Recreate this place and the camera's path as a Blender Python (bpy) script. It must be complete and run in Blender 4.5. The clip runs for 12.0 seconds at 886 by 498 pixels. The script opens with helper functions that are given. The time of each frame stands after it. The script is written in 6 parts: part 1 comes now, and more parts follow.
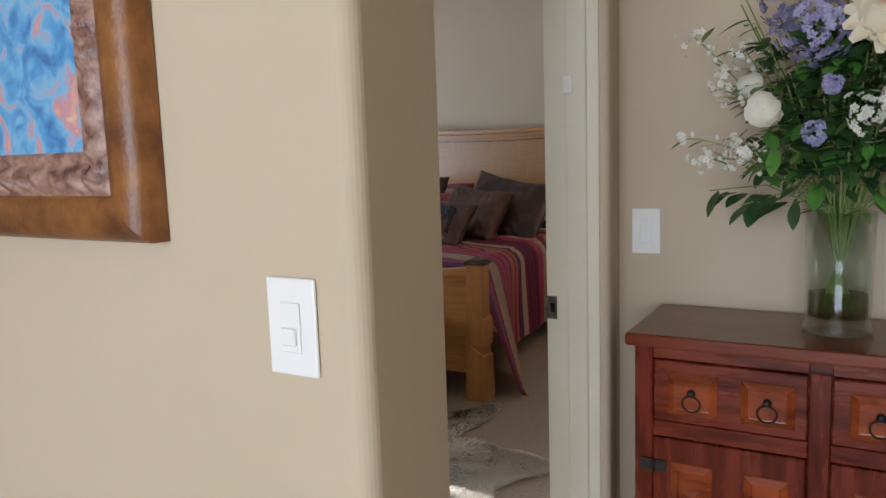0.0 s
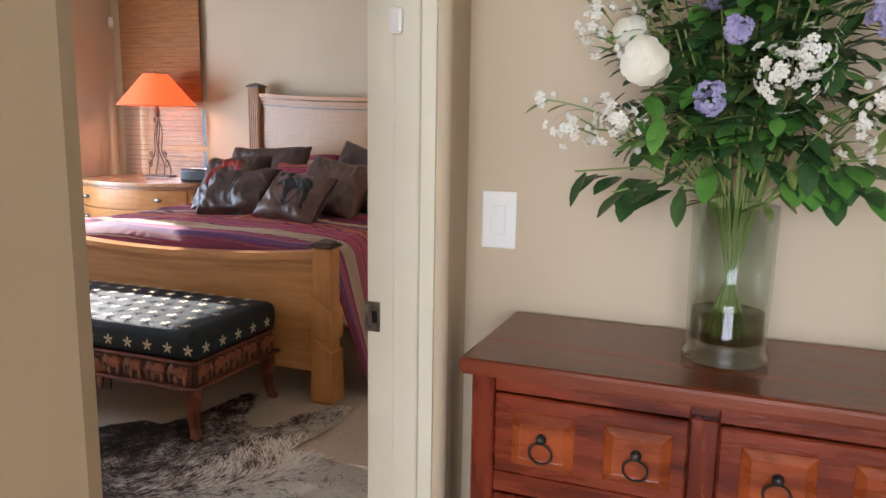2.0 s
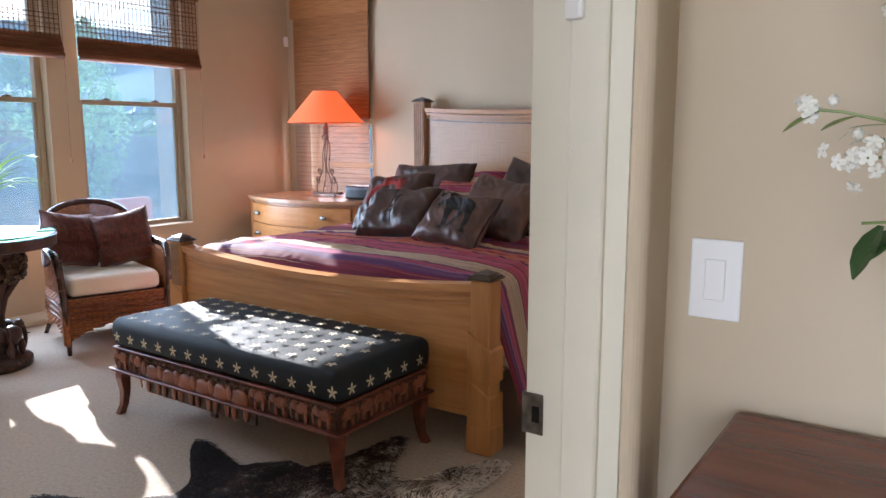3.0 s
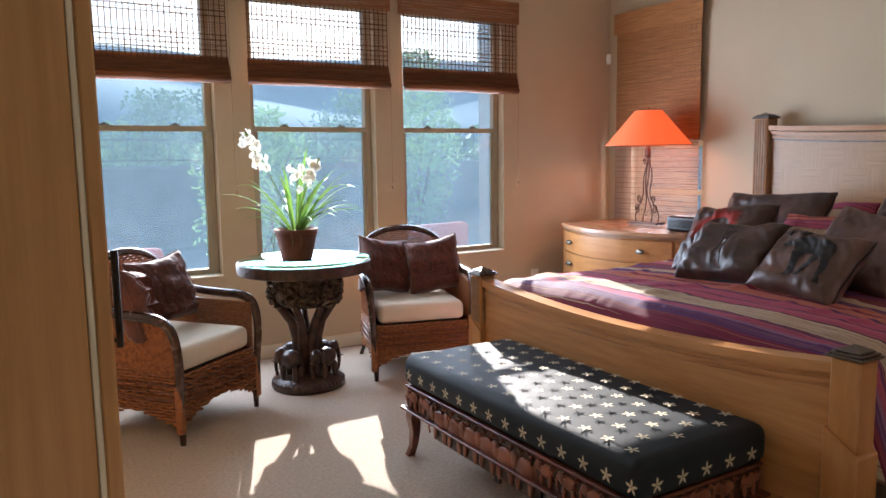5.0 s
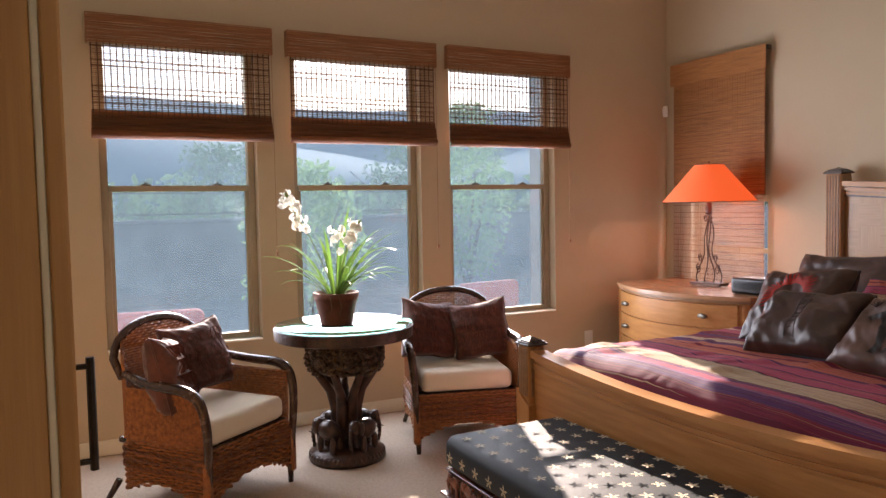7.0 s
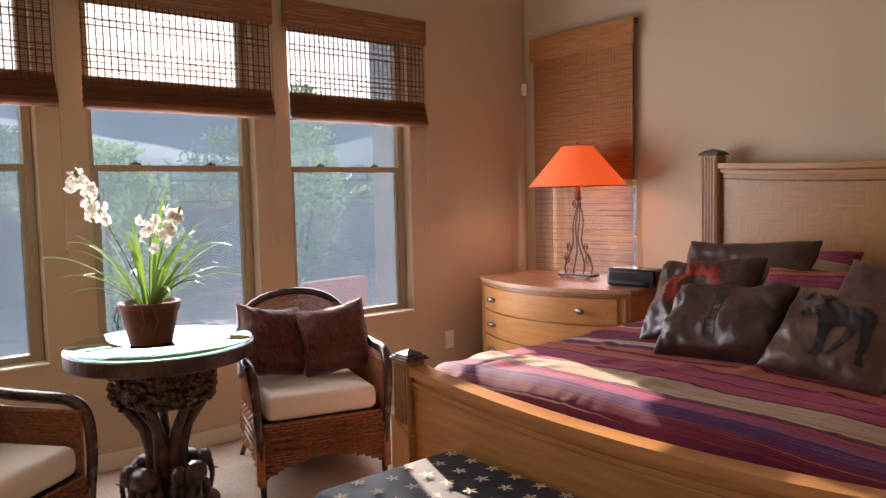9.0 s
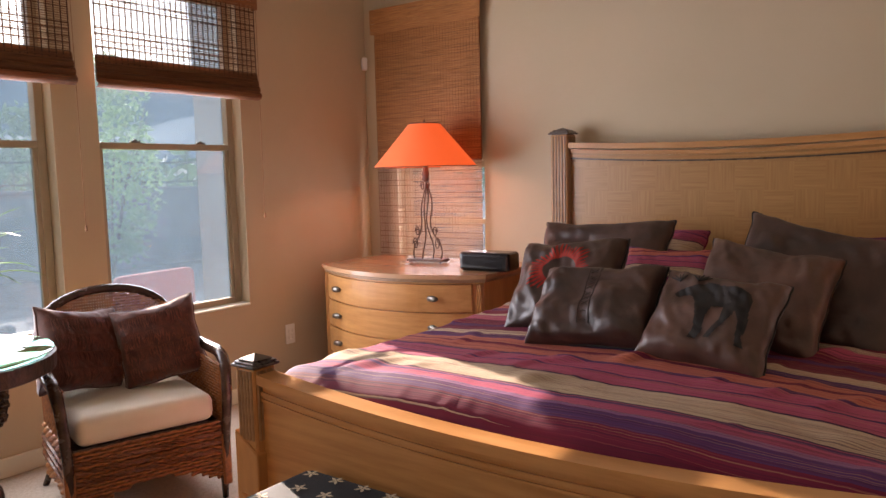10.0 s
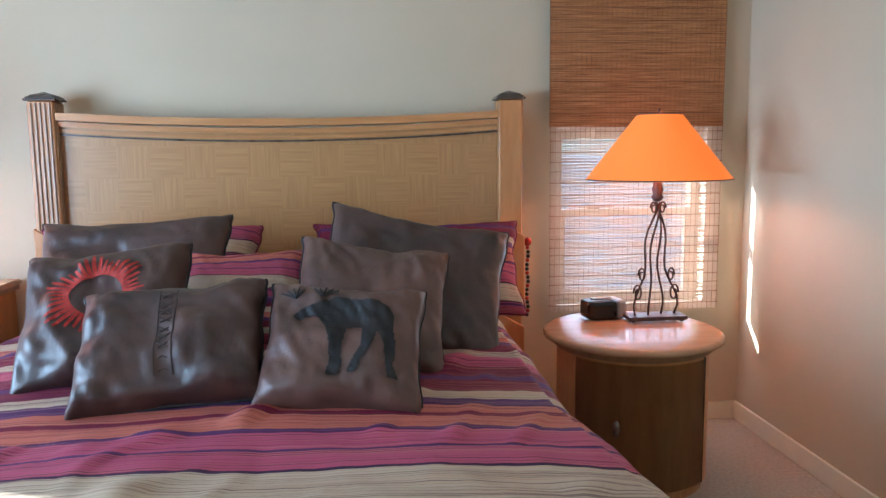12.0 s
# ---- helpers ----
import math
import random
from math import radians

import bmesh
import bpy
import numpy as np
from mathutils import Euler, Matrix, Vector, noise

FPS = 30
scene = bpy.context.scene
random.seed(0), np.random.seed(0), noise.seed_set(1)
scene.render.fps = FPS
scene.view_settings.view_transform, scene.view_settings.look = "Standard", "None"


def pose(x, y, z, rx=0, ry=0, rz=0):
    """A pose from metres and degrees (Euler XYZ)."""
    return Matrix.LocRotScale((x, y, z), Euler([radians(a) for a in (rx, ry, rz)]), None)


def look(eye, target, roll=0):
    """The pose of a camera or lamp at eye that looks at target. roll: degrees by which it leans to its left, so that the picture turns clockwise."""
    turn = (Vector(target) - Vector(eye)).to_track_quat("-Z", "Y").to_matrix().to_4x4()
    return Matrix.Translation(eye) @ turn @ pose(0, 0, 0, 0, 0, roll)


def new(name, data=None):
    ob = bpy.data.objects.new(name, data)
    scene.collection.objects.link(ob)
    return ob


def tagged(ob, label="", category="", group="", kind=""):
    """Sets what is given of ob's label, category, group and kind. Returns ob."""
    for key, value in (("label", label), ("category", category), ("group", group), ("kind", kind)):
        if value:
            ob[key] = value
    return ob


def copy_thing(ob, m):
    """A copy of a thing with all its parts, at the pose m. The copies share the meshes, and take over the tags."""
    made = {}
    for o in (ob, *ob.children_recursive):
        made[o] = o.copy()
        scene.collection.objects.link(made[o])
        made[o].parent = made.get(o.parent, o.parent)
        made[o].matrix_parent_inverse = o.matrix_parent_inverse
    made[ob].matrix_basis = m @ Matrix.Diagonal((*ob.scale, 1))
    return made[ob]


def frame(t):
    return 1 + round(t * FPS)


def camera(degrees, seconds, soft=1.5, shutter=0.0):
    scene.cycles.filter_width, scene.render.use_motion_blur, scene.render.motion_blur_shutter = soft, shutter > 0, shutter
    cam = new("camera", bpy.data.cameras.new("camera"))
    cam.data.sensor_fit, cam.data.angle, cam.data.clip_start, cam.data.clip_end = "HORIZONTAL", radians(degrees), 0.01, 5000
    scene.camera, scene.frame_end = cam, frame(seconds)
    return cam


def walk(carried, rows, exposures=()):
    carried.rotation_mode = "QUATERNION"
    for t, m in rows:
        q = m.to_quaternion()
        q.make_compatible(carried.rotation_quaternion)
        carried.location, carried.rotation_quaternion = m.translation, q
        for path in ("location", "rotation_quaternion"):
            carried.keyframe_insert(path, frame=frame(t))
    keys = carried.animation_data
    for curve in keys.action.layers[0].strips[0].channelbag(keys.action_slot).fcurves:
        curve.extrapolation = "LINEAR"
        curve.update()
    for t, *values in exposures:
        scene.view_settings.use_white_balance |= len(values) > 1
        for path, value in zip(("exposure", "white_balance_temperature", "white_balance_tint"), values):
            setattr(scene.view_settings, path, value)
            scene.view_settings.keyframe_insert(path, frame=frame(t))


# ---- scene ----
from mathutils.bvhtree import BVHTree

cam = camera(61.6, 12.0)
PATH = [
    (0, (-0.084, 0.437, 1.38), (-1.071, 2.156, 1.117), -1.9),
    (0.5, (-0.095, 0.515, 1.362), (-0.711, 2.395, 1.068), -1.8),
    (1, (-0.094, 0.61, 1.347), (-0.535, 2.531, 1.011), -0.5),
    (1.5, (-0.097, 0.783, 1.344), (-0.609, 2.684, 0.994), 0.8),
    (2, (-0.144, 0.965, 1.344), (-0.858, 2.803, 1.012), 0.9),
    (2.5, (-0.25, 1.169, 1.368), (-1.139, 2.934, 1.064), 0.3),
    (3, (-0.336, 1.363, 1.362), (-1.451, 2.996, 1.057), -0.0),
    (3.5, (-0.426, 1.519, 1.366), (-1.797, 2.939, 1.043), -0.3),
    (5.5, (-0.688, 1.82, 1.411), (-2.427, 2.789, 1.212), -1.0),
    (6, (-0.69, 1.85, 1.451), (-2.454, 2.781, 1.305), -1.0),
    (6.5, (-0.73, 1.886, 1.459), (-2.513, 2.784, 1.344), -1.1),
    (8.5, (-1.417, 2.143, 1.427), (-3.071, 3.261, 1.306), -1.2),
    (9, (-1.594, 2.191, 1.416), (-3.114, 3.483, 1.273), -1.3),
    (9.5, (-1.777, 2.232, 1.416), (-3.14, 3.687, 1.249), -1.3),
    (10, (-1.921, 2.357, 1.395), (-3.101, 3.96, 1.2), -1.4),
    (10.5, (-2.101, 2.545, 1.394), (-3.088, 4.271, 1.177), -1.3),
    (11, (-2.324, 2.677, 1.388), (-3.042, 4.53, 1.161), -1.4),
    (11.5, (-2.482, 2.819, 1.386), (-2.743, 4.789, 1.156), -1.6),
    (12, (-2.581, 2.985, 1.381), (-2.4, 4.961, 1.127), -0.6),
]
EXPOSURES = [(0, 1.45, 5750, 10), (0.5, 1.72, 5850, 12), (1, 2.05, 6250, 15), (2.5, 2.15, 5850, 14), (3.5, 1.85, 5600, 13), (5.5, 1.8, 6450, 18), (6.5, 1.7, 7000, 23), (8.5, 1.42, 7300, 27), (9.5, 1.45, 7600, 30), (10.5, 1.85, 7050, 20), (11, 2.05, 6500, 14), (11.5, 2.3, 5500, 4), (12, 2.5, 4950, 1)]
walk(cam, [(t, look(eye, target, roll)) for t, eye, target, roll in PATH], EXPOSURES)

# ---- light ----
SUN_EL, SUN_AZ = radians(21.5), radians(-20.8)
sun_dir = Vector((math.cos(SUN_EL) * math.cos(SUN_AZ), math.cos(SUN_EL) * math.sin(SUN_AZ), -math.sin(SUN_EL)))
sun = new("sun", bpy.data.lights.new("sun", "SUN"))
sun.data.energy, sun.data.angle, sun.data.color = 4.6, radians(0.5), (1.0, 0.93, 0.82)
sun.rotation_euler = sun_dir.to_track_quat("-Z", "Y").to_euler()
world = bpy.data.worlds.new("sky")
scene.world = world
world.use_nodes = True
wt = world.node_tree
sky = wt.nodes.new("ShaderNodeTexSky")
sky.sky_type, sky.sun_disc, sky.sun_elevation = "NISHITA", False, SUN_EL
sky.sun_rotation = math.atan2(-sun_dir.x, -sun_dir.y)
wt.links.new(sky.outputs[0], wt.nodes["Background"].inputs[0])
wt.nodes["Background"].inputs[1].default_value = 0.12

WEST, NORTH, SOUTH, EAST, CEIL = -5.70, 6.57, 1.31, -0.845, 3.45
WINDOWS = [(2.135, 3.065), (3.305, 4.235), (4.47, 5.40)]
SILL, HEAD = 0.61, 2.52


def window_light(name, place, size_x, size_y, turn, watts, colour):
    lamp = new(name, bpy.data.lights.new(name, "AREA"))
    lamp.data.shape, lamp.data.size, lamp.data.size_y = "RECTANGLE", size_x, size_y
    lamp.data.energy, lamp.data.color = watts, colour
    lamp.location, lamp.rotation_euler = place, turn
    return lamp


for y0, y1 in WINDOWS:
    window_light("sky_light", (WEST - 0.004, (y0 + y1) / 2, 1.28), 0.88, 1.25, (0, radians(-90), radians(0)), 12.0, (0.75, 0.87, 1.0)).rotation_euler = Vector((1, 0, 0)).to_track_quat("-Z", "Y").to_euler()


for x in (-5.04, -1.31):
    window_light("north_sky_light", (x, NORTH + 0.045, 1.06), 0.72, 0.84, (0, 0, 0), 3.0, (0.9, 0.93, 1.0)).rotation_euler = Vector((0, -1, 0)).to_track_quat("-Z", "Y").to_euler()
# Fill lamp added to brighten the hall; its window is out of view, placed freely.
window_light("hall_daylight_fill", (0.15, -3.84, 1.45), 3.0, 2.1, (0, 0, 0), 68.0, (0.92, 0.95, 1.0)).rotation_euler = Vector((0, 1, 0)).to_track_quat("-Z", "Y").to_euler()


# ---- materials ----
def material(name, colour=(0.5, 0.5, 0.5), rough=0.6, metal=0.0, spec=0.5):
    m = bpy.data.materials.new(name)
    m.use_nodes = True
    b = m.node_tree.nodes["Principled BSDF"]
    b.inputs["Base Color"].default_value = (*colour, 1)
    b.inputs["Roughness"].default_value = rough
    b.inputs["Metallic"].default_value = metal
    b.inputs["Specular IOR Level"].default_value = spec
    return m


def node(m, kind, **values):
    n = m.node_tree.nodes.new(kind)
    for key, value in values.items():
        n.inputs[key].default_value = value
    return n


def link(m, a, b):
    m.node_tree.links.new(a, b)


def coords(m, scale=(1, 1, 1), space="Object"):
    tc = m.node_tree.nodes.new("ShaderNodeTexCoord")
    mp = m.node_tree.nodes.new("ShaderNodeMapping")
    mp.inputs["Scale"].default_value = scale
    link(m, tc.outputs[space], mp.inputs["Vector"])
    return mp.outputs["Vector"]


def ramp(m, source, stops):
    r = m.node_tree.nodes.new("ShaderNodeValToRGB")
    e = r.color_ramp.elements
    while len(e) < len(stops):
        e.new(0.5)
    for n, (at, colour) in enumerate(stops):
        e[n].position, e[n].color = at, (*colour, 1)
    link(m, source, r.inputs[0])
    return r.outputs[0]


def mottled(name, a, b, scale=(1, 1, 1), freq=8.0, detail=6.0, rough=0.6, bump=0.1, fine=80.0, lo=0.35, hi=0.65, spec=0.5, sheen=0.0, metal=0.0, rough_var=0.12):
    """Two tones mixed by a stretched noise, with a fine relief."""
    m = material(name, a, rough, metal, spec)
    bsdf = m.node_tree.nodes["Principled BSDF"]
    v = coords(m, scale)
    n1 = node(m, "ShaderNodeTexNoise", Scale=freq, Detail=detail, Roughness=0.6)
    link(m, v, n1.inputs["Vector"])
    link(m, ramp(m, n1.outputs[0], [(lo, a), (hi, b)]), bsdf.inputs["Base Color"])
    n2 = node(m, "ShaderNodeTexNoise", Scale=fine, Detail=3.0)
    link(m, v, n2.inputs["Vector"])
    bp = node(m, "ShaderNodeBump", Strength=bump, Distance=0.004)
    link(m, n2.outputs[0], bp.inputs["Height"])
    link(m, bp.outputs[0], bsdf.inputs["Normal"])
    mr = node(m, "ShaderNodeMapRange")
    mr.inputs["To Min"].default_value = max(0.03, rough - rough_var)
    mr.inputs["To Max"].default_value = min(1.0, rough + rough_var)
    link(m, n1.outputs[0], mr.inputs["Value"])
    link(m, mr.outputs[0], bsdf.inputs["Roughness"])
    if sheen:
        bsdf.inputs["Sheen Weight"].default_value = sheen
    return m


def glowing(name, colour, strength, base):
    m = material(name, base, 0.8)
    b = m.node_tree.nodes["Principled BSDF"]
    b.inputs["Emission Color"].default_value = (*colour, 1)
    b.inputs["Emission Strength"].default_value = strength
    return m


def translucent(name, a, b, scale, freq, amount, rough=0.8):
    m = mottled(name, a, b, scale, freq, rough=rough, bump=0.3)
    nt = m.node_tree
    tr = nt.nodes.new("ShaderNodeBsdfTranslucent")
    tr.inputs[0].default_value = (*b, 1)
    mix = nt.nodes.new("ShaderNodeMixShader")
    mix.inputs[0].default_value = amount
    link(m, nt.nodes["Principled BSDF"].outputs[0], mix.inputs[1])
    link(m, tr.outputs[0], mix.inputs[2])
    link(m, mix.outputs[0], nt.nodes["Material Output"].inputs[0])
    return m


def glass(name, colour=(1, 1, 1), rough=0.0, thin=False):
    m = bpy.data.materials.new(name)
    m.use_nodes = True
    nt = m.node_tree
    if not thin:
        b = nt.nodes["Principled BSDF"]
        b.inputs["Base Color"].default_value = (*colour, 1)
        b.inputs["Transmission Weight"].default_value = 1.0
        b.inputs["Roughness"].default_value = rough
        b.inputs["IOR"].default_value = 1.45
        return m
    nt.nodes.remove(nt.nodes["Principled BSDF"])
    t = nt.nodes.new("ShaderNodeBsdfTransparent")
    t.inputs[0].default_value = (*colour, 1)
    g = nt.nodes.new("ShaderNodeBsdfGlossy")
    g.inputs["Roughness"].default_value = 0.02
    fr = nt.nodes.new("ShaderNodeFresnel")
    mix = nt.nodes.new("ShaderNodeMixShader")
    link(m, fr.outputs[0], mix.inputs[0])
    link(m, t.outputs[0], mix.inputs[1])
    link(m, g.outputs[0], mix.inputs[2])
    # Bluish outdoor haze painted into the pane as a faint translucent glow.
    haze_glow = nt.nodes.new("ShaderNodeBsdfTranslucent")
    haze_glow.inputs[0].default_value = (0.48, 0.76, 1.0, 1)
    haze_mix = nt.nodes.new("ShaderNodeMixShader")
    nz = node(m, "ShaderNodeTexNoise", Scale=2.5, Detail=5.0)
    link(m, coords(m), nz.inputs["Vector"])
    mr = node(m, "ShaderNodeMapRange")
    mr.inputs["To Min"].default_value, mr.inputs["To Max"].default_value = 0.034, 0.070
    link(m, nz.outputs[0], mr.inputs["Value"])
    link(m, mr.outputs[0], haze_mix.inputs[0])
    link(m, mix.outputs[0], haze_mix.inputs[1])
    link(m, haze_glow.outputs[0], haze_mix.inputs[2])
    link(m, haze_mix.outputs[0], nt.nodes["Material Output"].inputs[0])
    return m


wall_paint = mottled("wall_paint", (0.53, 0.435, 0.30), (0.56, 0.46, 0.325), freq=1.5, rough=0.75, bump=0.12, fine=60)
ceiling_paint = mottled("ceiling_paint", (0.72, 0.68, 0.58), (0.75, 0.71, 0.62), freq=1.5, rough=0.85, bump=0.1)
trim_paint = mottled("trim_paint", (0.73, 0.69, 0.56), (0.79, 0.75, 0.62), freq=3, rough=0.42, bump=0.04, fine=30)
plate_plastic = material("plate_plastic", (0.82, 0.81, 0.78), 0.35)
frame_vinyl = mottled("frame_vinyl", (0.36, 0.31, 0.22), (0.42, 0.36, 0.26), freq=4, rough=0.45, bump=0.03)
carpet_wool = mottled("carpet_wool", (0.36, 0.285, 0.215), (0.52, 0.425, 0.33), freq=60, detail=8, rough=0.95, bump=0.9, fine=220, lo=0.3, hi=0.7, sheen=0.2)
maple = mottled("maple", (0.42, 0.185, 0.058), (0.54, 0.265, 0.095), (3, 3, 0.5), 6, rough=0.34, bump=0.05, fine=60)
maple_wide = mottled("maple_wide", (0.42, 0.185, 0.058), (0.54, 0.265, 0.095), (0.5, 3, 6), 6, rough=0.34, bump=0.05, fine=60)
# Maple lightened for the nightstand, making up for the weak light there.
maple_lifted = mottled("maple_lifted", (0.52, 0.27, 0.105), (0.66, 0.37, 0.155), (3, 3, 0.5), 6, rough=0.32, bump=0.05, fine=60)
maple_top = mottled("maple_top", (0.42, 0.23, 0.12), (0.50, 0.29, 0.16), (0.6, 5, 5), 5, rough=0.22, bump=0.03, fine=60)
grey_fluting = mottled("grey_fluting", (0.26, 0.145, 0.07), (0.36, 0.21, 0.11), (1, 1, 1), 20, rough=0.4, bump=0.1)
dark_cap = mottled("dark_cap", (0.05, 0.035, 0.025), (0.10, 0.07, 0.05), freq=20, rough=0.3, bump=0.1)
oak = mottled("oak", (0.46, 0.245, 0.092), (0.62, 0.36, 0.15), (10, 10, 0.4), 3, rough=0.4, bump=0.15, fine=30, lo=0.3, hi=0.7)
rustic = mottled("rustic", (0.050, 0.006, 0.003), (0.21, 0.032, 0.008), (1.5, 4, 8), 3, rough=0.27, spec=0.35, bump=0.15, fine=25, lo=0.3, hi=0.72)
rustic_upright = mottled("rustic_upright", (0.050, 0.006, 0.003), (0.19, 0.028, 0.008), (8, 4, 1.2), 3, rough=0.27, spec=0.35, bump=0.15, fine=25, lo=0.3, hi=0.72)
rustic_panel = mottled("rustic_panel", (0.11, 0.017, 0.004), (0.30, 0.060, 0.011), (2, 4, 9), 3, rough=0.28, spec=0.35, bump=0.12, fine=25, lo=0.3, hi=0.7)
rustic_top = mottled("rustic_top", (0.10, 0.018, 0.009), (0.22, 0.050, 0.018), (0.8, 7, 7), 3, rough=0.2, bump=0.1, fine=25, lo=0.3, hi=0.75)
iron = mottled("iron", (0.02, 0.018, 0.016), (0.05, 0.04, 0.035), freq=40, rough=0.45, bump=0.3, metal=0.6)
pewter = mottled("pewter", (0.13, 0.12, 0.105), (0.30, 0.28, 0.245), freq=40, rough=0.35, bump=0.2, metal=0.9)
bronze_iron = mottled("bronze_iron", (0.06, 0.03, 0.02), (0.14, 0.07, 0.045), freq=40, rough=0.45, bump=0.3, metal=0.5)
reed = translucent("reed", (0.14, 0.065, 0.03), (0.34, 0.18, 0.09), (0.6, 0.6, 40), 6, 0.15)
reed_valance = mottled("reed_valance", (0.17, 0.065, 0.022), (0.38, 0.165, 0.065), (1, 1, 60), 5, rough=0.6, bump=0.5, fine=20)
# Paler copy of the reed: daylight from behind is painted into its colour.
reed_backlit = translucent("reed_backlit", (0.36, 0.24, 0.17), (0.60, 0.46, 0.36), (1.2, 1.2, 60), 5, 0.55)
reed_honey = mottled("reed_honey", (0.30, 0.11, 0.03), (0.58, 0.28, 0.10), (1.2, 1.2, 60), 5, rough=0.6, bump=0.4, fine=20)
reed_fold = mottled("reed_fold", (0.12, 0.04, 0.015), (0.30, 0.12, 0.045), (1, 1, 60), 5, rough=0.6, bump=0.5, fine=20)
thread = material("thread", (0.10, 0.05, 0.03), 0.8)
dark_rattan = mottled("dark_rattan", (0.025, 0.012, 0.008), (0.07, 0.035, 0.022), freq=14, rough=0.25, bump=0.1)
wicker = mottled("wicker", (0.13, 0.040, 0.012), (0.44, 0.165, 0.048), freq=45, rough=0.4, bump=0.3, lo=0.3, hi=0.75)
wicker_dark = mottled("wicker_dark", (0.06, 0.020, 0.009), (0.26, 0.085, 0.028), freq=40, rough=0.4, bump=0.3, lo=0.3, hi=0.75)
cream_cloth = mottled("cream_cloth", (0.66, 0.58, 0.46), (0.72, 0.65, 0.53), freq=3, rough=0.9, bump=0.2, fine=250, sheen=0.2)
suede_fringe = mottled("suede_fringe", (0.090, 0.027, 0.018), (0.22, 0.070, 0.044), freq=30, rough=0.7, bump=0.2)
brown_suede = mottled("brown_suede", (0.055, 0.017, 0.012), (0.14, 0.043, 0.028), freq=14, rough=0.75, bump=0.3, sheen=0.3)
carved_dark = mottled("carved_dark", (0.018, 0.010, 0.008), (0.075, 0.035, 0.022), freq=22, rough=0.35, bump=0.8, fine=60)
carved_crown = mottled("carved_crown", (0.02, 0.012, 0.008), (0.13, 0.08, 0.035), freq=60, rough=0.4, bump=0.8, fine=90, lo=0.45, hi=0.6)
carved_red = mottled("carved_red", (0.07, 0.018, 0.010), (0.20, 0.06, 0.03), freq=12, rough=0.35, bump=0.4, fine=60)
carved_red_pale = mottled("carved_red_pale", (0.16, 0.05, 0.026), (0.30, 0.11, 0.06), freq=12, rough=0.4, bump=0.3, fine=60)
black_cloth = mottled("black_cloth", (0.006, 0.011, 0.015), (0.013, 0.021, 0.027), freq=6, rough=0.62, bump=0.25, fine=300, spec=0.3)
thread_gold = mottled("thread_gold", (0.50, 0.42, 0.28), (0.62, 0.54, 0.38), freq=60, rough=0.7, bump=0.3)
terracotta = mottled("terracotta", (0.12, 0.04, 0.022), (0.22, 0.085, 0.05), freq=12, rough=0.75, bump=0.3)
soil = mottled("soil", (0.02, 0.012, 0.008), (0.06, 0.04, 0.025), freq=40, rough=0.95, bump=1)
leaf_green = mottled("leaf_green", (0.03, 0.10, 0.018), (0.08, 0.20, 0.035), freq=10, rough=0.4, bump=0.1)
leaf_deep = mottled("leaf_deep", (0.018, 0.060, 0.016), (0.060, 0.125, 0.035), freq=14, rough=0.4, bump=0.15)
leaf_bright = mottled("leaf_bright", (0.050, 0.16, 0.025), (0.12, 0.27, 0.045), freq=12, rough=0.35, bump=0.1)
leaf_olive = mottled("leaf_olive", (0.12, 0.17, 0.04), (0.22, 0.27, 0.08), freq=12, rough=0.45, bump=0.1)
blade = translucent("blade", (0.05, 0.13, 0.02), (0.16, 0.30, 0.05), (1, 1, 1), 8, 0.35, 0.4)
petal_pure = translucent("petal_pure", (0.74, 0.72, 0.62), (0.84, 0.82, 0.74), (1, 1, 1), 20, 0.3, 0.5)
petal_white = translucent("petal_white", (0.78, 0.74, 0.60), (0.85, 0.82, 0.70), (1, 1, 1), 20, 0.3, 0.5)
petal_cream = translucent("petal_cream", (0.80, 0.68, 0.46), (0.86, 0.78, 0.60), (1, 1, 1), 14, 0.3, 0.5)
petal_lilac = mottled("petal_lilac", (0.17, 0.15, 0.30), (0.38, 0.35, 0.50), freq=30, rough=0.6, bump=0.1)
petal_violet = mottled("petal_violet", (0.010, 0.005, 0.045), (0.026, 0.010, 0.095), freq=30, rough=0.75, spec=0.15, bump=0.1)
petal_sky = mottled("petal_sky", (0.33, 0.36, 0.64), (0.58, 0.46, 0.70), freq=18, rough=0.5, bump=0.1)
peach = material("peach", (0.85, 0.42, 0.18), 0.6)
def thin_glass(name, colour, gloss=0.02):
    m = bpy.data.materials.new(name)
    m.use_nodes = True
    nt = m.node_tree
    nt.nodes.remove(nt.nodes["Principled BSDF"])
    t = nt.nodes.new("ShaderNodeBsdfTransparent")
    t.inputs[0].default_value = (*colour, 1)
    g = nt.nodes.new("ShaderNodeBsdfGlossy")
    g.inputs["Roughness"].default_value = gloss
    fr = node(m, "ShaderNodeLayerWeight", Blend=0.25)
    soft_edge = node(m, "ShaderNodeMath")
    soft_edge.operation = "MULTIPLY_ADD"
    soft_edge.inputs[1].default_value, soft_edge.inputs[2].default_value = 0.55, 0.03
    link(m, fr.outputs["Facing"], soft_edge.inputs[0])
    mix = nt.nodes.new("ShaderNodeMixShader")
    link(m, soft_edge.outputs[0], mix.inputs[0])
    link(m, t.outputs[0], mix.inputs[1])
    link(m, g.outputs[0], mix.inputs[2])
    link(m, mix.outputs[0], nt.nodes["Material Output"].inputs[0])
    return m


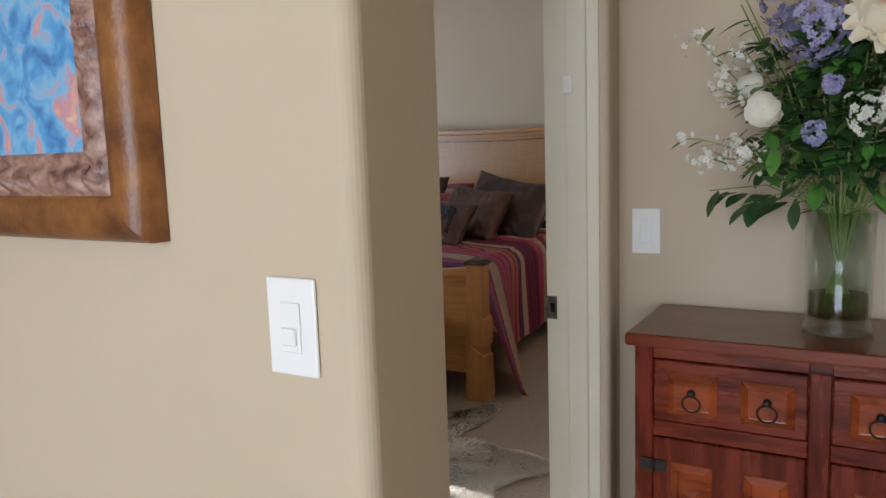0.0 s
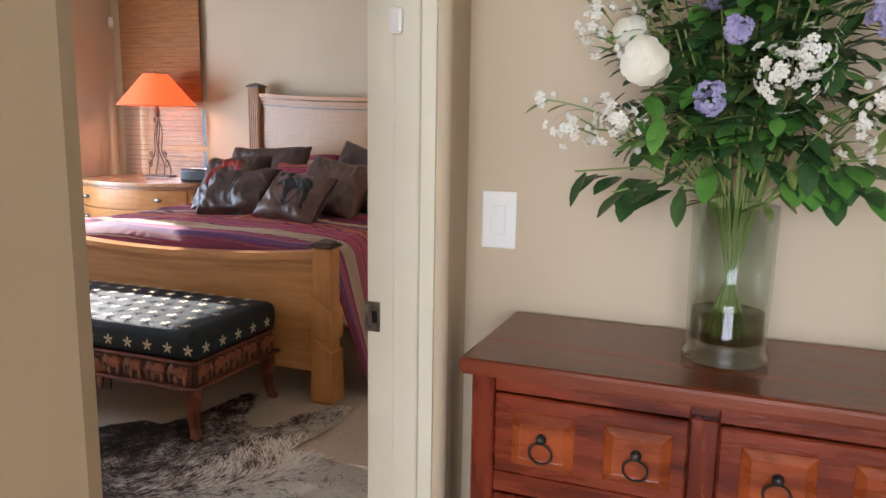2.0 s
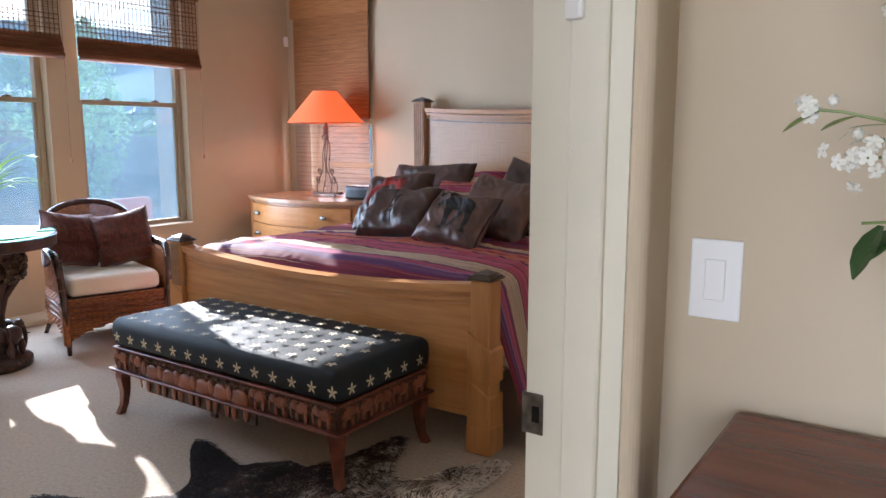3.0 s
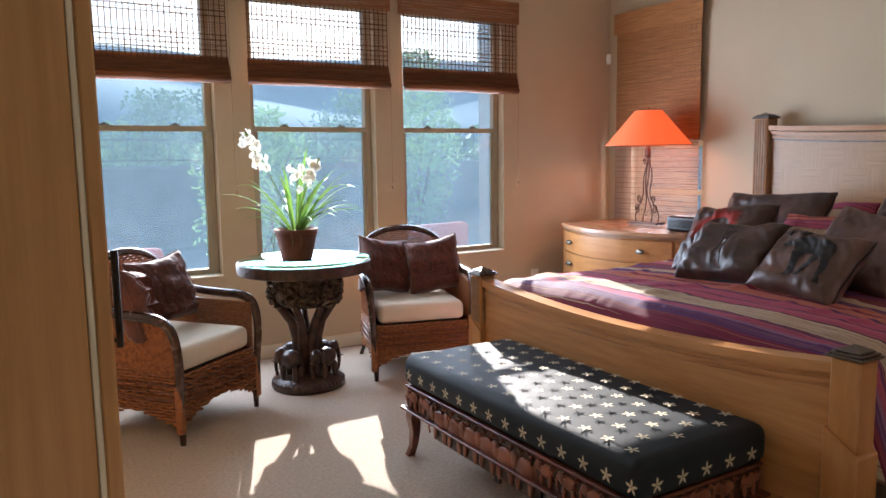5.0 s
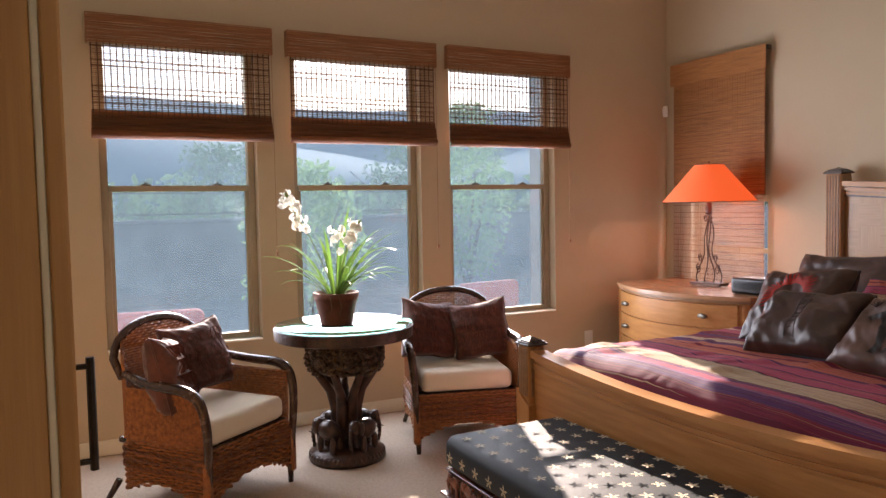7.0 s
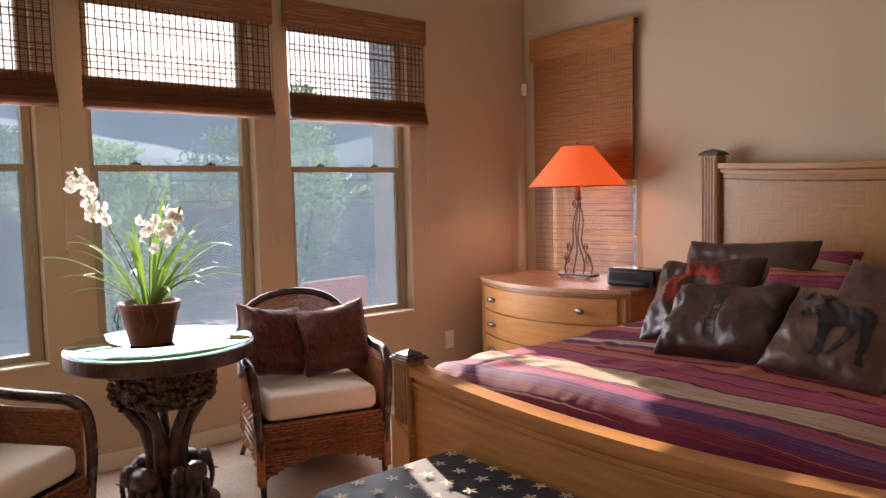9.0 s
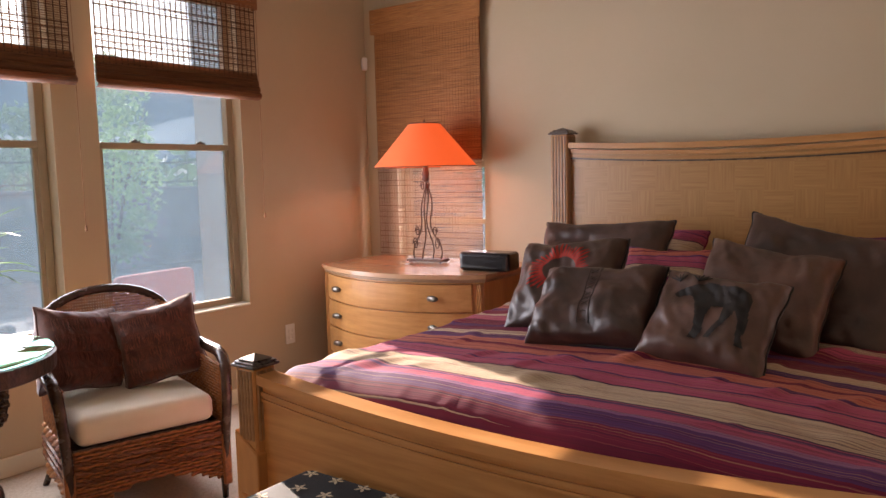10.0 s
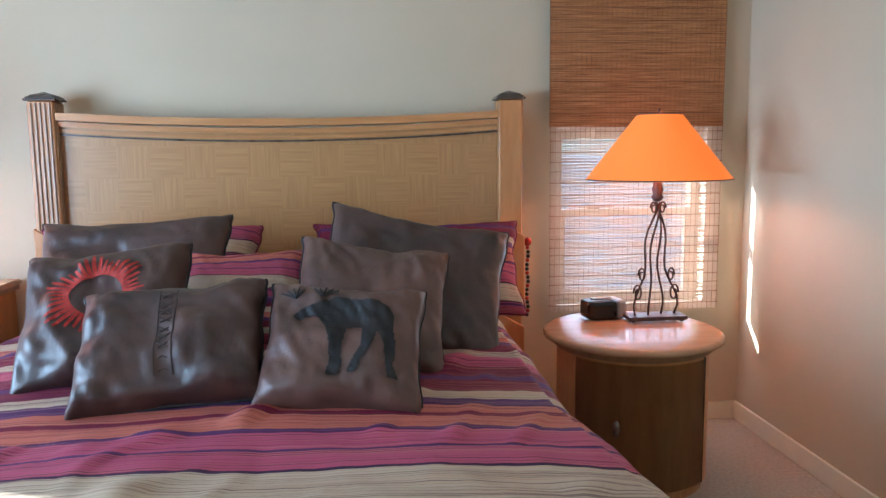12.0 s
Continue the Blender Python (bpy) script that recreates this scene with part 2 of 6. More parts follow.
clear_glass = thin_glass("clear_glass", (0.93, 0.97, 0.95))
green_glass = glass("green_glass", (0.35, 0.85, 0.70))
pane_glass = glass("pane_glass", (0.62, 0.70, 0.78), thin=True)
foliage_light = translucent("foliage_light", (0.14, 0.27, 0.09), (0.30, 0.46, 0.17), (1, 1, 1), 3, 0.45, 0.6)
foliage_dark = translucent("foliage_dark", (0.05, 0.10, 0.05), (0.12, 0.20, 0.09), (1, 1, 1), 2, 0.4, 0.7)
water_glass = thin_glass("water_glass", (0.58, 0.58, 0.42), 0.05)
black_plastic = material("black_plastic", (0.008, 0.008, 0.009), 0.18)
grey_plastic = material("grey_plastic", (0.35, 0.35, 0.36), 0.4)
leather = mottled("leather", (0.022, 0.012, 0.011), (0.085, 0.042, 0.032), freq=5, rough=0.45, bump=0.8, fine=22, lo=0.3, hi=0.7, spec=0.6)
leather_tan = mottled("leather_tan", (0.050, 0.026, 0.020), (0.150, 0.074, 0.056), freq=5, rough=0.45, bump=0.8, fine=22, lo=0.3, hi=0.7, spec=0.6)
leather_black = mottled("leather_black", (0.006, 0.006, 0.007), (0.014, 0.012, 0.013), freq=12, rough=0.62, bump=0.2)
red_cloth = mottled("red_cloth", (0.30, 0.02, 0.015), (0.42, 0.04, 0.025), freq=60, rough=0.8, bump=0.3)
stitch = material("stitch", (0.04, 0.025, 0.02), 0.7)
fur_mat = mottled("fur_mat", (0.02, 0.015, 0.012), (0.06, 0.04, 0.03), freq=8, rough=0.8, bump=0.5)
stucco = mottled("stucco", (0.42, 0.33, 0.26), (0.52, 0.42, 0.33), freq=5, rough=0.9, bump=0.5)
garden_wall_mat = mottled("garden_wall_mat", (0.16, 0.14, 0.14), (0.24, 0.21, 0.20), freq=2, rough=0.9, bump=0.5)
gravel = mottled("gravel", (0.16, 0.13, 0.11), (0.34, 0.29, 0.24), freq=3, detail=5, rough=0.95, bump=0.2, fine=30)
bark = mottled("bark", (0.09, 0.06, 0.045), (0.18, 0.13, 0.09), (6, 6, 1), 5, rough=0.9, bump=0.8)
red_cushion = mottled("red_cushion", (0.50, 0.07, 0.05), (0.60, 0.12, 0.09), freq=6, rough=0.85, bump=0.2)
# Grey-green tone carries the distance haze; no haze in the air is modelled.
hill_haze = mottled("hill_haze", (0.13, 0.19, 0.20), (0.20, 0.27, 0.28), freq=0.03, rough=1, bump=0)


def striped_cloth(name):
    """Woven stripes across the bed: bands of wine, plum, tan and rose, with thin lines inside each band."""
    m = material(name, (0.2, 0.03, 0.06), 0.75)
    bsdf = m.node_tree.nodes["Principled BSDF"]
    nt = m.node_tree
    tc = nt.nodes.new("ShaderNodeTexCoord")
    sep = nt.nodes.new("ShaderNodeSeparateXYZ")
    link(m, tc.outputs["UV"], sep.inputs[0])
    wine, plum, tan, rose, rust = (0.15, 0.012, 0.038), (0.075, 0.032, 0.125), (0.54, 0.44, 0.31), (0.43, 0.085, 0.155), (0.50, 0.15, 0.10)
    ink, mauve = (0.022, 0.018, 0.055), (0.22, 0.11, 0.24)
    bands = [(0.0, wine), (0.03, plum), (0.06, mauve), (0.078, rose), (0.112, plum), (0.122, rose), (0.128, ink), (0.134, tan), (0.238, ink), (0.246, rose), (0.305, plum), (0.316, rose), (0.375, plum), (0.39, rust), (0.44, wine), (0.455, rust), (0.49, plum), (0.53, tan), (0.57, wine), (0.63, plum), (0.66, wine), (0.72, rose), (0.78, tan), (0.82, wine), (0.87, plum), (0.90, rust), (0.95, tan)]
    fr = node(m, "ShaderNodeMath")
    fr.operation = "FRACT"
    link(m, sep.outputs[1], fr.inputs[0])
    base = ramp(m, fr.outputs[0], bands)
    base.node.color_ramp.interpolation = "CONSTANT"
    n = node(m, "ShaderNodeTexNoise", Scale=1.0, Detail=2.0, Roughness=0.6)
    mp = node(m, "ShaderNodeMapping", Scale=(0.5, 330.0, 1.0))
    link(m, tc.outputs["UV"], mp.inputs[0])
    link(m, mp.outputs[0], n.inputs["Vector"])
    lines = ramp(m, n.outputs[0], [(0.34, (0.012, 0.010, 0.035)), (0.42, (0.12, 0.012, 0.035)), (0.60, (0.30, 0.045, 0.08)), (0.66, (0.45, 0.30, 0.16))])
    amount = ramp(m, n.outputs[0], [(0.40, (0.75, 0.75, 0.75)), (0.46, (0.08, 0.08, 0.08)), (0.55, (0.08, 0.08, 0.08)), (0.62, (0.5, 0.5, 0.5))])
    mix = nt.nodes.new("ShaderNodeMix")
    mix.data_type = "RGBA"
    link(m, amount, mix.inputs[0])
    link(m, base, mix.inputs[6])
    link(m, lines, mix.inputs[7])
    link(m, mix.outputs[2], bsdf.inputs["Base Color"])
    bsdf.inputs["Specular IOR Level"].default_value = 0.2
    bp = node(m, "ShaderNodeBump", Strength=0.4, Distance=0.002)
    link(m, n.outputs[0], bp.inputs["Height"])
    link(m, bp.outputs[0], bsdf.inputs["Normal"])
    return m


bed_cloth = striped_cloth("bed_cloth")


def parquet_veneer(name):
    """Veneer laid in squares with the grain turned by turns."""
    m = material(name, (0.42, 0.24, 0.11), 0.32)
    nt = m.node_tree
    bsdf = nt.nodes["Principled BSDF"]
    v = coords(m, (1, 1, 1))
    ck = node(m, "ShaderNodeTexChecker", Scale=7.0)
    link(m, v, ck.inputs["Vector"])
    outs = []
    for scale in ((3, 3, 60), (60, 3, 3)):
        mp = node(m, "ShaderNodeMapping", Scale=scale)
        link(m, v, mp.inputs[0])
        n = node(m, "ShaderNodeTexNoise", Scale=1.5, Detail=6.0)
        link(m, mp.outputs[0], n.inputs["Vector"])
        outs.append(ramp(m, n.outputs[0], [(0.3, (0.35, 0.175, 0.062)), (0.7, (0.44, 0.235, 0.090))]))
    mix = nt.nodes.new("ShaderNodeMix")
    mix.data_type = "RGBA"
    link(m, ck.outputs["Fac"], mix.inputs[0])
    link(m, outs[0], mix.inputs[6])
    link(m, outs[1], mix.inputs[7])
    link(m, mix.outputs[2], bsdf.inputs["Base Color"])
    return m


veneer = parquet_veneer("veneer")
shade_glow = glowing("shade_glow", (1.0, 0.115, 0.022), 0.24, (0.62, 0.17, 0.07))
shade_glow_warm = glowing("shade_glow_warm", (1.0, 0.14, 0.004), 0.16, (0.66, 0.22, 0.04))


def canvas_paint(name):
    m = material(name, (0.1, 0.3, 0.6), 0.4)
    v = coords(m, (1, 1, 1))
    n = node(m, "ShaderNodeTexNoise", Scale=19.0, Detail=8.0, Distortion=0.9)
    link(m, v, n.inputs["Vector"])
    c = ramp(m, n.outputs[0], [(0.3, (0.04, 0.13, 0.34)), (0.43, (0.09, 0.29, 0.56)), (0.55, (0.20, 0.43, 0.64)), (0.62, (0.55, 0.24, 0.26)), (0.72, (0.66, 0.46, 0.30))])
    link(m, c, m.node_tree.nodes["Principled BSDF"].inputs["Base Color"])
    bp = node(m, "ShaderNodeBump", Strength=0.8, Distance=0.005)
    link(m, n.outputs[0], bp.inputs["Height"])
    link(m, bp.outputs[0], m.node_tree.nodes["Principled BSDF"].inputs["Normal"])
    return m


canvas = canvas_paint("canvas")
teal_paint = mottled("teal_paint", (0.10, 0.26, 0.24), (0.20, 0.38, 0.34), freq=6, rough=0.6, bump=0.3)
gilt_brown = mottled("gilt_brown", (0.11, 0.035, 0.009), (0.30, 0.12, 0.025), (2, 2, 2), 6, rough=0.38, bump=0.3)
bronze_frame = mottled("bronze_frame", (0.09, 0.05, 0.022), (0.20, 0.12, 0.055), (2, 2, 2), 9, rough=0.4, bump=0.2, metal=0.3)
art_carving = mottled("art_carving", (0.12, 0.045, 0.03), (0.44, 0.27, 0.20), (3, 3, 3), 12, rough=0.32, bump=0.4)


def hide_material(name):
    """Cowhide: dark at its west and north sides, mottled white and grey elsewhere."""
    m = material(name, (0.3, 0.3, 0.3), 0.85)
    nt = m.node_tree
    v = coords(m, (1, 1, 1))
    sep = nt.nodes.new("ShaderNodeSeparateXYZ")
    link(m, v, sep.inputs[0])
    n = node(m, "ShaderNodeTexNoise", Scale=9.0, Detail=6.0, Roughness=0.7)
    link(m, v, n.inputs["Vector"])
    geo = nt.nodes.new("ShaderNodeNewGeometry")
    tilt = node(m, "ShaderNodeMath")
    tilt.operation = "MULTIPLY_ADD"
    tilt.inputs[1].default_value, tilt.inputs[2].default_value = 0.62, -0.27
    link(m, sep.outputs[0], tilt.inputs[0])
    each = node(m, "ShaderNodeMath")
    each.operation = "MULTIPLY_ADD"
    each.inputs[1].default_value = 0.42
    link(m, geo.outputs["Random Per Island"], each.inputs[0])
    link(m, tilt.outputs[0], each.inputs[2])
    add = node(m, "ShaderNodeMath")
    add.operation = "MULTIPLY_ADD"
    add.inputs[1].default_value = 1.35
    link(m, n.outputs[0], add.inputs[0])
    link(m, each.outputs[0], add.inputs[2])
    c = ramp(m, add.outputs[0], [(0.42, (0.016, 0.011, 0.012)), (0.58, (0.12, 0.072, 0.055)), (0.70, (0.42, 0.33, 0.27)), (0.82, (0.84, 0.78, 0.70))])
    vary = ramp(m, geo.outputs["Random Per Island"], [(0.0, (0.8, 0.78, 0.76)), (1.0, (1.0, 1.0, 1.0))])
    mul = nt.nodes.new("ShaderNodeMix")
    mul.data_type, mul.blend_type = "RGBA", "MULTIPLY"
    mul.inputs[0].default_value = 1.0
    link(m, c, mul.inputs[6])
    link(m, vary, mul.inputs[7])
    link(m, mul.outputs[2], nt.nodes["Principled BSDF"].inputs["Base Color"])
    return m


hide_mat = hide_material("hide_mat")


# ---- builders ----
def mesh_from(name, bm, mat, smooth=False):
    me = bpy.data.meshes.new(name)
    bm.to_mesh(me)
    bm.free()
    if mat:
        me.materials.append(mat)
    if smooth:
        me.polygons.foreach_set("use_smooth", [True] * len(me.polygons))
    return me


def part(name, bm, mat, parent=None, label="", smooth=False, kind=""):
    ob = new(name, mesh_from(name, bm, mat, smooth))
    if parent:
        ob.parent = parent
    return tagged(ob, label=label, kind=kind)


def thing(name, place, label, category, group="", turn=0.0):
    ob = new(name)
    ob.location, ob.rotation_euler = place, (0, 0, radians(turn))
    ob.empty_display_size = 0.1
    return tagged(ob, label, category, group)


def box(bm, x0, x1, y0, y1, z0, z1, bevel=0.0, seg=1):
    r = bmesh.ops.create_cube(bm, size=1, matrix=Matrix.Translation(((x0 + x1) / 2, (y0 + y1) / 2, (z0 + z1) / 2)) @ Matrix.Diagonal((x1 - x0, y1 - y0, z1 - z0, 1)))
    if bevel:
        vs = set(r["verts"])
        edges = [e for e in bm.edges if e.verts[0] in vs and e.verts[1] in vs]
        bmesh.ops.bevel(bm, geom=edges, offset=bevel, segments=seg, affect="EDGES", profile=0.5)
    return bm


def boxes(*rows, bevel=0.0, seg=1):
    bm = bmesh.new()
    for r in rows:
        box(bm, *r, bevel=bevel, seg=seg)
    return bm


def tube(bm, pts, radius, seg=8, closed=False):
    """A round bar along points; radius is a number or one for each point."""
    pts = [Vector(p) for p in pts]
    n = len(pts)
    rads = radius if isinstance(radius, (list, tuple)) else [radius] * n
    rings = []
    side = None
    for i, p in enumerate(pts):
        a = pts[(i - 1) % n] if closed or i else p
        b = pts[(i + 1) % n] if closed or i < n - 1 else p
        t = (b - a).normalized()
        if side is None:
            side = t.orthogonal().normalized()
        side = (side - t * side.dot(t)).normalized()
        up = t.cross(side)
        rings.append([bm.verts.new(p + (side * math.cos(2 * math.pi * k / seg) + up * math.sin(2 * math.pi * k / seg)) * rads[i]) for k in range(seg)])
    for i in range(n if closed else n - 1):
        r0, r1 = rings[i], rings[(i + 1) % n]
        for k in range(seg):
            bm.faces.new((r0[k], r0[(k + 1) % seg], r1[(k + 1) % seg], r1[k]))
    if not closed:
        bm.faces.new(rings[0][::-1])
        bm.faces.new(rings[-1])
    return bm


def lathe(bm, profile, seg=32, sx=1.0, sy=1.0, cx=0.0, cy=0.0):
    """Turns (radius, height) rows about the upright axis."""
    rings = []
    for r, z in profile:
        if r < 1e-6:
            rings.append([bm.verts.new((cx, cy, z))])
        else:
            rings.append([bm.verts.new((cx + r * sx * math.cos(2 * math.pi * k / seg), cy + r * sy * math.sin(2 * math.pi * k / seg), z)) for k in range(seg)])
    for a, b in zip(rings, rings[1:]):
        for k in range(seg):
            va, vb = a[k % len(a)], a[(k + 1) % len(a)]
            vc, vd = b[(k + 1) % len(b)], b[k % len(b)]
            vs = [v for n, v in enumerate((va, vb, vc, vd)) if v not in (va, vb, vc, vd)[:n]]
            if len(vs) > 2:
                bm.faces.new(vs)
    return bm


def prism(bm, outline, z0, z1, turned=None):
    """An outline in the plane, raised from z0 to z1, then moved by a matrix."""
    m = turned or Matrix()
    low = [bm.verts.new(m @ Vector((x, y, z0))) for x, y in outline]
    high = [bm.verts.new(m @ Vector((x, y, z1))) for x, y in outline]
    bm.faces.new(low[::-1])
    bm.faces.new(high)
    n = len(outline)
    for i in range(n):
        bm.faces.new((low[i], low[(i + 1) % n], high[(i + 1) % n], high[i]))
    return bm


def sheet(bm, rows, thick=None):
    """A surface through a grid of points."""
    grid = [[bm.verts.new(p) for p in row] for row in rows]
    for a, b in zip(grid, grid[1:]):
        for i in range(len(a) - 1):
            bm.faces.new((a[i], a[i + 1], b[i + 1], b[i]))
    return bm


def ball(bm, place, rx, ry, rz, sub=2, turn=None):
    m = Matrix.Translation(place) @ (turn or Matrix()) @ Matrix.Diagonal((rx, ry, rz, 1))
    bmesh.ops.create_icosphere(bm, subdivisions=sub, radius=1, matrix=m)
    return bm


# ---- structure ----
def structure(name, bm, mat, label=""):
    return tagged(part(name, bm, mat), label=label, kind="structure")


structure("floor", boxes((WEST - 0.15, 3.0, -4.0, NORTH + 0.15, -0.12, 0.0)), carpet_wool, "beige looped wool carpet")
structure("ceiling", boxes((WEST - 0.15, EAST + 0.145, SOUTH - 0.0, NORTH + 0.15, CEIL, CEIL + 0.12), (-4.0, 3.0, -4.0, 1.30, 2.9, 3.02), (-0.70, 3.0, 1.30, 2.75, 2.9, 3.02)), ceiling_paint, "off-white painted ceiling")

bm = bmesh.new()
W0, W1 = WEST - 0.15, WEST
ys = [SOUTH - 0.13] + [y for w in WINDOWS for y in w] + [NORTH]
for n in range(0, len(ys), 2):
    box(bm, W0, W1, ys[n], ys[n + 1], 0, CEIL)
for y0, y1 in WINDOWS:
    box(bm, W0, W1, y0, y1, 0, SILL)
    box(bm, W0, W1, y0, y1, HEAD, CEIL)
structure("wall_west", bm, wall_paint, "tan painted wall with three deep-set windows")

NWIN = [(-5.42, -4.66), (-1.69, -0.93)]
NSILL, NHEAD = 0.62, 1.50
bm = bmesh.new()
xs = [W0, NWIN[0][0], NWIN[0][1], NWIN[1][0], NWIN[1][1], -0.58]
for n in range(0, 6, 2):
    box(bm, xs[n], xs[n + 1], NORTH, NORTH + 0.15, 0, CEIL)
for x0, x1 in NWIN:
    box(bm, x0, x1, NORTH, NORTH + 0.15, 0, NSILL)
    box(bm, x0, x1, NORTH, NORTH + 0.15, NHEAD, CEIL)
structure("wall_north", bm, wall_paint, "tan painted wall behind the bed")

structure("wall_south", boxes((WEST, -0.70, 1.175, SOUTH, 0, CEIL)), wall_paint, "pale painted wall that carries the framed painting")
bm = boxes((-0.73, -0.58, 2.75, NORTH, 0, CEIL), (-0.72, 0.60, 2.60, 2.75, 0, CEIL))
nose = [(-0.70 + 0.022 * math.sin(k * math.pi / 12), 2.375 - 0.022 * math.cos(k * math.pi / 12)) for k in range(7)]
prism(bm, [(EAST, 2.401), (-0.6995, 2.401)] + nose + [(-0.681, 2.41), (-0.690, 2.455), (-0.705, 2.51), (-0.718, 2.565), (-0.7201, 2.60), (-0.7201, 2.7499), (EAST, 2.7499)], 0, CEIL)
structure("wall_east", bm, wall_paint, "tan painted wall beside the doorway")
bm = bmesh.new()
prism(bm, [(-0.70, 1.175)] + [(-0.658 + 0.029 * math.sin(k * math.pi / 14), 1.204 - 0.029 * math.cos(k * math.pi / 14)) for k in range(8)] + [(-0.65, 1.419), (-0.745, 1.522), (-0.845, 1.49), (-0.845, 1.31), (-0.70, 1.31)], 0, CEIL)
structure("wall_doorway", bm, wall_paint, "tan painted wall end with a splayed door return")
structure("wall_lintel", boxes((EAST, -0.70, 1.522, 2.40, 2.45, CEIL)), wall_paint)
# Second and third boxes: out-of-view walls added to keep sky light out.
structure("wall_hall_east", boxes((0.40, 0.55, 1.30, 2.60, 0, 2.9), (0.5501, 3.0, 1.30, 1.45, 0, 2.9), (3.0, 3.15, -4.0, 1.45, 0, 2.9)), wall_paint, "pale painted wall of the hall")
# Out-of-view walls added to close the hall; the opening takes the fill lamp.
structure("wall_hall_unseen", boxes((-4.0, -1.40, -4.0, -3.85, 0, 2.9), (1.70, 3.0, -4.0, -3.85, 0, 2.9), (-1.40, 1.70, -4.0, -3.85, 2.55, 2.9), (-1.40, 1.70, -4.0, -3.85, 0, 0.35), (-4.0, -3.85, -3.85, 1.175, 0, 2.9)), wall_paint)

# door frame on the north side of the opening
jamb_frame = tagged(part("door_frame", boxes((-0.850, -0.700, 2.345, 2.399, 0, 2.44)), trim_paint), "cream painted door jamb", kind="structure")
part("door_stop", boxes((-0.785, -0.730, 2.330, 2.344, 0, 2.43), bevel=0.003), trim_paint, jamb_frame)
part("strike_plate", boxes((-0.8515, -0.8203, 2.341, 2.3445, 0.905, 0.970), (-0.856, -0.851, 2.341, 2.352, 0.905, 0.970), bevel=0.0012), pewter, jamb_frame, "dark metal strike plate")
part("strike_hole", boxes((-0.838, -0.826, 2.3395, 2.3412, 0.925, 0.950)), black_plastic, jamb_frame)
part("magnet_switch", boxes((-0.790, -0.762, 2.316, 2.3295, 1.515, 1.565), bevel=0.006, seg=2), plate_plastic, jamb_frame, "small white alarm contact")

for name, rows in (("baseboard_west", (WEST, WEST + 0.014, SOUTH, NORTH, 0, 0.095)), ("baseboard_north", (WEST + 0.015, -0.745, NORTH - 0.014, NORTH, 0, 0.095)),
                   ("baseboard_east", (-0.744, -0.73, 2.76, NORTH - 0.001, 0, 0.095)), ("baseboard_hall", (-0.68, 0.39, 2.586, 2.60, 0, 0.095))):
    structure(name, boxes(rows, bevel=0.004), trim_paint, "cream painted baseboard")


# ---- windows ----
def sash_window(n, axis, lo, hi, sill, head, depth_at, outward):
    """A single-hung window in a wall across x (axis 0) or y (axis 1)."""
    def span(a0, a1, d0, d1, z0, z1):
        d0, d1 = sorted((depth_at + outward * d0, depth_at + outward * d1))
        return (d0, d1, a0, a1, z0, z1) if axis == 0 else (a0, a1, d0, d1, z0, z1)
    mid = sill + (head - sill) * 0.52
    win = tagged(part("window_%d" % n, boxes(span(lo + 0.002, lo + 0.045, 0.08, 0.145, sill + 0.002, head - 0.002), span(hi - 0.045, hi - 0.002, 0.08, 0.145, sill + 0.002, head - 0.002), span(lo + 0.0455, hi - 0.0455, 0.08, 0.145, sill + 0.002, sill + 0.05), span(lo + 0.0455, hi - 0.0455, 0.08, 0.145, head - 0.05, head - 0.002), bevel=0.003), frame_vinyl), "tan vinyl single-hung window frame", kind="structure")
    part("meeting_rail", boxes(span(lo + 0.046, hi - 0.046, 0.074, 0.110, mid - 0.018, mid + 0.018), bevel=0.004), frame_vinyl, win)
    part("sash_stile", boxes(span(lo + 0.046, lo + 0.066, 0.09, 0.12, sill + 0.051, mid - 0.0185)), frame_vinyl, win)
    part("sash_stile", boxes(span(hi - 0.066, hi - 0.046, 0.09, 0.12, sill + 0.051, mid - 0.0185)), frame_vinyl, win)
    for f in (0.28, 0.74):
        c = lo + (hi - lo) * f
        part("sash_latch", boxes(span(c - 0.03, c + 0.03, 0.080, 0.105, mid + 0.0185, mid + 0.030), span(c - 0.012, c + 0.012, 0.085, 0.10, mid + 0.0305, mid + 0.038), bevel=0.003), pewter, win)
    for z0, z1, d in ((sill + 0.052, mid - 0.02, 0.103), (mid + 0.02, head - 0.052, 0.122)):
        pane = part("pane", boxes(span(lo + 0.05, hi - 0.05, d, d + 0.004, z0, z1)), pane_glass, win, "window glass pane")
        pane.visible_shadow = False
    return win


for n, (y0, y1) in enumerate(WINDOWS):
    sash_window(n + 1, 0, y0, y1, SILL, HEAD, WEST, -1)
    structure("window_sill", boxes((WEST - 0.078, WEST + 0.012, y0 + 0.002, y1 - 0.002, SILL + 0.001, SILL + 0.016), bevel=0.004), trim_paint, "white painted window sill")
for n, (x0, x1) in enumerate(NWIN):
    sash_window(n + 4, 1, x0, x1, NSILL, NHEAD, NORTH, 1)


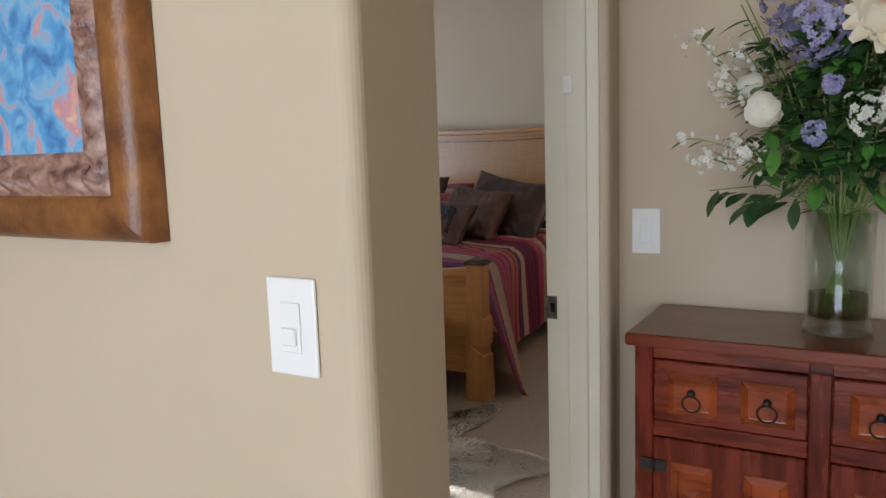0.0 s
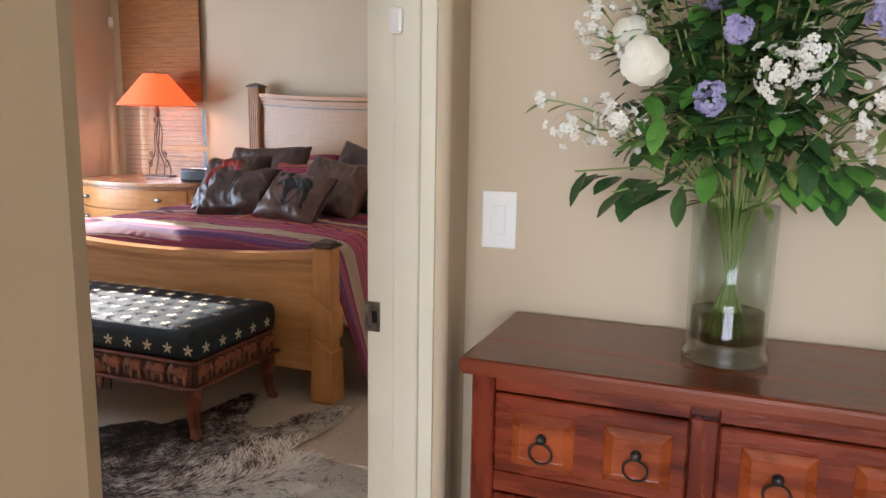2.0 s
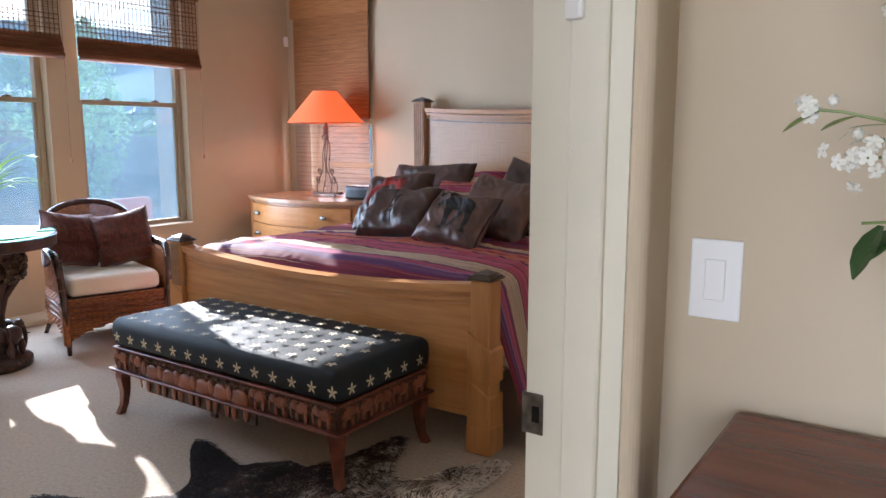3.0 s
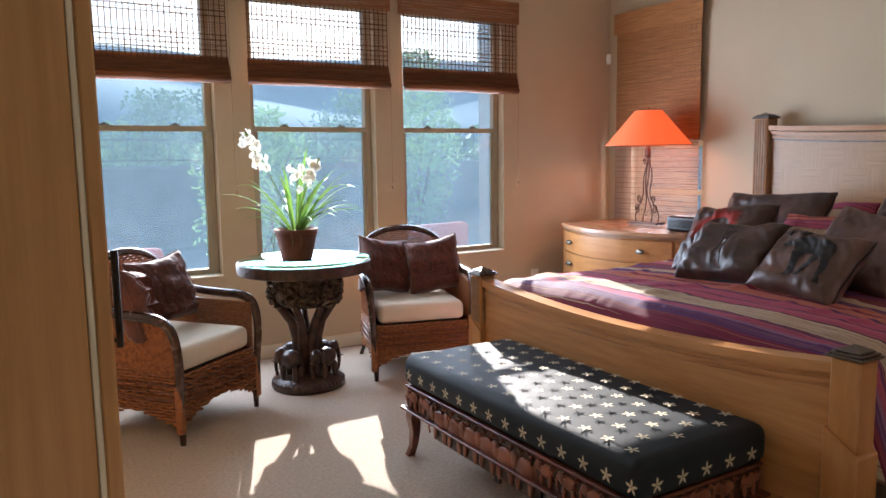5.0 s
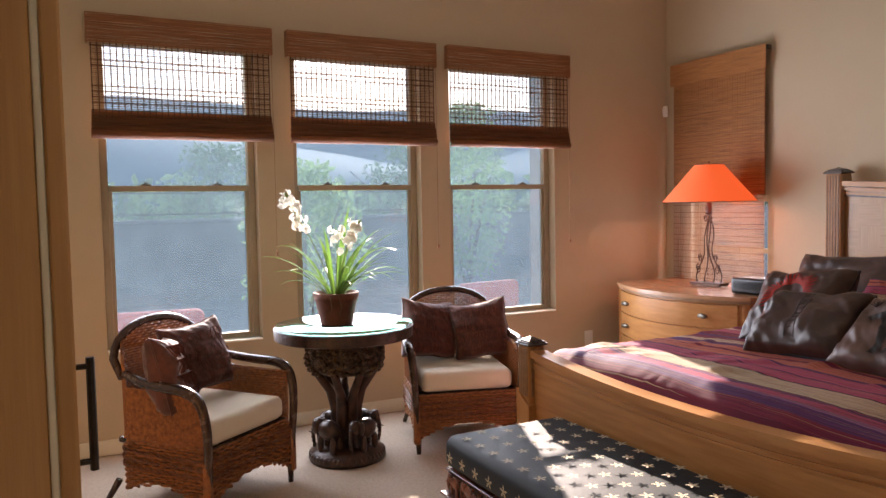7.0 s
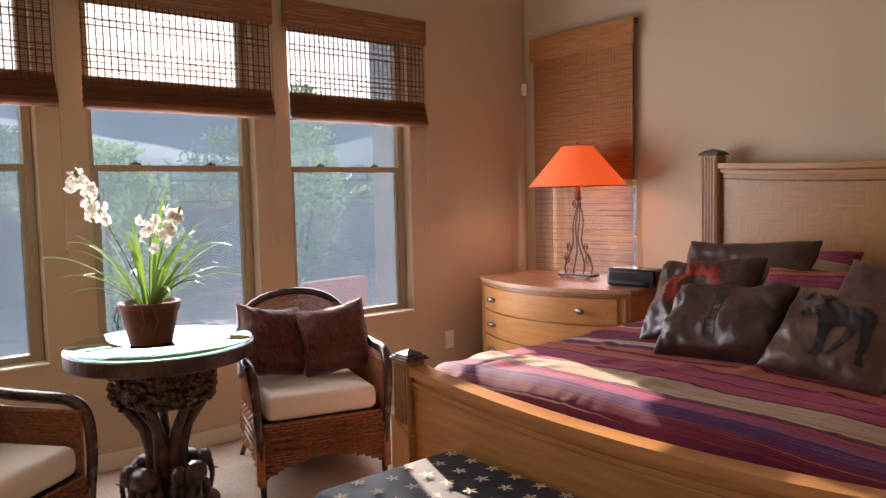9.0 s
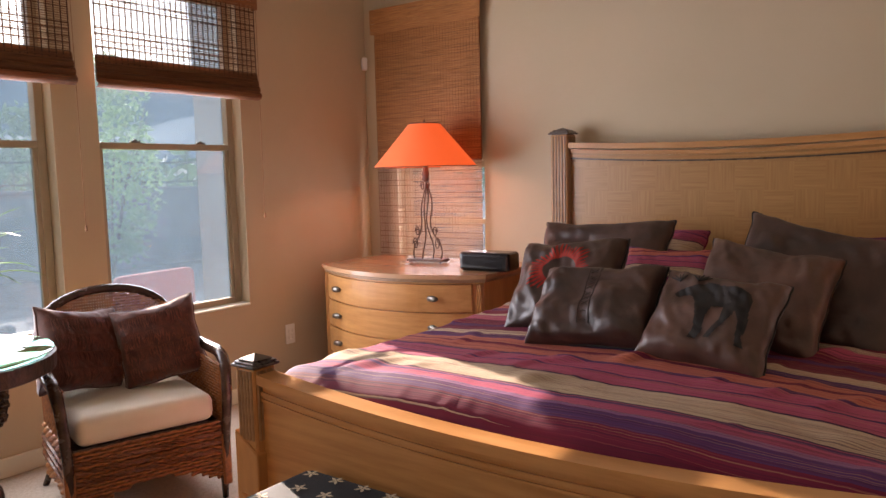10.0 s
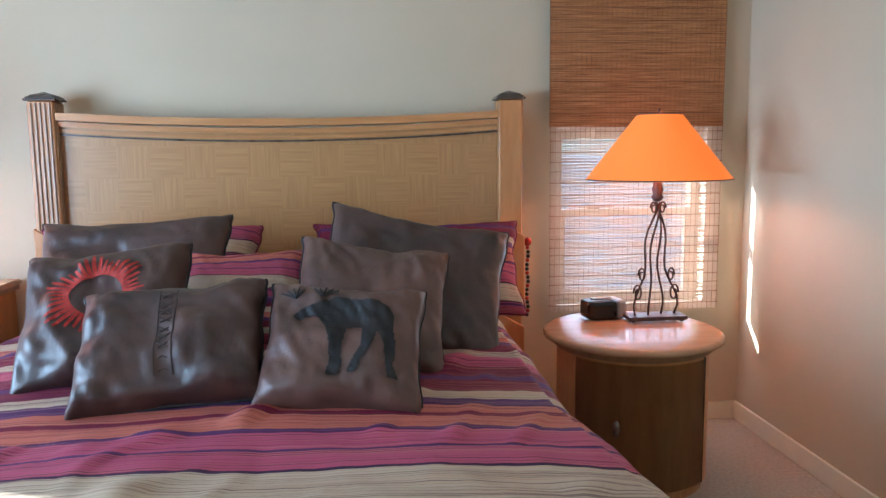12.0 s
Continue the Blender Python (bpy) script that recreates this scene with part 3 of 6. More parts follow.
# ---- blinds of split reeds ----
def reed_panel(bm, width, z0, z1, pitch, high, depth, rng, seg=6):
    """Thin uneven slats hung one over another, across x at y = 0."""
    z = z0
    while z < z1:
        cols = [(-width / 2 + width * i / seg, z + rng.uniform(-0.0012, 0.0012), high * rng.uniform(0.7, 1.15)) for i in range(seg + 1)]
        a = [bm.verts.new((x, -depth / 2, zz)) for x, zz, h in cols]
        b = [bm.verts.new((x, -depth / 2, zz + h)) for x, zz, h in cols]
        c = [bm.verts.new((x, depth / 2, zz + h)) for x, zz, h in cols]
        d = [bm.verts.new((x, depth / 2, zz)) for x, zz, h in cols]
        for i in range(seg):
            for p, q in ((a, b), (b, c), (c, d), (d, a)):
                bm.faces.new((p[i + 1], p[i], q[i], q[i + 1]))
        z += pitch * rng.uniform(0.85, 1.2)
    return bm


def roman_blind(name, width, top, bottom, label):
    """A raised reed blind: valance, open weave, warp threads, folds at the foot, a cord."""
    rng = random.Random(name + str(round(top * 100)))
    ob = thing(name, (0, 0, 0), label, "window blind")
    valance = bmesh.new()
    reed_panel(valance, width + 0.03, top - 0.165, top, 0.0062, 0.0060, 0.004, rng, 8)
    for x in (-(width + 0.03) / 2, (width + 0.03) / 2):
        box(valance, x - 0.004, x + 0.004, 0.0, 0.05, top - 0.165, top)
    part("valance", valance, reed_valance, ob, "brown woven reed valance", kind="stuff")
    part("head_rail", boxes((-width / 2, width / 2, 0.006, 0.045, top - 0.04, top - 0.002)), maple, ob)
    part("weave", reed_panel(bmesh.new(), width, bottom + 0.02, top - 0.15, 0.0112, 0.0039, 0.0020, rng, 10), reed, ob, "see-through brown reed weave", kind="stuff").location.y = 0.012
    warp = bmesh.new()
    count = int(width / 0.034)
    for i in range(count + 1):
        x = -width / 2 + 0.006 + (width - 0.012) * i / count
        for dx in (0,):
            box(warp, x + dx - 0.0030, x + dx + 0.0030, 0.0085, 0.0105, bottom + 0.09, top - 0.14)
    z = bottom + 0.125
    while z < top - 0.17:
        box(warp, -width / 2, width / 2, 0.0135, 0.0145, z, z + rng.uniform(0.004, 0.007))
        z += rng.uniform(0.032, 0.042)
    part("warp_threads", warp, thread, ob, "dark warp threads", kind="stuff")
    part("fold_backing", boxes((-width / 2, width / 2, 0.018, 0.021, bottom - 0.01, bottom + 0.115)), reed_fold, ob)
    for k in range(4):
        z0 = bottom + 0.034 * (3 - k) - 0.004 * k
        fold = bmesh.new()
        d = 0.012 + 0.009 * k
        w = width / 2 + 0.004 + 0.002 * k
        rows = []
        for j in range(9):
            a = math.pi * j / 8
            rows.append([((-w + 2 * w * i / 8), -d * math.sin(a) + 0.02, z0 + 0.052 * math.cos(a) * 0.5 + 0.0018 * math.sin(i * 1.3 + k)) for i in range(9)])
        sheet(fold, rows)
        bmesh.ops.solidify(fold, geom=fold.faces[:], thickness=0.004)
        part("fold", fold, reed_fold, ob)
    cord = bmesh.new()
    tube(cord, [(width / 2 + 0.012, 0.01, top - 0.15), (width / 2 + 0.014, 0.01, top - 0.9), (width / 2 + 0.012, 0.01, top - 1.42)], 0.0012, 4)
    lathe(cord, [(0.001, top - 1.45), (0.006, top - 1.448), (0.007, top - 1.43), (0.002, top - 1.415)], 8, cx=width / 2 + 0.012, cy=0.01)
    part("cord", cord, reed_fold, ob, "thin pull cord with a wooden tassel")
    return ob


tall = roman_blind("roman_blind", 1.04, 2.61, 1.93, "raised brown woven-reed roman blind on the window")
tagged(tall, group="blinds of the west windows")
for n, (y0, y1) in enumerate(WINDOWS):
    m = pose(WEST + 0.085, (y0 + y1) / 2 + 0.025, 0, 0, 0, 90)
    if n == 0:
        tall.matrix_basis = m
    else:
        copy_thing(tall, m)


def drop_blind(label, x0, x1, top, foot):
    """A lowered close-woven blind in front of a small window."""
    rng = random.Random(7)
    width = x1 - x0
    ob = thing("lowered_blind", ((x0 + x1) / 2, NORTH - 0.055, 0), label, "window blind", "lowered blinds beside the bed")
    part("shade_panel", reed_panel(bmesh.new(), width, foot, 1.502, 0.0072, 0.0056, 0.002, rng, 10), reed_backlit, ob, "reed slats with daylight painted in as a paler tone", kind="stuff")
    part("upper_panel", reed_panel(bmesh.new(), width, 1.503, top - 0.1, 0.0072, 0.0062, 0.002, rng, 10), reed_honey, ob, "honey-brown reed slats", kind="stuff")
    warp = bmesh.new()
    count = int(width / 0.024)
    for i in range(count + 1):
        x = -width / 2 + 0.004 + (width - 0.008) * i / count
        box(warp, x - 0.0004, x + 0.0004, -0.0035, -0.0015, foot, top - 0.1)
    z = foot + 0.03
    while z < top - 0.2:
        box(warp, -width / 2, width / 2, -0.0030, -0.0018, z, z + 0.003)
        z += rng.uniform(0.035, 0.06)
    part("warp_threads", warp, reed_fold, ob, kind="stuff")
    part("backing", boxes((-width / 2, width / 2, 0.006, 0.009, 1.50, top - 0.02)), reed_fold, ob)
    part("valance", reed_panel(bmesh.new(), width + 0.04, top - 0.17, top, 0.0065, 0.0063, 0.004, rng, 8), reed_honey, ob, kind="stuff").location.y = -0.02
    part("head_rail", boxes((-width / 2 - 0.015, width / 2 + 0.018, -0.012, 0.04, top - 0.03, top - 0.004)), dark_cap, ob)
    return ob


drop_blind("lowered honey-brown reed blind behind the lamp on the dresser", -5.555, -4.645, 2.59, 0.66)
drop_blind("lowered honey-brown reed blind behind the nightstand lamp", -1.74, -0.88, 2.58, 0.60)


# ---- wall plates ----
def wall_plate(place, turn, label, rocker=True):
    ob = thing("light_switch" if rocker else "wall_outlet", place, label, "light switch" if rocker else "outlet", turn=turn)
    part("plate", boxes((-0.041, 0.041, -0.007, -0.001, -0.066, 0.066), bevel=0.003, seg=2), plate_plastic, ob)
    if rocker:
        part("rocker", boxes((-0.0165, 0.0165, -0.0105, -0.0072, -0.034, 0.034), bevel=0.0015), plate_plastic, ob)
    else:
        for z in (-0.022, 0.022):
            part("socket", boxes((-0.016, 0.016, -0.009, -0.0072, z - 0.014, z + 0.014), bevel=0.003), plate_plastic, ob)
    return ob


wall_plate((-0.640, 2.60, 1.128), 0, "white rocker light switch beside the door frame")
dim = wall_plate((-0.738, 1.175, 1.155), 0, "white dimmer switch on the hall wall")
part("slider", boxes((-0.012, 0.012, -0.016, -0.0106, -0.024, 0.000), bevel=0.002), plate_plastic, dim)
wall_plate((WEST, 5.72, 0.36), 90, "white wall outlet near the dresser", False)
sensor = thing("motion_sensor", (WEST + 0.03, NORTH - 0.04, 2.23), "small white motion sensor in the room corner", "sensor", turn=-45)
part("sensor_body", boxes((-0.03, 0.03, -0.02, 0.02, -0.045, 0.045), bevel=0.008, seg=2), plate_plastic, sensor)
part("lens", boxes((-0.02, 0.02, -0.024, -0.0205, -0.02, 0.03), bevel=0.003), plate_plastic, sensor)


# ---- paintings ----
def framed(name, place, turn, w, h, border, art, edge, label, lip):
    ob = thing(name, place, label, "painting", turn=turn)
    a, b = w / 2 - border * 0.8, h / 2 - border * 0.8
    if lip:
        part("canvas", boxes((-a, a, -0.03, -0.012, -b, b)), art, ob)
        bands = ((edge, [(0, 0.0), (0.0, -0.028), (0.05, -0.040), (0.16, -0.048), (0.30, -0.050), (0.42, -0.046), (0.47, -0.038)]), (art_carving, [(0.47, -0.038), (0.50, -0.040), (0.55, -0.046), (0.61, -0.050), (0.67, -0.050), (0.73, -0.046), (0.78, -0.038), (0.80, -0.034), (0.85, -0.038), (0.90, -0.034), (0.93, -0.028), (1.0, -0.024), (1.0, 0.0)]))
    else:
        for k in range(4):
            x = -a + 2 * a * k / 4
            part("plank", boxes((x + 0.0015, x + 2 * a / 4 - 0.0015, -0.018, -0.004 - 0.001 * (k % 2), -b, b), bevel=0.0015), art, ob, "weathered teal board")
        part("backing", boxes((-a - 0.004, a + 0.004, -0.0035, -0.001, -b - 0.004, b + 0.004)), carved_dark, ob)
        bands = ((edge, [(0, -0.012), (0.0, -0.030), (0.2, -0.032), (0.35, -0.028), (0.5, -0.032), (0.8, -0.030), (1.0, -0.022), (1.0, 0.0)]), (carved_dark, [(0.45, 0.0), (0.45, -0.0115), (0.9, -0.0118)]))
    for side in range(4):
        long = (w if side % 2 == 0 else h) / 2
        other = (h if side % 2 == 0 else w) / 2
        for mat, prof in bands:
            bm = bmesh.new()
            cut = 150 if lip and mat != edge else 12
            grid = []
            for f, d in prof:
                row = []
                for i in range(cut + 1):
                    x = (-long + f * border) + (2 * (long - f * border)) * i / cut
                    carve = 0.007 * math.sin(x * 150 + f * 16) * math.sin(math.pi * (f - 0.48) / 0.32) * (1 + 0.5 * math.sin(x * 31)) if lip and mat != edge and 0.48 < f < 0.80 else 0.0
                    row.append((x, d - carve, -other + f * border))
                grid.append(row)
            sheet(bm, grid)
            bmesh.ops.rotate(bm, verts=bm.verts, cent=(0, 0, 0), matrix=Matrix.Rotation(radians(90 * side), 3, "Y"))
            bmesh.ops.recalc_face_normals(bm, faces=bm.faces[:])
            part("frame_rail" if mat == edge else "inner_moulding", bm, mat, ob, "", bool(lip))
    return ob


framed("framed_painting", (-0.965 - 0.55, 1.173, 1.262 + 0.45), 0, 1.10, 0.90, 0.145, canvas, gilt_brown, "blue abstract oil painting in a carved brown and gilt frame", 1)
framed("framed_picture", (0.398, 2.03, 1.385 + 0.35), -90, 0.80, 0.70, 0.034, teal_paint, bronze_frame, "weathered teal picture in a narrow bronze frame", 0)


# ---- hall cabinet ----
def hall_cabinet():
    ob = thing("sideboard_cabinet", (-0.158, 2.40, 0), "low rustic red-brown wooden cabinet with iron rings against the wall", "cabinet")
    W, D, H = 0.415, 0.17, 0.92
    part("top", boxes((-0.435, 0.435, -0.195, 0.185, H - 0.032, H), bevel=0.008, seg=2), rustic_top, ob, "worn reddish-brown top board")
    part("carcass", boxes((-W, W, -D + 0.022, 0.18, 0.06, H - 0.034)), rustic, ob)
    for x in (-W, W - 0.045):
        part("corner_post", boxes((x, x + 0.045, -D, -D + 0.0215, 0.0, H - 0.033), bevel=0.003), rustic_upright, ob)
    part("centre_stile", boxes((-0.022, 0.022, -D, -D + 0.0215, 0.065, H - 0.06), bevel=0.002), rustic_upright, ob)
    for z0, z1 in ((H - 0.062, H - 0.033), (0.66, 0.70), (0.03, 0.075)):
        for a, b in ((-W + 0.046, -0.023), (0.023, W - 0.046)):
            part("rail", boxes((a, b, -D, -D + 0.0215, z0, z1), bevel=0.002), rustic, ob)

    def raised(px, z0, z1, w, owner, deep=False):
        bm = bmesh.new()
        y = -D - 0.008
        lo = [(px - w / 2, z0), (px + w / 2, z0), (px + w / 2, z1), (px - w / 2, z1)]
        rings = []
        for inset, yy in ((0, y + 0.0045), (0.003, y + 0.001), (0.018, y - 0.007), (0.021, y - (0.0 if deep else 0.0065))):
            rings.append([bm.verts.new((px + (x - px) * (1 - 2 * inset / w), yy, (z0 + z1) / 2 + (z - (z0 + z1) / 2) * (1 - 2 * inset / (z1 - z0)))) for x, z in lo])
        for a, b in zip(rings, rings[1:]):
            for i in range(4):
                bm.faces.new((a[i], a[(i + 1) % 4], b[(i + 1) % 4], b[i]))
        bm.faces.new(rings[-1])
        return part("raised_panel", bm, rustic_panel, owner)

    for s, (a, b) in enumerate(((-W + 0.048, -0.025), (0.025, W - 0.048))):
        drawer = part("drawer", boxes((a, b, -D - 0.005, -D + 0.02, 0.703, H - 0.065), bevel=0.003), rustic, ob, "drawer front with two raised squares")
        door = part("door", boxes((a, b, -D - 0.005, -D + 0.02, 0.078, 0.657), bevel=0.003), rustic_upright, ob, "panelled door")
        for f in (0.27, 0.76):
            c = a + (b - a) * f
            raised(c, 0.722, 0.828, 0.118, drawer)
            ring = bmesh.new()
            cz = 0.772
            tube(ring, [(c + 0.021 * math.cos(t * math.pi / 9), -D - 0.022 - 0.004 * math.sin(t * math.pi / 9), cz - 0.014 + 0.021 * math.sin(t * math.pi / 9)) for t in range(18)], 0.0022, 6, True)
            part("ring_pull", ring, iron, drawer, "black iron ring")
            boss = bmesh.new()
            ball(boss, (c, -D - 0.020, cz + 0.012), 0.010, 0.010, 0.010, 2)
            ball(boss, (c, -D - 0.012, cz + 0.012), 0.013, 0.004, 0.013, 2)
            part("boss", boss, iron, drawer)
            for z0, z1 in ((0.37, 0.60), (0.11, 0.34)):
                raised(c, z0, z1, 0.10, door, True)
                raised(c, z0 + 0.06, z1 - 0.06, 0.052, door)
        hx = a if s == 0 else b
        for z in (0.585, 0.16):
            hinge = bmesh.new()
            for dx in (-0.018, 0.018):
                box(hinge, hx + dx - 0.014, hx + dx + 0.014, -D - 0.0085, -D - 0.0055, z - 0.016, z + 0.016, bevel=0.0012)
            tube(hinge, [(hx, -D - 0.009, z - 0.018), (hx, -D - 0.009, z + 0.018)], 0.004, 8)
            part("hinge", hinge, iron, door, "black iron butterfly hinge")
    return ob


hall_cabinet()


# ---- leaves and flowers ----
def leaf(bm, base, direction, length, width, droop=0.25, fold=0.15, segs=4):
    """A pointed blade with a folded rib."""
    d = Vector(direction).normalized()
    side = d.cross(Vector((0, 0, 1)))
    side = side.normalized() if side.length > 0.01 else Vector((1, 0, 0))
    up = side.cross(d)
    p, step, last = Vector(base), length / segs, None
    for i in range(segs + 1):
        f = i / segs
        w = width * 0.5 * math.sin(math.pi * min(1.0, f * 0.92 + 0.06)) ** 0.8
        row = [bm.verts.new(p - side * w + up * fold * w), bm.verts.new(p), bm.verts.new(p + side * w + up * fold * w)]
        if last:
            for k in range(2):
                bm.faces.new((last[k], last[k + 1], row[k + 1], row[k]))
        last = row
        d = (d + Vector((0, 0, -droop / segs))).normalized()
        p = p + d * step
    return p


def petals(bm, centre, facing, radius, count, layers, cup, rng):
    """A flower of cupped petals in rings."""
    f = Vector(facing).normalized()
    a = f.orthogonal().normalized()
    b = f.cross(a)
    for layer in range(layers):
        r = radius * (1 - 0.72 * layer / max(1, layers))
        lift = cup * (0.25 + layer / max(1, layers))
        for k in range(count):
            t = 2 * math.pi * (k + 0.5 * (layer % 2)) / count + rng.uniform(-0.15, 0.15)
            out = a * math.cos(t) + b * math.sin(t)
            side = f.cross(out)
            w = r * 2.6 / count * (1.35 if radius < 0.012 else 1.75)
            last = None
            for i in range(6):
                q = i / 5
                c = Vector(centre) + out * r * (0.12 + 0.88 * q) * (1 - 0.25 * lift * q) + f * r * (lift * q * 1.1 - 0.12 * q ** 3 * (1 - lift))
                ww = w * (0.25 + 0.75 * math.sin(math.pi * (0.15 + 0.77 * q ** 1.4)))
                row = [bm.verts.new(c - side * ww * 0.5 + f * ww * 0.14), bm.verts.new(c + f * ww * rng.uniform(-0.05, 0.02)), bm.verts.new(c + side * ww * 0.5 + f * ww * 0.14)]
                if last:
                    for j in range(2):
                        bm.faces.new((last[j], last[j + 1], row[j + 1], row[j]))
                last = row


def bouquet():
    rng = random.Random(5)
    ox, oy, oz = -0.136, 2.40, 0.922
    ob = thing("flower_vase", (ox, oy, oz), "tall clear glass cylinder vase with mixed silk flowers on the cabinet", "vase")
    ob.scale = (1.17, 1.17, 1.17)
    g = bmesh.new()
    lathe(g, [(0, 0), (0.060, 0), (0.066, 0.004), (0.0665, 0.012), (0.060, 0.02), (0.062, 0.12), (0.0635, 0.245), (0.0600, 0.245), (0.057, 0.12), (0.056, 0.030), (0, 0.026)], 40)
    part("glass_vase", g, clear_glass, ob, "clear glass cylinder", True)
    g = bmesh.new()
    lathe(g, [(0, 0.031), (0.054, 0.033), (0.0545, 0.078), (0, 0.079)], 32)
    part("resin_water", g, water_glass, ob, "dark greenish set water", True)
    stems = bmesh.new()
    tips = []
    for k in range(46):
        a = rng.uniform(0, 2 * math.pi)
        r0 = 0.035 * rng.random() ** 0.5
        lean = rng.uniform(0.05, 1.0)
        hgt = rng.uniform(0.30, 0.66) * (1 - 0.35 * lean ** 2)
        tip = Vector((0.30 * lean * math.cos(a), 0.15 * lean * math.sin(a) - 0.04 * lean, 0.22 + hgt - 0.05))
        a2 = a + math.pi
        base = Vector((r0 * math.cos(a2), r0 * math.sin(a2), 0.04))
        neck = Vector((0.030 * math.cos(a), 0.030 * math.sin(a), 0.24))
        pts = [base, (base + neck) / 2, neck, neck * 0.5 + tip * 0.5 + Vector((0, 0, 0.04)), tip]
        tube(stems, pts, 0.0017, 5)
        tips.append((tip, neck, a))
    part("stem", stems, leaf_olive, ob, "green stems", kind="stuff")
    groups = {"deep": bmesh.new(), "bright": bmesh.new(), "olive": bmesh.new(), "buds": bmesh.new()}
    for tip, neck, a in tips:
        for j in range(11):
            f = rng.uniform(0.25, 0.95)
            p = neck * (1 - f) + tip * f + Vector((0, 0, 0.03 * math.sin(math.pi * f)))
            t = a + rng.uniform(-1.9, 1.9)
            key = "deep" if rng.random() < 0.62 else ("olive" if rng.random() < 0.5 else "bright")
            size = rng.uniform(0.035, 0.068)
            leaf(groups[key], p, (math.cos(t), 0.8 * math.sin(t) - 0.25, rng.uniform(-0.35, 0.7)), size * (1.5 if key == "olive" else 1), size * (0.28 if key == "olive" else 0.55), 0.4)
    for k in range(420):
        v = Vector((rng.gauss(0, 1), rng.gauss(0, 1), rng.gauss(0, 1))).normalized() * rng.random() ** 0.4
        p = Vector((0.20 * v.x, -0.02 + 0.10 * v.y, 0.44 + 0.17 * v.z))
        size = rng.uniform(0.035, 0.060)
        leaf(groups["deep" if rng.random() < 0.72 else "bright"], p, (v.x + rng.uniform(-0.6, 0.6), v.y - 0.4 + rng.uniform(-0.6, 0.6), v.z * 0.6 + rng.uniform(-0.5, 0.6)), size, size * 0.55, 0.5)
    # low drooping sprigs
    sprigs = bmesh.new()
    for sx, base_z, n in ((-1, 0.30, 4), (1, 0.30, 4), (-0.75, 0.27, 3), (0.7, 0.33, 4)):
        end = Vector((0.24 * sx, -0.06, base_z - 0.01))
        start = Vector((0.03 * sx, -0.02, 0.25))
        tube(sprigs, [start, (start + end) / 2 + Vector((0, 0, 0.03)), end], 0.0016, 5)
        for j in range(n * 2):
            f = 0.35 + 0.65 * j / (n * 2)
            p = start * (1 - f) + end * f + Vector((0, 0, 0.02 * (1 - f)))
            leaf(groups["deep" if sx < 0 or j % 2 else "bright"], p, (sx * rng.uniform(0.1, 1), -0.6 + rng.uniform(-0.5, 0.5), rng.uniform(-1.0, 0.1)), 0.058, 0.040, 0.5)
    for end in ((-0.29, -0.10, 0.40), (-0.235, -0.14, 0.355), (-0.17, -0.15, 0.365), (-0.21, -0.10, 0.50), (-0.27, -0.08, 0.60), (0.27, -0.10, 0.33), (0.165, -0.16, 0.41), (0.285, -0.10, 0.50), (-0.18, -0.05, 0.57)):
        end, start = Vector(end), Vector((0.04 * (1 if end[0] > 0 else -1), -0.02, 0.25))
        bend = (start + end) / 2 + Vector((0, -0.01, 0.07))
        arc = [start * (1 - q) ** 2 + bend * 2 * q * (1 - q) + end * q * q for q in [i / 8 for i in range(9)]]
        tube(sprigs, arc, 0.0015, 5)
        for j in range(9):
            p = arc[j] * 0.6 + arc[max(0, j - 1)] * 0.4
            leaf(groups["olive"], p, (rng.uniform(-1, 1), -0.5, rng.uniform(-0.3, 0.8)), 0.045, 0.014, 0.3)
        for j in range(7):
            f = rng.uniform(0.55, 1.0)
            p = start * (1 - f) ** 2 + bend * 2 * f * (1 - f) + end * f * f
            ball(groups["buds"], p + Vector((rng.uniform(-0.015, 0.015), -0.008, rng.uniform(-0.02, 0.012))), 0.0055, 0.0055, 0.0065, 1)
    part("sprig", sprigs, leaf_olive, ob, "thin arching green sprig stems", kind="stuff")
    part("bud", groups["buds"], petal_pure, ob, "tiny cream buds", kind="stuff")
    for j in range(14):
        p = Vector((-0.12 + rng.uniform(-0.035, 0.035), -0.13 + rng.uniform(-0.02, 0.02), 0.37 + rng.uniform(-0.05, 0.05)))
        leaf(groups["bright"], p, (rng.uniform(-1, 1), -0.6, rng.uniform(-0.9, 0.3)), 0.06, 0.028, 0.4)
    part("dark_leaves", groups["deep"], leaf_deep, ob, "dark green leaves", kind="stuff")
    part("bright_leaves", groups["bright"], leaf_bright, ob, "bright green leaves", kind="stuff")
    part("grassy_leaves", groups["olive"], leaf_olive, ob, "yellow-green narrow leaves", kind="stuff")

    def bloom(name, mat, label, *jobs):
        for centre, facing, radius, count, layers, cup in jobs:
            bm = bmesh.new()
            petals(bm, centre, facing, radius, count, layers, cup, rng)
            part(name, bm, mat, ob, label, True)

    def full_bloom(name, mat, label, centre, r, n_outer):
        """A closed many-petalled head: cupped petals wrapped round a core."""
        bm = bmesh.new()
        c = Vector(centre)
        ball(bm, c, r * 0.62, r * 0.62, r * 0.62, 2)
        for k in range(n_outer):
            z = -0.9 + 1.75 * (k + 0.5) / n_outer
            a = 2.4 * k
            out = Vector((math.cos(a) * (1 - z * z * 0.8) ** 0.5, -0.55 + 0.3 * math.sin(a), z * 0.8)).normalized()
            out = Vector((math.cos(a) * (max(0.05, 1 - z * z)) ** 0.5, math.sin(a) * (max(0.05, 1 - z * z)) ** 0.5, z))
            side = out.cross(Vector((0.2, -1, 0.4))).normalized()
            up = side.cross(out)
            rows = []
            for i in range(5):
                u = -1 + i / 2
                row = []
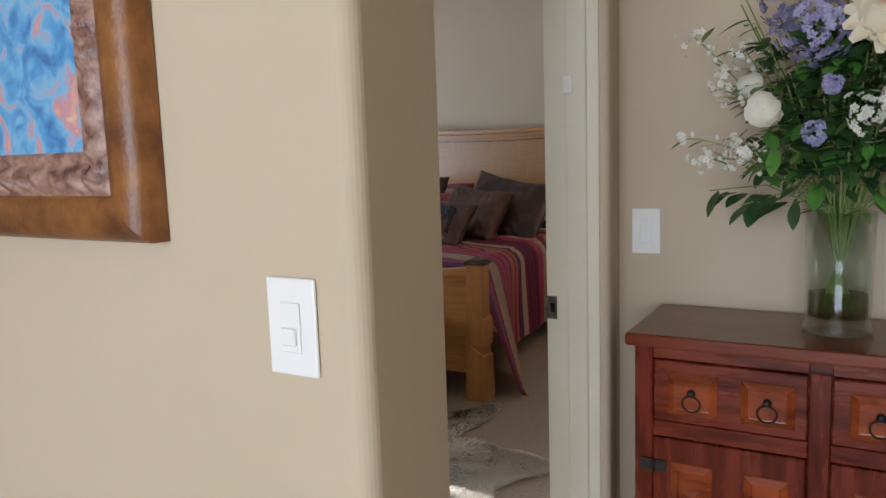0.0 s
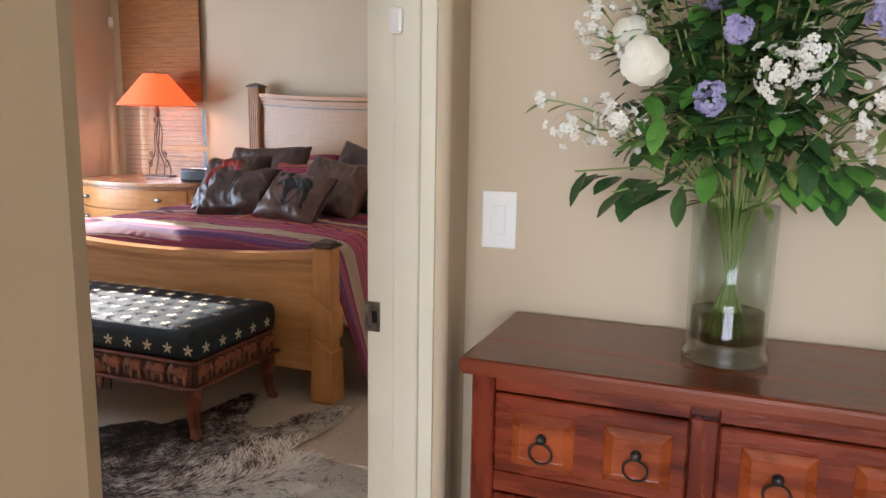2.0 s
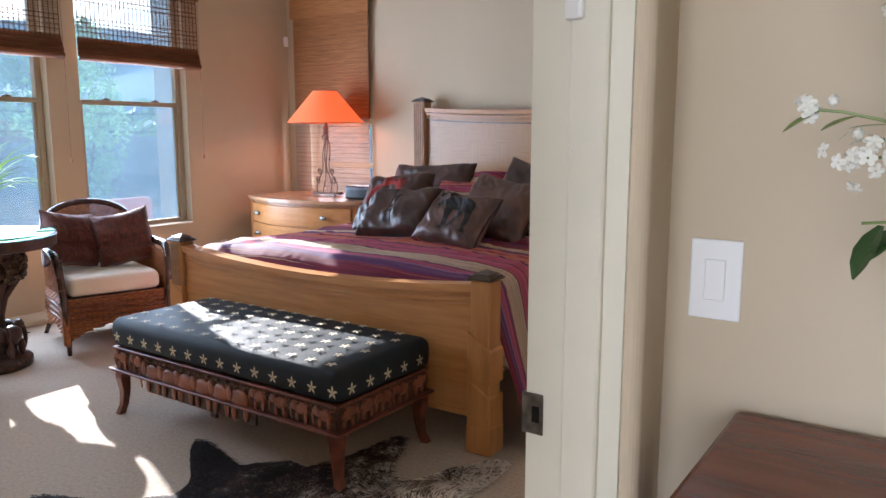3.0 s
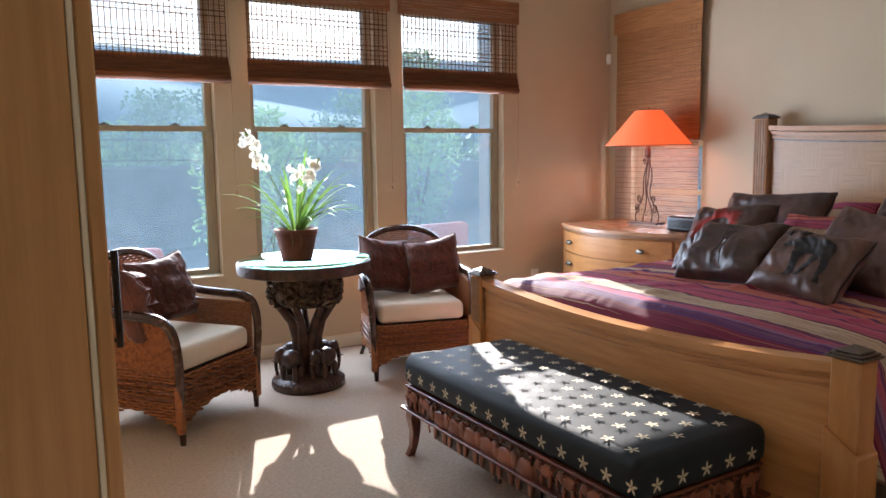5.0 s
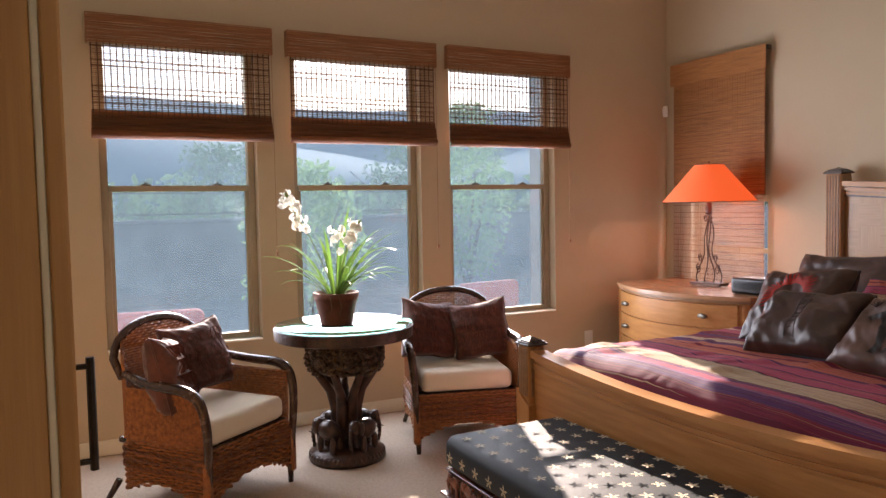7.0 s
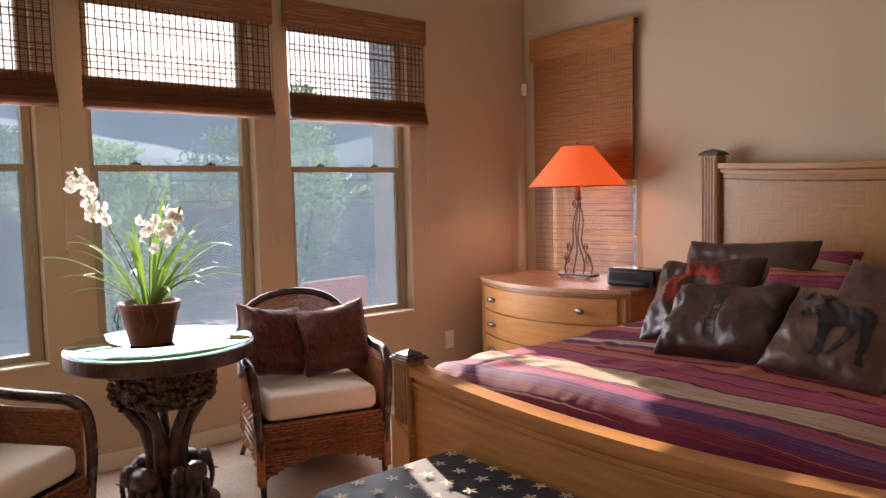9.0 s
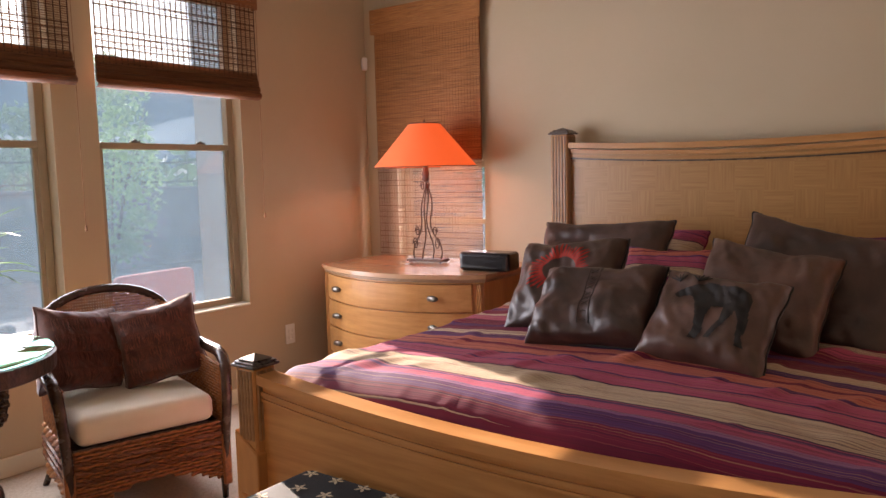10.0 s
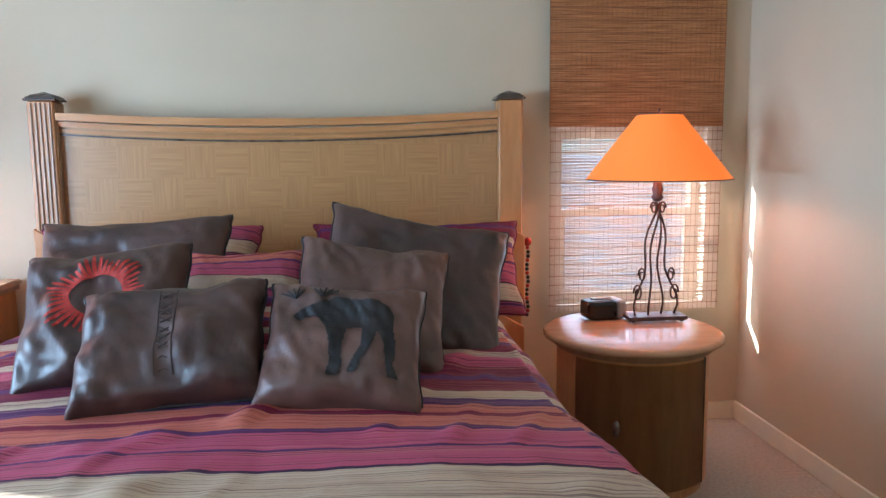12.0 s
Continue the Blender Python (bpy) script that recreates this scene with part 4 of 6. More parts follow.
                for jj in range(7):
                    w = (-1 + jj / 3) * math.sin(math.pi * (0.22 + 0.60 * i / 4))
                    p = c + (out * (1.0 - 0.30 * w * w - 0.22 * (u + 0.2) ** 2 + (0.10 if i == 4 else 0)) + side * w * 0.62 + up * u * 0.55) * r * (0.72 + 0.09 * (k % 4) + (0.07 * rng.random() if i in (0, 4) or jj in (0, 6) else 0))
                    row.append(p)
                rows.append(row)
            sheet(bm, rows)
        part(name, bm, mat, ob, label, True)

    full_bloom("white_rose", petal_white, "full white rose", (-0.125, -0.195, 0.445), 0.035, 18)
    full_bloom("cream_peony", petal_cream, "large cream peony", (0.060, -0.155, 0.600), 0.052, 34)
    full_bloom("cream_peony", petal_cream, "large cream peony", (0.165, 0.02, 0.66), 0.042, 24)
    full_bloom("white_rose", petal_white, "full white rose", (-0.165, -0.06, 0.50), 0.028, 14)
    bloom("cream_ruffle", petal_cream, "ruffled outer petals", ((0.060, -0.165, 0.595), (0.1, -1, 0.2), 0.068, 12, 3, 0.45), ((0.060, -0.175, 0.597), (0.0, -1, 0.25), 0.060, 9, 3, 0.7))
    heart = bmesh.new()
    for k in range(22):
        ball(heart, (0.062 + rng.uniform(-0.014, 0.014), -0.222 + rng.uniform(-0.004, 0.004), 0.622 + rng.uniform(-0.010, 0.010)), 0.005, 0.005, 0.005, 1)
    part("peony_heart", heart, peach, ob, "peach-coloured centre")
    bloom("iris_bloom", petal_violet, "dark violet iris petals", ((0.285, -0.10, 0.545), (0.2, -1, -0.1), 0.043, 5, 2, 0.3), ((0.262, -0.11, 0.480), (-0.2, -0.8, -0.4), 0.028, 5, 2, 0.3), ((0.195, -0.09, 0.535), (-0.3, -0.8, 0.0), 0.030, 3, 1, 0.3))
    bloom("iris_crest", petal_sky, "pale blue iris petals", ((0.225, -0.095, 0.555), (0.0, -0.8, 0.6), 0.042, 5, 2, 0.8), ((0.270, -0.095, 0.590), (0.2, -0.8, 0.7), 0.035, 4, 2, 0.9))
    for name, mat, label, spots in (
            ("lilac_bloom", petal_lilac, "lilac blossom cluster", ((-0.05, -0.12, 0.60, 0.075, 150), (-0.115, -0.05, 0.66, 0.05, 70), (-0.015, -0.19, 0.485, 0.023, 40), (-0.045, -0.13, 0.40, 0.032, 45), (0.155, -0.13, 0.50, 0.030, 45), (0.02, -0.05, 0.69, 0.05, 60))),
            ("blossom_spray", petal_pure, "small white blossoms", ((0.045, -0.17, 0.43, 0.042, 70), (0.075, -0.15, 0.46, 0.03, 40), (-0.17, -0.15, 0.365, 0.040, 60), (-0.235, -0.14, 0.355, 0.028, 26), (-0.21, -0.10, 0.50, 0.038, 34), (-0.29, -0.10, 0.40, 0.018, 9), (0.165, -0.16, 0.41, 0.042, 40), (0.14, -0.13, 0.36, 0.03, 22), (0.27, -0.10, 0.33, 0.024, 16), (-0.18, -0.05, 0.57, 0.04, 30), (0.13, -0.04, 0.67, 0.04, 40), (-0.27, -0.08, 0.60, 0.03, 14)))):
        for x, y, z, r, n in spots:
            bm = bmesh.new()
            if r < 0.04 and name[0] == "l":
                r, n = r * 0.72, n * 2 // 3
            for j in range(n if name[0] == "l" else n * 3 // 4):
                v = Vector((rng.gauss(0, 1), rng.gauss(0, 1), rng.gauss(0, 1))).normalized() * r * (rng.uniform(0.7, 1.05) if name[0] == "l" else rng.uniform(0.2, 1.35))
                if name[0] == "w":
                    v = Vector((v.x * 1.5, v.y, v.z * rng.uniform(0.4, 1.1)))
                petals(bm, Vector((x, y, z)) + v, v + Vector((0, -0.01, 0)), 0.0095 if name[0] == "l" else 0.0078, 5, 1, 0.3, rng)
            part(name, bm, mat, ob, label, kind="stuff")
    return ob


bouquet()


# ---- bed ----
def fluted_post(ob, name, x, y, half, z1, flute, mat=maple):
    """A square post with a fluted upper shaft, a wider foot block, zig-zag bands and a dark stepped cap."""
    post = part(name, boxes((x - half, x + half, y - half, y + half, 0.12, z1 - 0.035), bevel=0.006), mat, ob)
    part("foot_block", boxes((x - half - 0.014, x + half + 0.014, y - half - 0.014, y + half + 0.014, 0.0, 0.13), bevel=0.010, seg=2), mat, post)
    for k, zb in enumerate((z1 * 0.36, z1 * 0.62)):
        bm = bmesh.new()
        o = half + 0.010
        lo, hi = zb - 0.25 * z1 + 0.02, zb
        ring = [bm.verts.new((x + sx * o, y + sy * o, lo)) for sx, sy in ((-1, -1), (1, -1), (1, 1), (-1, 1))]
        top = [bm.verts.new((x + sx * o, y + sy * o, hi + (0.045 if sx < 0 else -0.03))) for sx, sy in ((-1, -1), (1, -1), (1, 1), (-1, 1))]
        for i in range(4):
            bm.faces.new((ring[i], ring[(i + 1) % 4], top[(i + 1) % 4], top[i]))
        bm.faces.new(ring[::-1])
        bm.faces.new(top)
        bmesh.ops.bevel(bm, geom=[e for e in bm.edges], offset=0.004, segments=1, affect="EDGES")
        part("angled_sleeve", bm, mat, post, "slanting raised sleeve")
    if flute:
        n = 5
        for i in range(n):
            c = -half + 0.016 + (2 * half - 0.032) * i / (n - 1)
            for q in ((c, -1, 0), (c, 1, 0), (-1, c, 1), (1, c, 1)):
                px, py = (x + q[0], y + q[1] * (half + 0.001)) if q[2] == 0 else (x + q[0] * (half + 0.001), y + q[1])
                part("flute", tube(bmesh.new(), [(px, py, z1 * 0.64), (px, py, z1 - 0.045)], 0.0058, 6), grey_fluting, post)
    cap = bmesh.new()
    for k, (w, za, zb) in enumerate(((0.012, -0.034, -0.024), (0.005, -0.0238, -0.016), (-0.006, -0.0158, -0.009))):
        box(cap, x - half - w, x + half + w, y - half - w, y + half + w, z1 + za, z1 + zb, bevel=0.003)
    tip = [cap.verts.new((x + sx * (half - 0.01), y + sy * (half - 0.01), z1 - 0.0088)) for sx, sy in ((-1, -1), (1, -1), (1, 1), (-1, 1))]
    peak = cap.verts.new((x, y, z1 + 0.008))
    for i in range(4):
        cap.faces.new((tip[i], tip[(i + 1) % 4], peak))
    part("post_cap", cap, dark_cap, post, "dark stepped cap")
    return post


def sag_board(x0, x1, y0, y1, z_low, ends, middle, cut=24):
    bm = bmesh.new()
    rows = []
    for i in range(cut + 1):
        f = i / cut
        x = x0 + (x1 - x0) * f
        zt = middle + (ends - middle) * (2 * f - 1) ** 2
        zl = z_low if z_low > 0 else zt + z_low
        rows.append([bm.verts.new(v) for v in ((x, y0, zl), (x, y1, zl), (x, y1, zt), (x, y0, zt))])
    for a, b in zip(rows, rows[1:]):
        for k in range(4):
            bm.faces.new((a[k], a[(k + 1) % 4], b[(k + 1) % 4], b[k]))
    bm.faces.new(rows[0][::-1])
    bm.faces.new(rows[-1])
    bmesh.ops.recalc_face_normals(bm, faces=bm.faces[:])
    return bm


BX0, BX1, FY, HY = -3.950, -1.918, 4.0, 6.435


def bed():
    ob = thing("bed", (0, 0, 0), "large maple sleigh-style bed frame with dark post caps on the carpet", "bed")
    fluted_post(ob, "foot_post", BX0, FY, 0.048, 0.795, True)
    fluted_post(ob, "foot_post", BX1, FY, 0.048, 0.795, False)
    fluted_post(ob, "head_post", BX0 - 0.055, HY, 0.055, 1.66, True)
    fluted_post(ob, "head_post", BX1 - 0.035, HY, 0.055, 1.66, False)
    a, b = BX0 + 0.049, BX1 - 0.049
    part("footboard", sag_board(a, b, FY - 0.018, FY + 0.018, 0.17, 0.705, 0.650), maple_wide, ob, "plain maple footboard panel")
    part("top_rail", sag_board(a, b, FY - 0.040, FY + 0.040, -0.034, 0.740, 0.685), maple_wide, ob, "rounded sagging top rail")
    part("bead", sag_board(a, b, FY - 0.026, FY - 0.0185, -0.014, 0.680, 0.624), maple_wide, ob)
    part("bead", sag_board(a, b, FY - 0.026, FY - 0.0185, -0.008, 0.655, 0.600), maple_wide, ob)
    part("base_rail", boxes((a, b, FY - 0.028, FY - 0.0185, 0.165, 0.235), (a, b, FY - 0.036, FY - 0.0282, 0.150, 0.180), bevel=0.004), maple_wide, ob)
    a, b = BX0 + 0.002, BX1 - 0.091
    part("headboard", sag_board(a, b, HY - 0.012, HY + 0.018, 0.35, 1.53, 1.49), veneer, ob, "headboard of square-laid veneer")
    part("head_rail", sag_board(a, b, HY - 0.050, HY + 0.03, -0.032, 1.575, 1.545), maple_wide, ob, "moulded headboard rail")
    part("head_bead", sag_board(a, b, HY - 0.034, HY - 0.013, -0.022, 1.539, 1.502), maple_wide, ob)
    part("head_bead", sag_board(a, b, HY - 0.026, HY - 0.013, -0.012, 1.505, 1.468), maple_wide, ob)
    part("head_bead", sag_board(a, b, HY - 0.022, HY - 0.013, -0.008, 1.487, 1.450), dark_cap, ob)
    for x in (BX0 + 0.06, BX1 - 0.16):
        part("side_rail", boxes((x - 0.015, x + 0.015, FY + 0.05, HY - 0.056, 0.22, 0.42), bevel=0.004), maple, ob)
    part("mattress", boxes((BX0 + 0.03, BX1 - 0.20, FY + 0.06, HY - 0.06, 0.30, 0.64), bevel=0.05, seg=3), cream_cloth, ob)
    return ob


bed()


def duvet():
    """The striped bedspread: domed on top, over both sides, with creases."""
    bm = bmesh.new()
    rng = random.Random(3)
    uv = bm.loops.layers.uv.new("UVMap")
    nx, ny = 170, 150
    x0, x1, y0, y1 = BX0 - 0.03, BX1 - 0.02, FY + 0.065, HY - 0.075
    mid, half = (x0 + x1) / 2, (x1 - x0) / 2
    grid, flat = [], {}
    for j in range(ny + 1):
        row = []
        f = j / ny
        y = y0 + (y1 - y0) * f
        for i in range(nx + 1):
            s = -1.42 + 2.84 * i / nx
            t = abs(s)
            if t <= 0.93:
                x = mid + half * s
                z = 0.735 + 0.035 * (1 - s * s) + 0.02 * math.sin(f * 2.4)
            elif t <= 1.07:
                a = (t - 0.93) / 0.14 * math.pi / 2
                x = mid + math.copysign(half * 0.93 + 0.075 * math.sin(a), s)
                z = 0.735 + 0.035 * (1 - s * s) - 0.075 * (1 - math.cos(a))
            else:
                d = (t - 1.07) * half
                hang = d * (1.38 + 0.55 * max(0.0, 1 - f / 0.35) if s > 0 else 1.15)
                flare = max(0.0, 1 - f / 0.25) * (0.75 if s > 0 else 0.22) + 0.03
                x = mid + math.copysign(half * 0.93 + 0.078 + flare * d + 0.016 * math.sin(y * 11 + s * 2) * min(1, d * 4), s)
                z = 0.66 - hang
            if s > 0:
                x -= 0.115 * min(1.0, f / 0.35) * min(1.0, s)
            z -= 0.030 * min(1.0, f / 0.2)
            z -= 0.060 * max(0, 1 - f / 0.05) ** 2
            w = noise.noise(Vector((x * 2.2, y * 3.0, 0.3))) * 0.014 + max(0.0, noise.noise(Vector((x * 9 - y * 6, y * 5 + x * 3, 8.3))) - 0.30) * 0.035 + noise.noise(Vector((x * 6 + y * 2, y * 9, 1.7))) * 0.006 + noise.noise(Vector((x * 26, y * 22, 5.7))) * 0.0022 + abs(noise.noise(Vector((x * 3 + 5, y * 14, 3.1)))) * 0.003
            v = bm.verts.new((x, y, max(0.03, z + w)))
            flat[v] = (s * half, y)
            row.append(v)
        grid.append(row)
    for a, b in zip(grid, grid[1:]):
        for i in range(nx):
            face = bm.faces.new((a[i], a[i + 1], b[i + 1], b[i]))
            for loop in face.loops:
                u, v = flat[loop.vert]
                loop[uv].uv = (u, (v - y0) / 1.55 + 0.006 * math.sin(u * 2.0))
    for i in range(nx):
        low = [bm.verts.new((grid[0][k].co.x, y0 + 0.012, 0.36)) for k in (i, i + 1)]
        if 0.36 < min(grid[0][i].co.z, grid[0][i + 1].co.z):
            face = bm.faces.new((grid[0][i + 1], grid[0][i], low[0], low[1]))
            for loop in face.loops:
                loop[uv].uv = (loop.vert.co.x, -0.05 + loop.vert.co.z * 0.1)
    return tagged(part("bedspread", bm, bed_cloth, None, "", True), "wine, plum and tan striped woven bedspread on the bed", "bedspread")


duvet()


def rim_pull(u, v):
    """How far the rim stands out: drawn in along the sides, flared to ears at the corners."""
    return 0.97 - 0.105 * (1 - abs(v) ** 2.2) * abs(u) ** 3 - 0.014 * math.exp(-((abs(v) - 0.80) / 0.09) ** 2) * abs(u) ** 6 - 0.035 * abs(u * v) ** 9 + 0.010 * math.sin(9 * v + 2 * u) * abs(u) ** 3


def pillow(name, w, h, puff, m, mat, label, group="", ears=0.5, uv_scale=(1.0, 1.0), flange=0.0):
    """A plump cushion with pointed corners, a seam cord and creases; stands in its x-z plane."""
    ob = thing(name, (0, 0, 0), label, "pillow", group)
    ob.matrix_basis = m
    rng = random.Random(name + label)
    n = 42
    off = rng.uniform(0, 50)
    bm = bmesh.new()
    uv = bm.loops.layers.uv.new("UVMap")
    edge = {}
    for side in (-1, 1):
        grid = []
        for j in range(n + 1):
            row = []
            for i in range(n + 1):
                u, v = -1 + 2 * i / n, -1 + 2 * j / n
                pull, pullv = rim_pull(u, v), rim_pull(v, u)
                prof = max(0.0, (1 - u ** 4) * (1 - v ** 4)) ** 0.42
                crease = noise.noise(Vector((u * 2.0 + off, v * 2.0, side))) * 0.30 + noise.noise(Vector((u * 7 + v * 3 + off, v * 6, side + 9))) * 0.035 + (0.5 - abs(noise.noise(Vector((u * 2.2 + v * 5 + off, v * 2.2 - u * 5, side + 4))))) * 0.16 * abs(u * v) ** 0.5 + (abs(noise.noise(Vector((u * 4 + off, v * 3 + u * 3, side * 2)))) - 0.15) * 0.34 * (0.4 + abs(u * v))
                y = side * puff * prof * (1 + crease - 0.25 * max(0, v))
                border = i in (0, n) or j in (0, n)
                if border and (i, j) in edge:
                    row.append(edge[i, j])
                    continue
                vert = bm.verts.new((u * w / 2 * pull, y, v * h / 2 * pullv - 0.03 * h * (1 - u * u) * max(0, v)))
                if border:
                    edge[i, j] = vert
                row.append(vert)
            grid.append(row)
        for j in range(n):
            for i in range(n):
                q = (grid[j][i], grid[j][i + 1], grid[j + 1][i + 1], grid[j + 1][i])
                face = bm.faces.new(q if side < 0 else q[::-1])
                for loop in face.loops:
                    loop[uv].uv = (loop.vert.co.x * uv_scale[0], loop.vert.co.z * uv_scale[1] + off)
    part("cover", bm, mat, ob, "", True)
    ring = []
    for i in range(n + 1):
        ring.append((i, 0))
    for j in range(1, n + 1):
        ring.append((n, j))
    for i in range(n - 1, -1, -1):
        ring.append((i, n))
    for j in range(n - 1, 0, -1):
        ring.append((0, j))
    pts = []
    for i, j in ring:
        u, v = -1 + 2 * i / n, -1 + 2 * j / n
        pull, pullv = rim_pull(u, v), rim_pull(v, u)
        pts.append((u * w / 2 * pull, 0, v * h / 2 * pullv - 0.03 * h * (1 - u * u) * max(0, v)))
    cord = bmesh.new()
    tube(cord, pts, 0.0045, 5, True)
    part("piping", cord, leather_black if mat in (leather, leather_tan) else mat, ob, "", True)
    return ob


def lean(x, y, z, back=-14, roll=0, yaw=0):
    return pose(x, y, z, back, roll, yaw)


def front_of(ob):
    """Gives the depth of a pillow's front at a place on it."""
    cover = [c for c in ob.children if c.name.startswith("cover")][0].data
    tree = BVHTree.FromPolygons([v.co for v in cover.vertices], [p.vertices[:] for p in cover.polygons])

    def depth(x, z):
        hit = tree.ray_cast(Vector((x, -1, z)), Vector((0, 1, 0)))[0]
        return hit.y if hit else 0.0
    return depth


pillow("sham_pillow", 0.96, 0.46, 0.11, lean(-3.50, 6.08, 0.90, -30), bed_cloth, "wine and tan striped pillow sham against the headboard", "striped shams", uv_scale=(1, 1.6))
pillow("sham_pillow", 0.94, 0.46, 0.11, lean(-2.40, 6.08, 0.90, -30), bed_cloth, "wine and rose striped pillow sham against the headboard", "striped shams", uv_scale=(1, 1.5))
pillow("leather_pillow", 0.74, 0.46, 0.10, lean(-3.455, 5.75, 0.965, -32, -2), leather, "long dark brown leather pillow", "leather pillows")
pillow("striped_cushion", 0.48, 0.42, 0.09, lean(-3.04, 5.54, 0.885, -36), bed_cloth, "wine and tan striped cushion among the leather ones", uv_scale=(1, 2.2))
pillow("leather_pillow", 0.70, 0.59, 0.10, lean(-2.45, 5.54, 0.925, -34, 11), leather, "large grey-brown leather pillow leaning askew", "leather pillows")
sunp = pillow("leather_pillow", 0.52, 0.52, 0.11, lean(-3.38, 5.24, 0.905, -42, -5, 4), leather, "dark leather pillow with a red sunburst", "leather pillows")
pillow("leather_pillow", 0.52, 0.51, 0.10, lean(-2.60, 5.28, 0.905, -42, 8), leather_tan, "brown leather pillow with a striped edge", "leather pillows")
stp = pillow("leather_pillow", 0.53, 0.41, 0.10, lean(-3.12, 4.97, 0.880, -46, -4, 3), leather, "dark oblong leather pillow with a laced seam", "leather pillows")
mop = pillow("leather_pillow", 0.46, 0.42, 0.08, lean(-2.67, 4.92, 0.872, -46, 4, -3), leather_tan, "brown leather pillow with a black moose", "leather pillows")

depth = front_of(sunp)
bm = bmesh.new()
for k in range(40):
    a = 2 * math.pi * k / 40
    r1 = 0.135 + 0.018 * math.sin(k * 5.3)
    r0 = 0.070
    last = None
    for q in range(7):
        r, da = r0 + (r1 - r0) * q / 6, 0.08 - 0.055 * q / 6
        row = []
        for d in (-da, 0.0, da):
            u, v = r * math.cos(a + d), 0.02 + r * math.sin(a + d)
            row.append(bm.verts.new((u, depth(u, v) - 0.005, v)))
        if last:
            for n in (0, 1):
                bm.faces.new((last[n], last[n + 1], row[n + 1], row[n]))
        last = row
part("sunburst", bm, red_cloth, sunp, "red fringed sunburst applique", kind="stuff")
depth = front_of(stp)
bm = bmesh.new()
for k in range(9):
    v = -0.12 + 0.027 * k
    for s in (-1, 1):
        tube(bm, [(-0.012 * s, depth(0, v) - 0.003, v), (0.016 * s, depth(0, v) - 0.003, v + 0.016)], 0.0022, 4)
for s in (-1, 1):
    tube(bm, [(0.022 * s, depth(0.022 * s, -0.13 + 0.02 * k) - 0.002, -0.13 + 0.02 * k) for k in range(14)], 0.0018, 4)
part("lacing", bm, stitch, stp, "dark laced thong seam")
moose = [(-0.135, 0.052), (-0.128, 0.068), (-0.108, 0.082), (-0.085, 0.088), (-0.06, 0.100), (-0.03, 0.112), (0.0, 0.112), (0.04, 0.104), (0.085, 0.104), (0.115, 0.090), (0.13, 0.060), (0.128, 0.02), (0.138, -0.03), (0.133, -0.09), (0.148, -0.125), (0.122, -0.125), (0.112, -0.08), (0.108, -0.03), (0.088, 0.010), (0.078, -0.03), (0.052, -0.075), (0.040, -0.115), (0.018, -0.115), (0.030, -0.075), (0.050, -0.03), (0.050, 0.018), (0.01, 0.012), (-0.002, -0.04), (0.004, -0.09), (-0.004, -0.125), (-0.034, -0.125), (-0.028, -0.08), (-0.034, -0.03), (-0.05, 0.02), (-0.068, 0.045), (-0.085, 0.055), (-0.10, 0.050), (-0.118, 0.040)]


def inside(x, z, outline):
    odd = False
    for (ax, az), (bx, bz) in zip(outline, outline[1:] + outline[:1]):
        if (az > z) != (bz > z) and x < ax + (z - az) / (bz - az) * (bx - ax):
            odd = not odd
    return odd


depth = front_of(mop)
bm = bmesh.new()
grid, cell = {}, 0.004
for i in range(-40, 42):
    for j in range(-36, 34):
        if inside((i + 0.5) * cell, (j + 0.5) * cell, moose):
            vs = []
            for p in ((i, j), (i + 1, j), (i + 1, j + 1), (i, j + 1)):
                if p not in grid:
                    x, z = p[0] * cell, p[1] * cell
                    grid[p] = bm.verts.new((x, depth(x, z) - 0.004, z))
                vs.append(grid[p])
            bm.faces.new(vs)
part("moose_applique", bm, leather_black, mop, "black leather moose shape")
bm = bmesh.new()
for s, n in ((-1, 5), (1, 5)):
    for k in range(n):
        a = math.pi * (0.25 + 0.13 * k)
        cx, cz = -0.10 + 0.035 * s, 0.112
        tube(bm, [(cx, depth(cx, cz) - 0.005, cz), (cx + 0.045 * math.cos(a) + 0.01 * s, depth(cx + 0.045 * math.cos(a) + 0.01 * s, cz + 0.030 * math.sin(a)) - 0.008, cz + 0.030 * math.sin(a))], [0.004, 0.002], 5)
part("antlers", bm, leather_black, mop, kind="stuff")


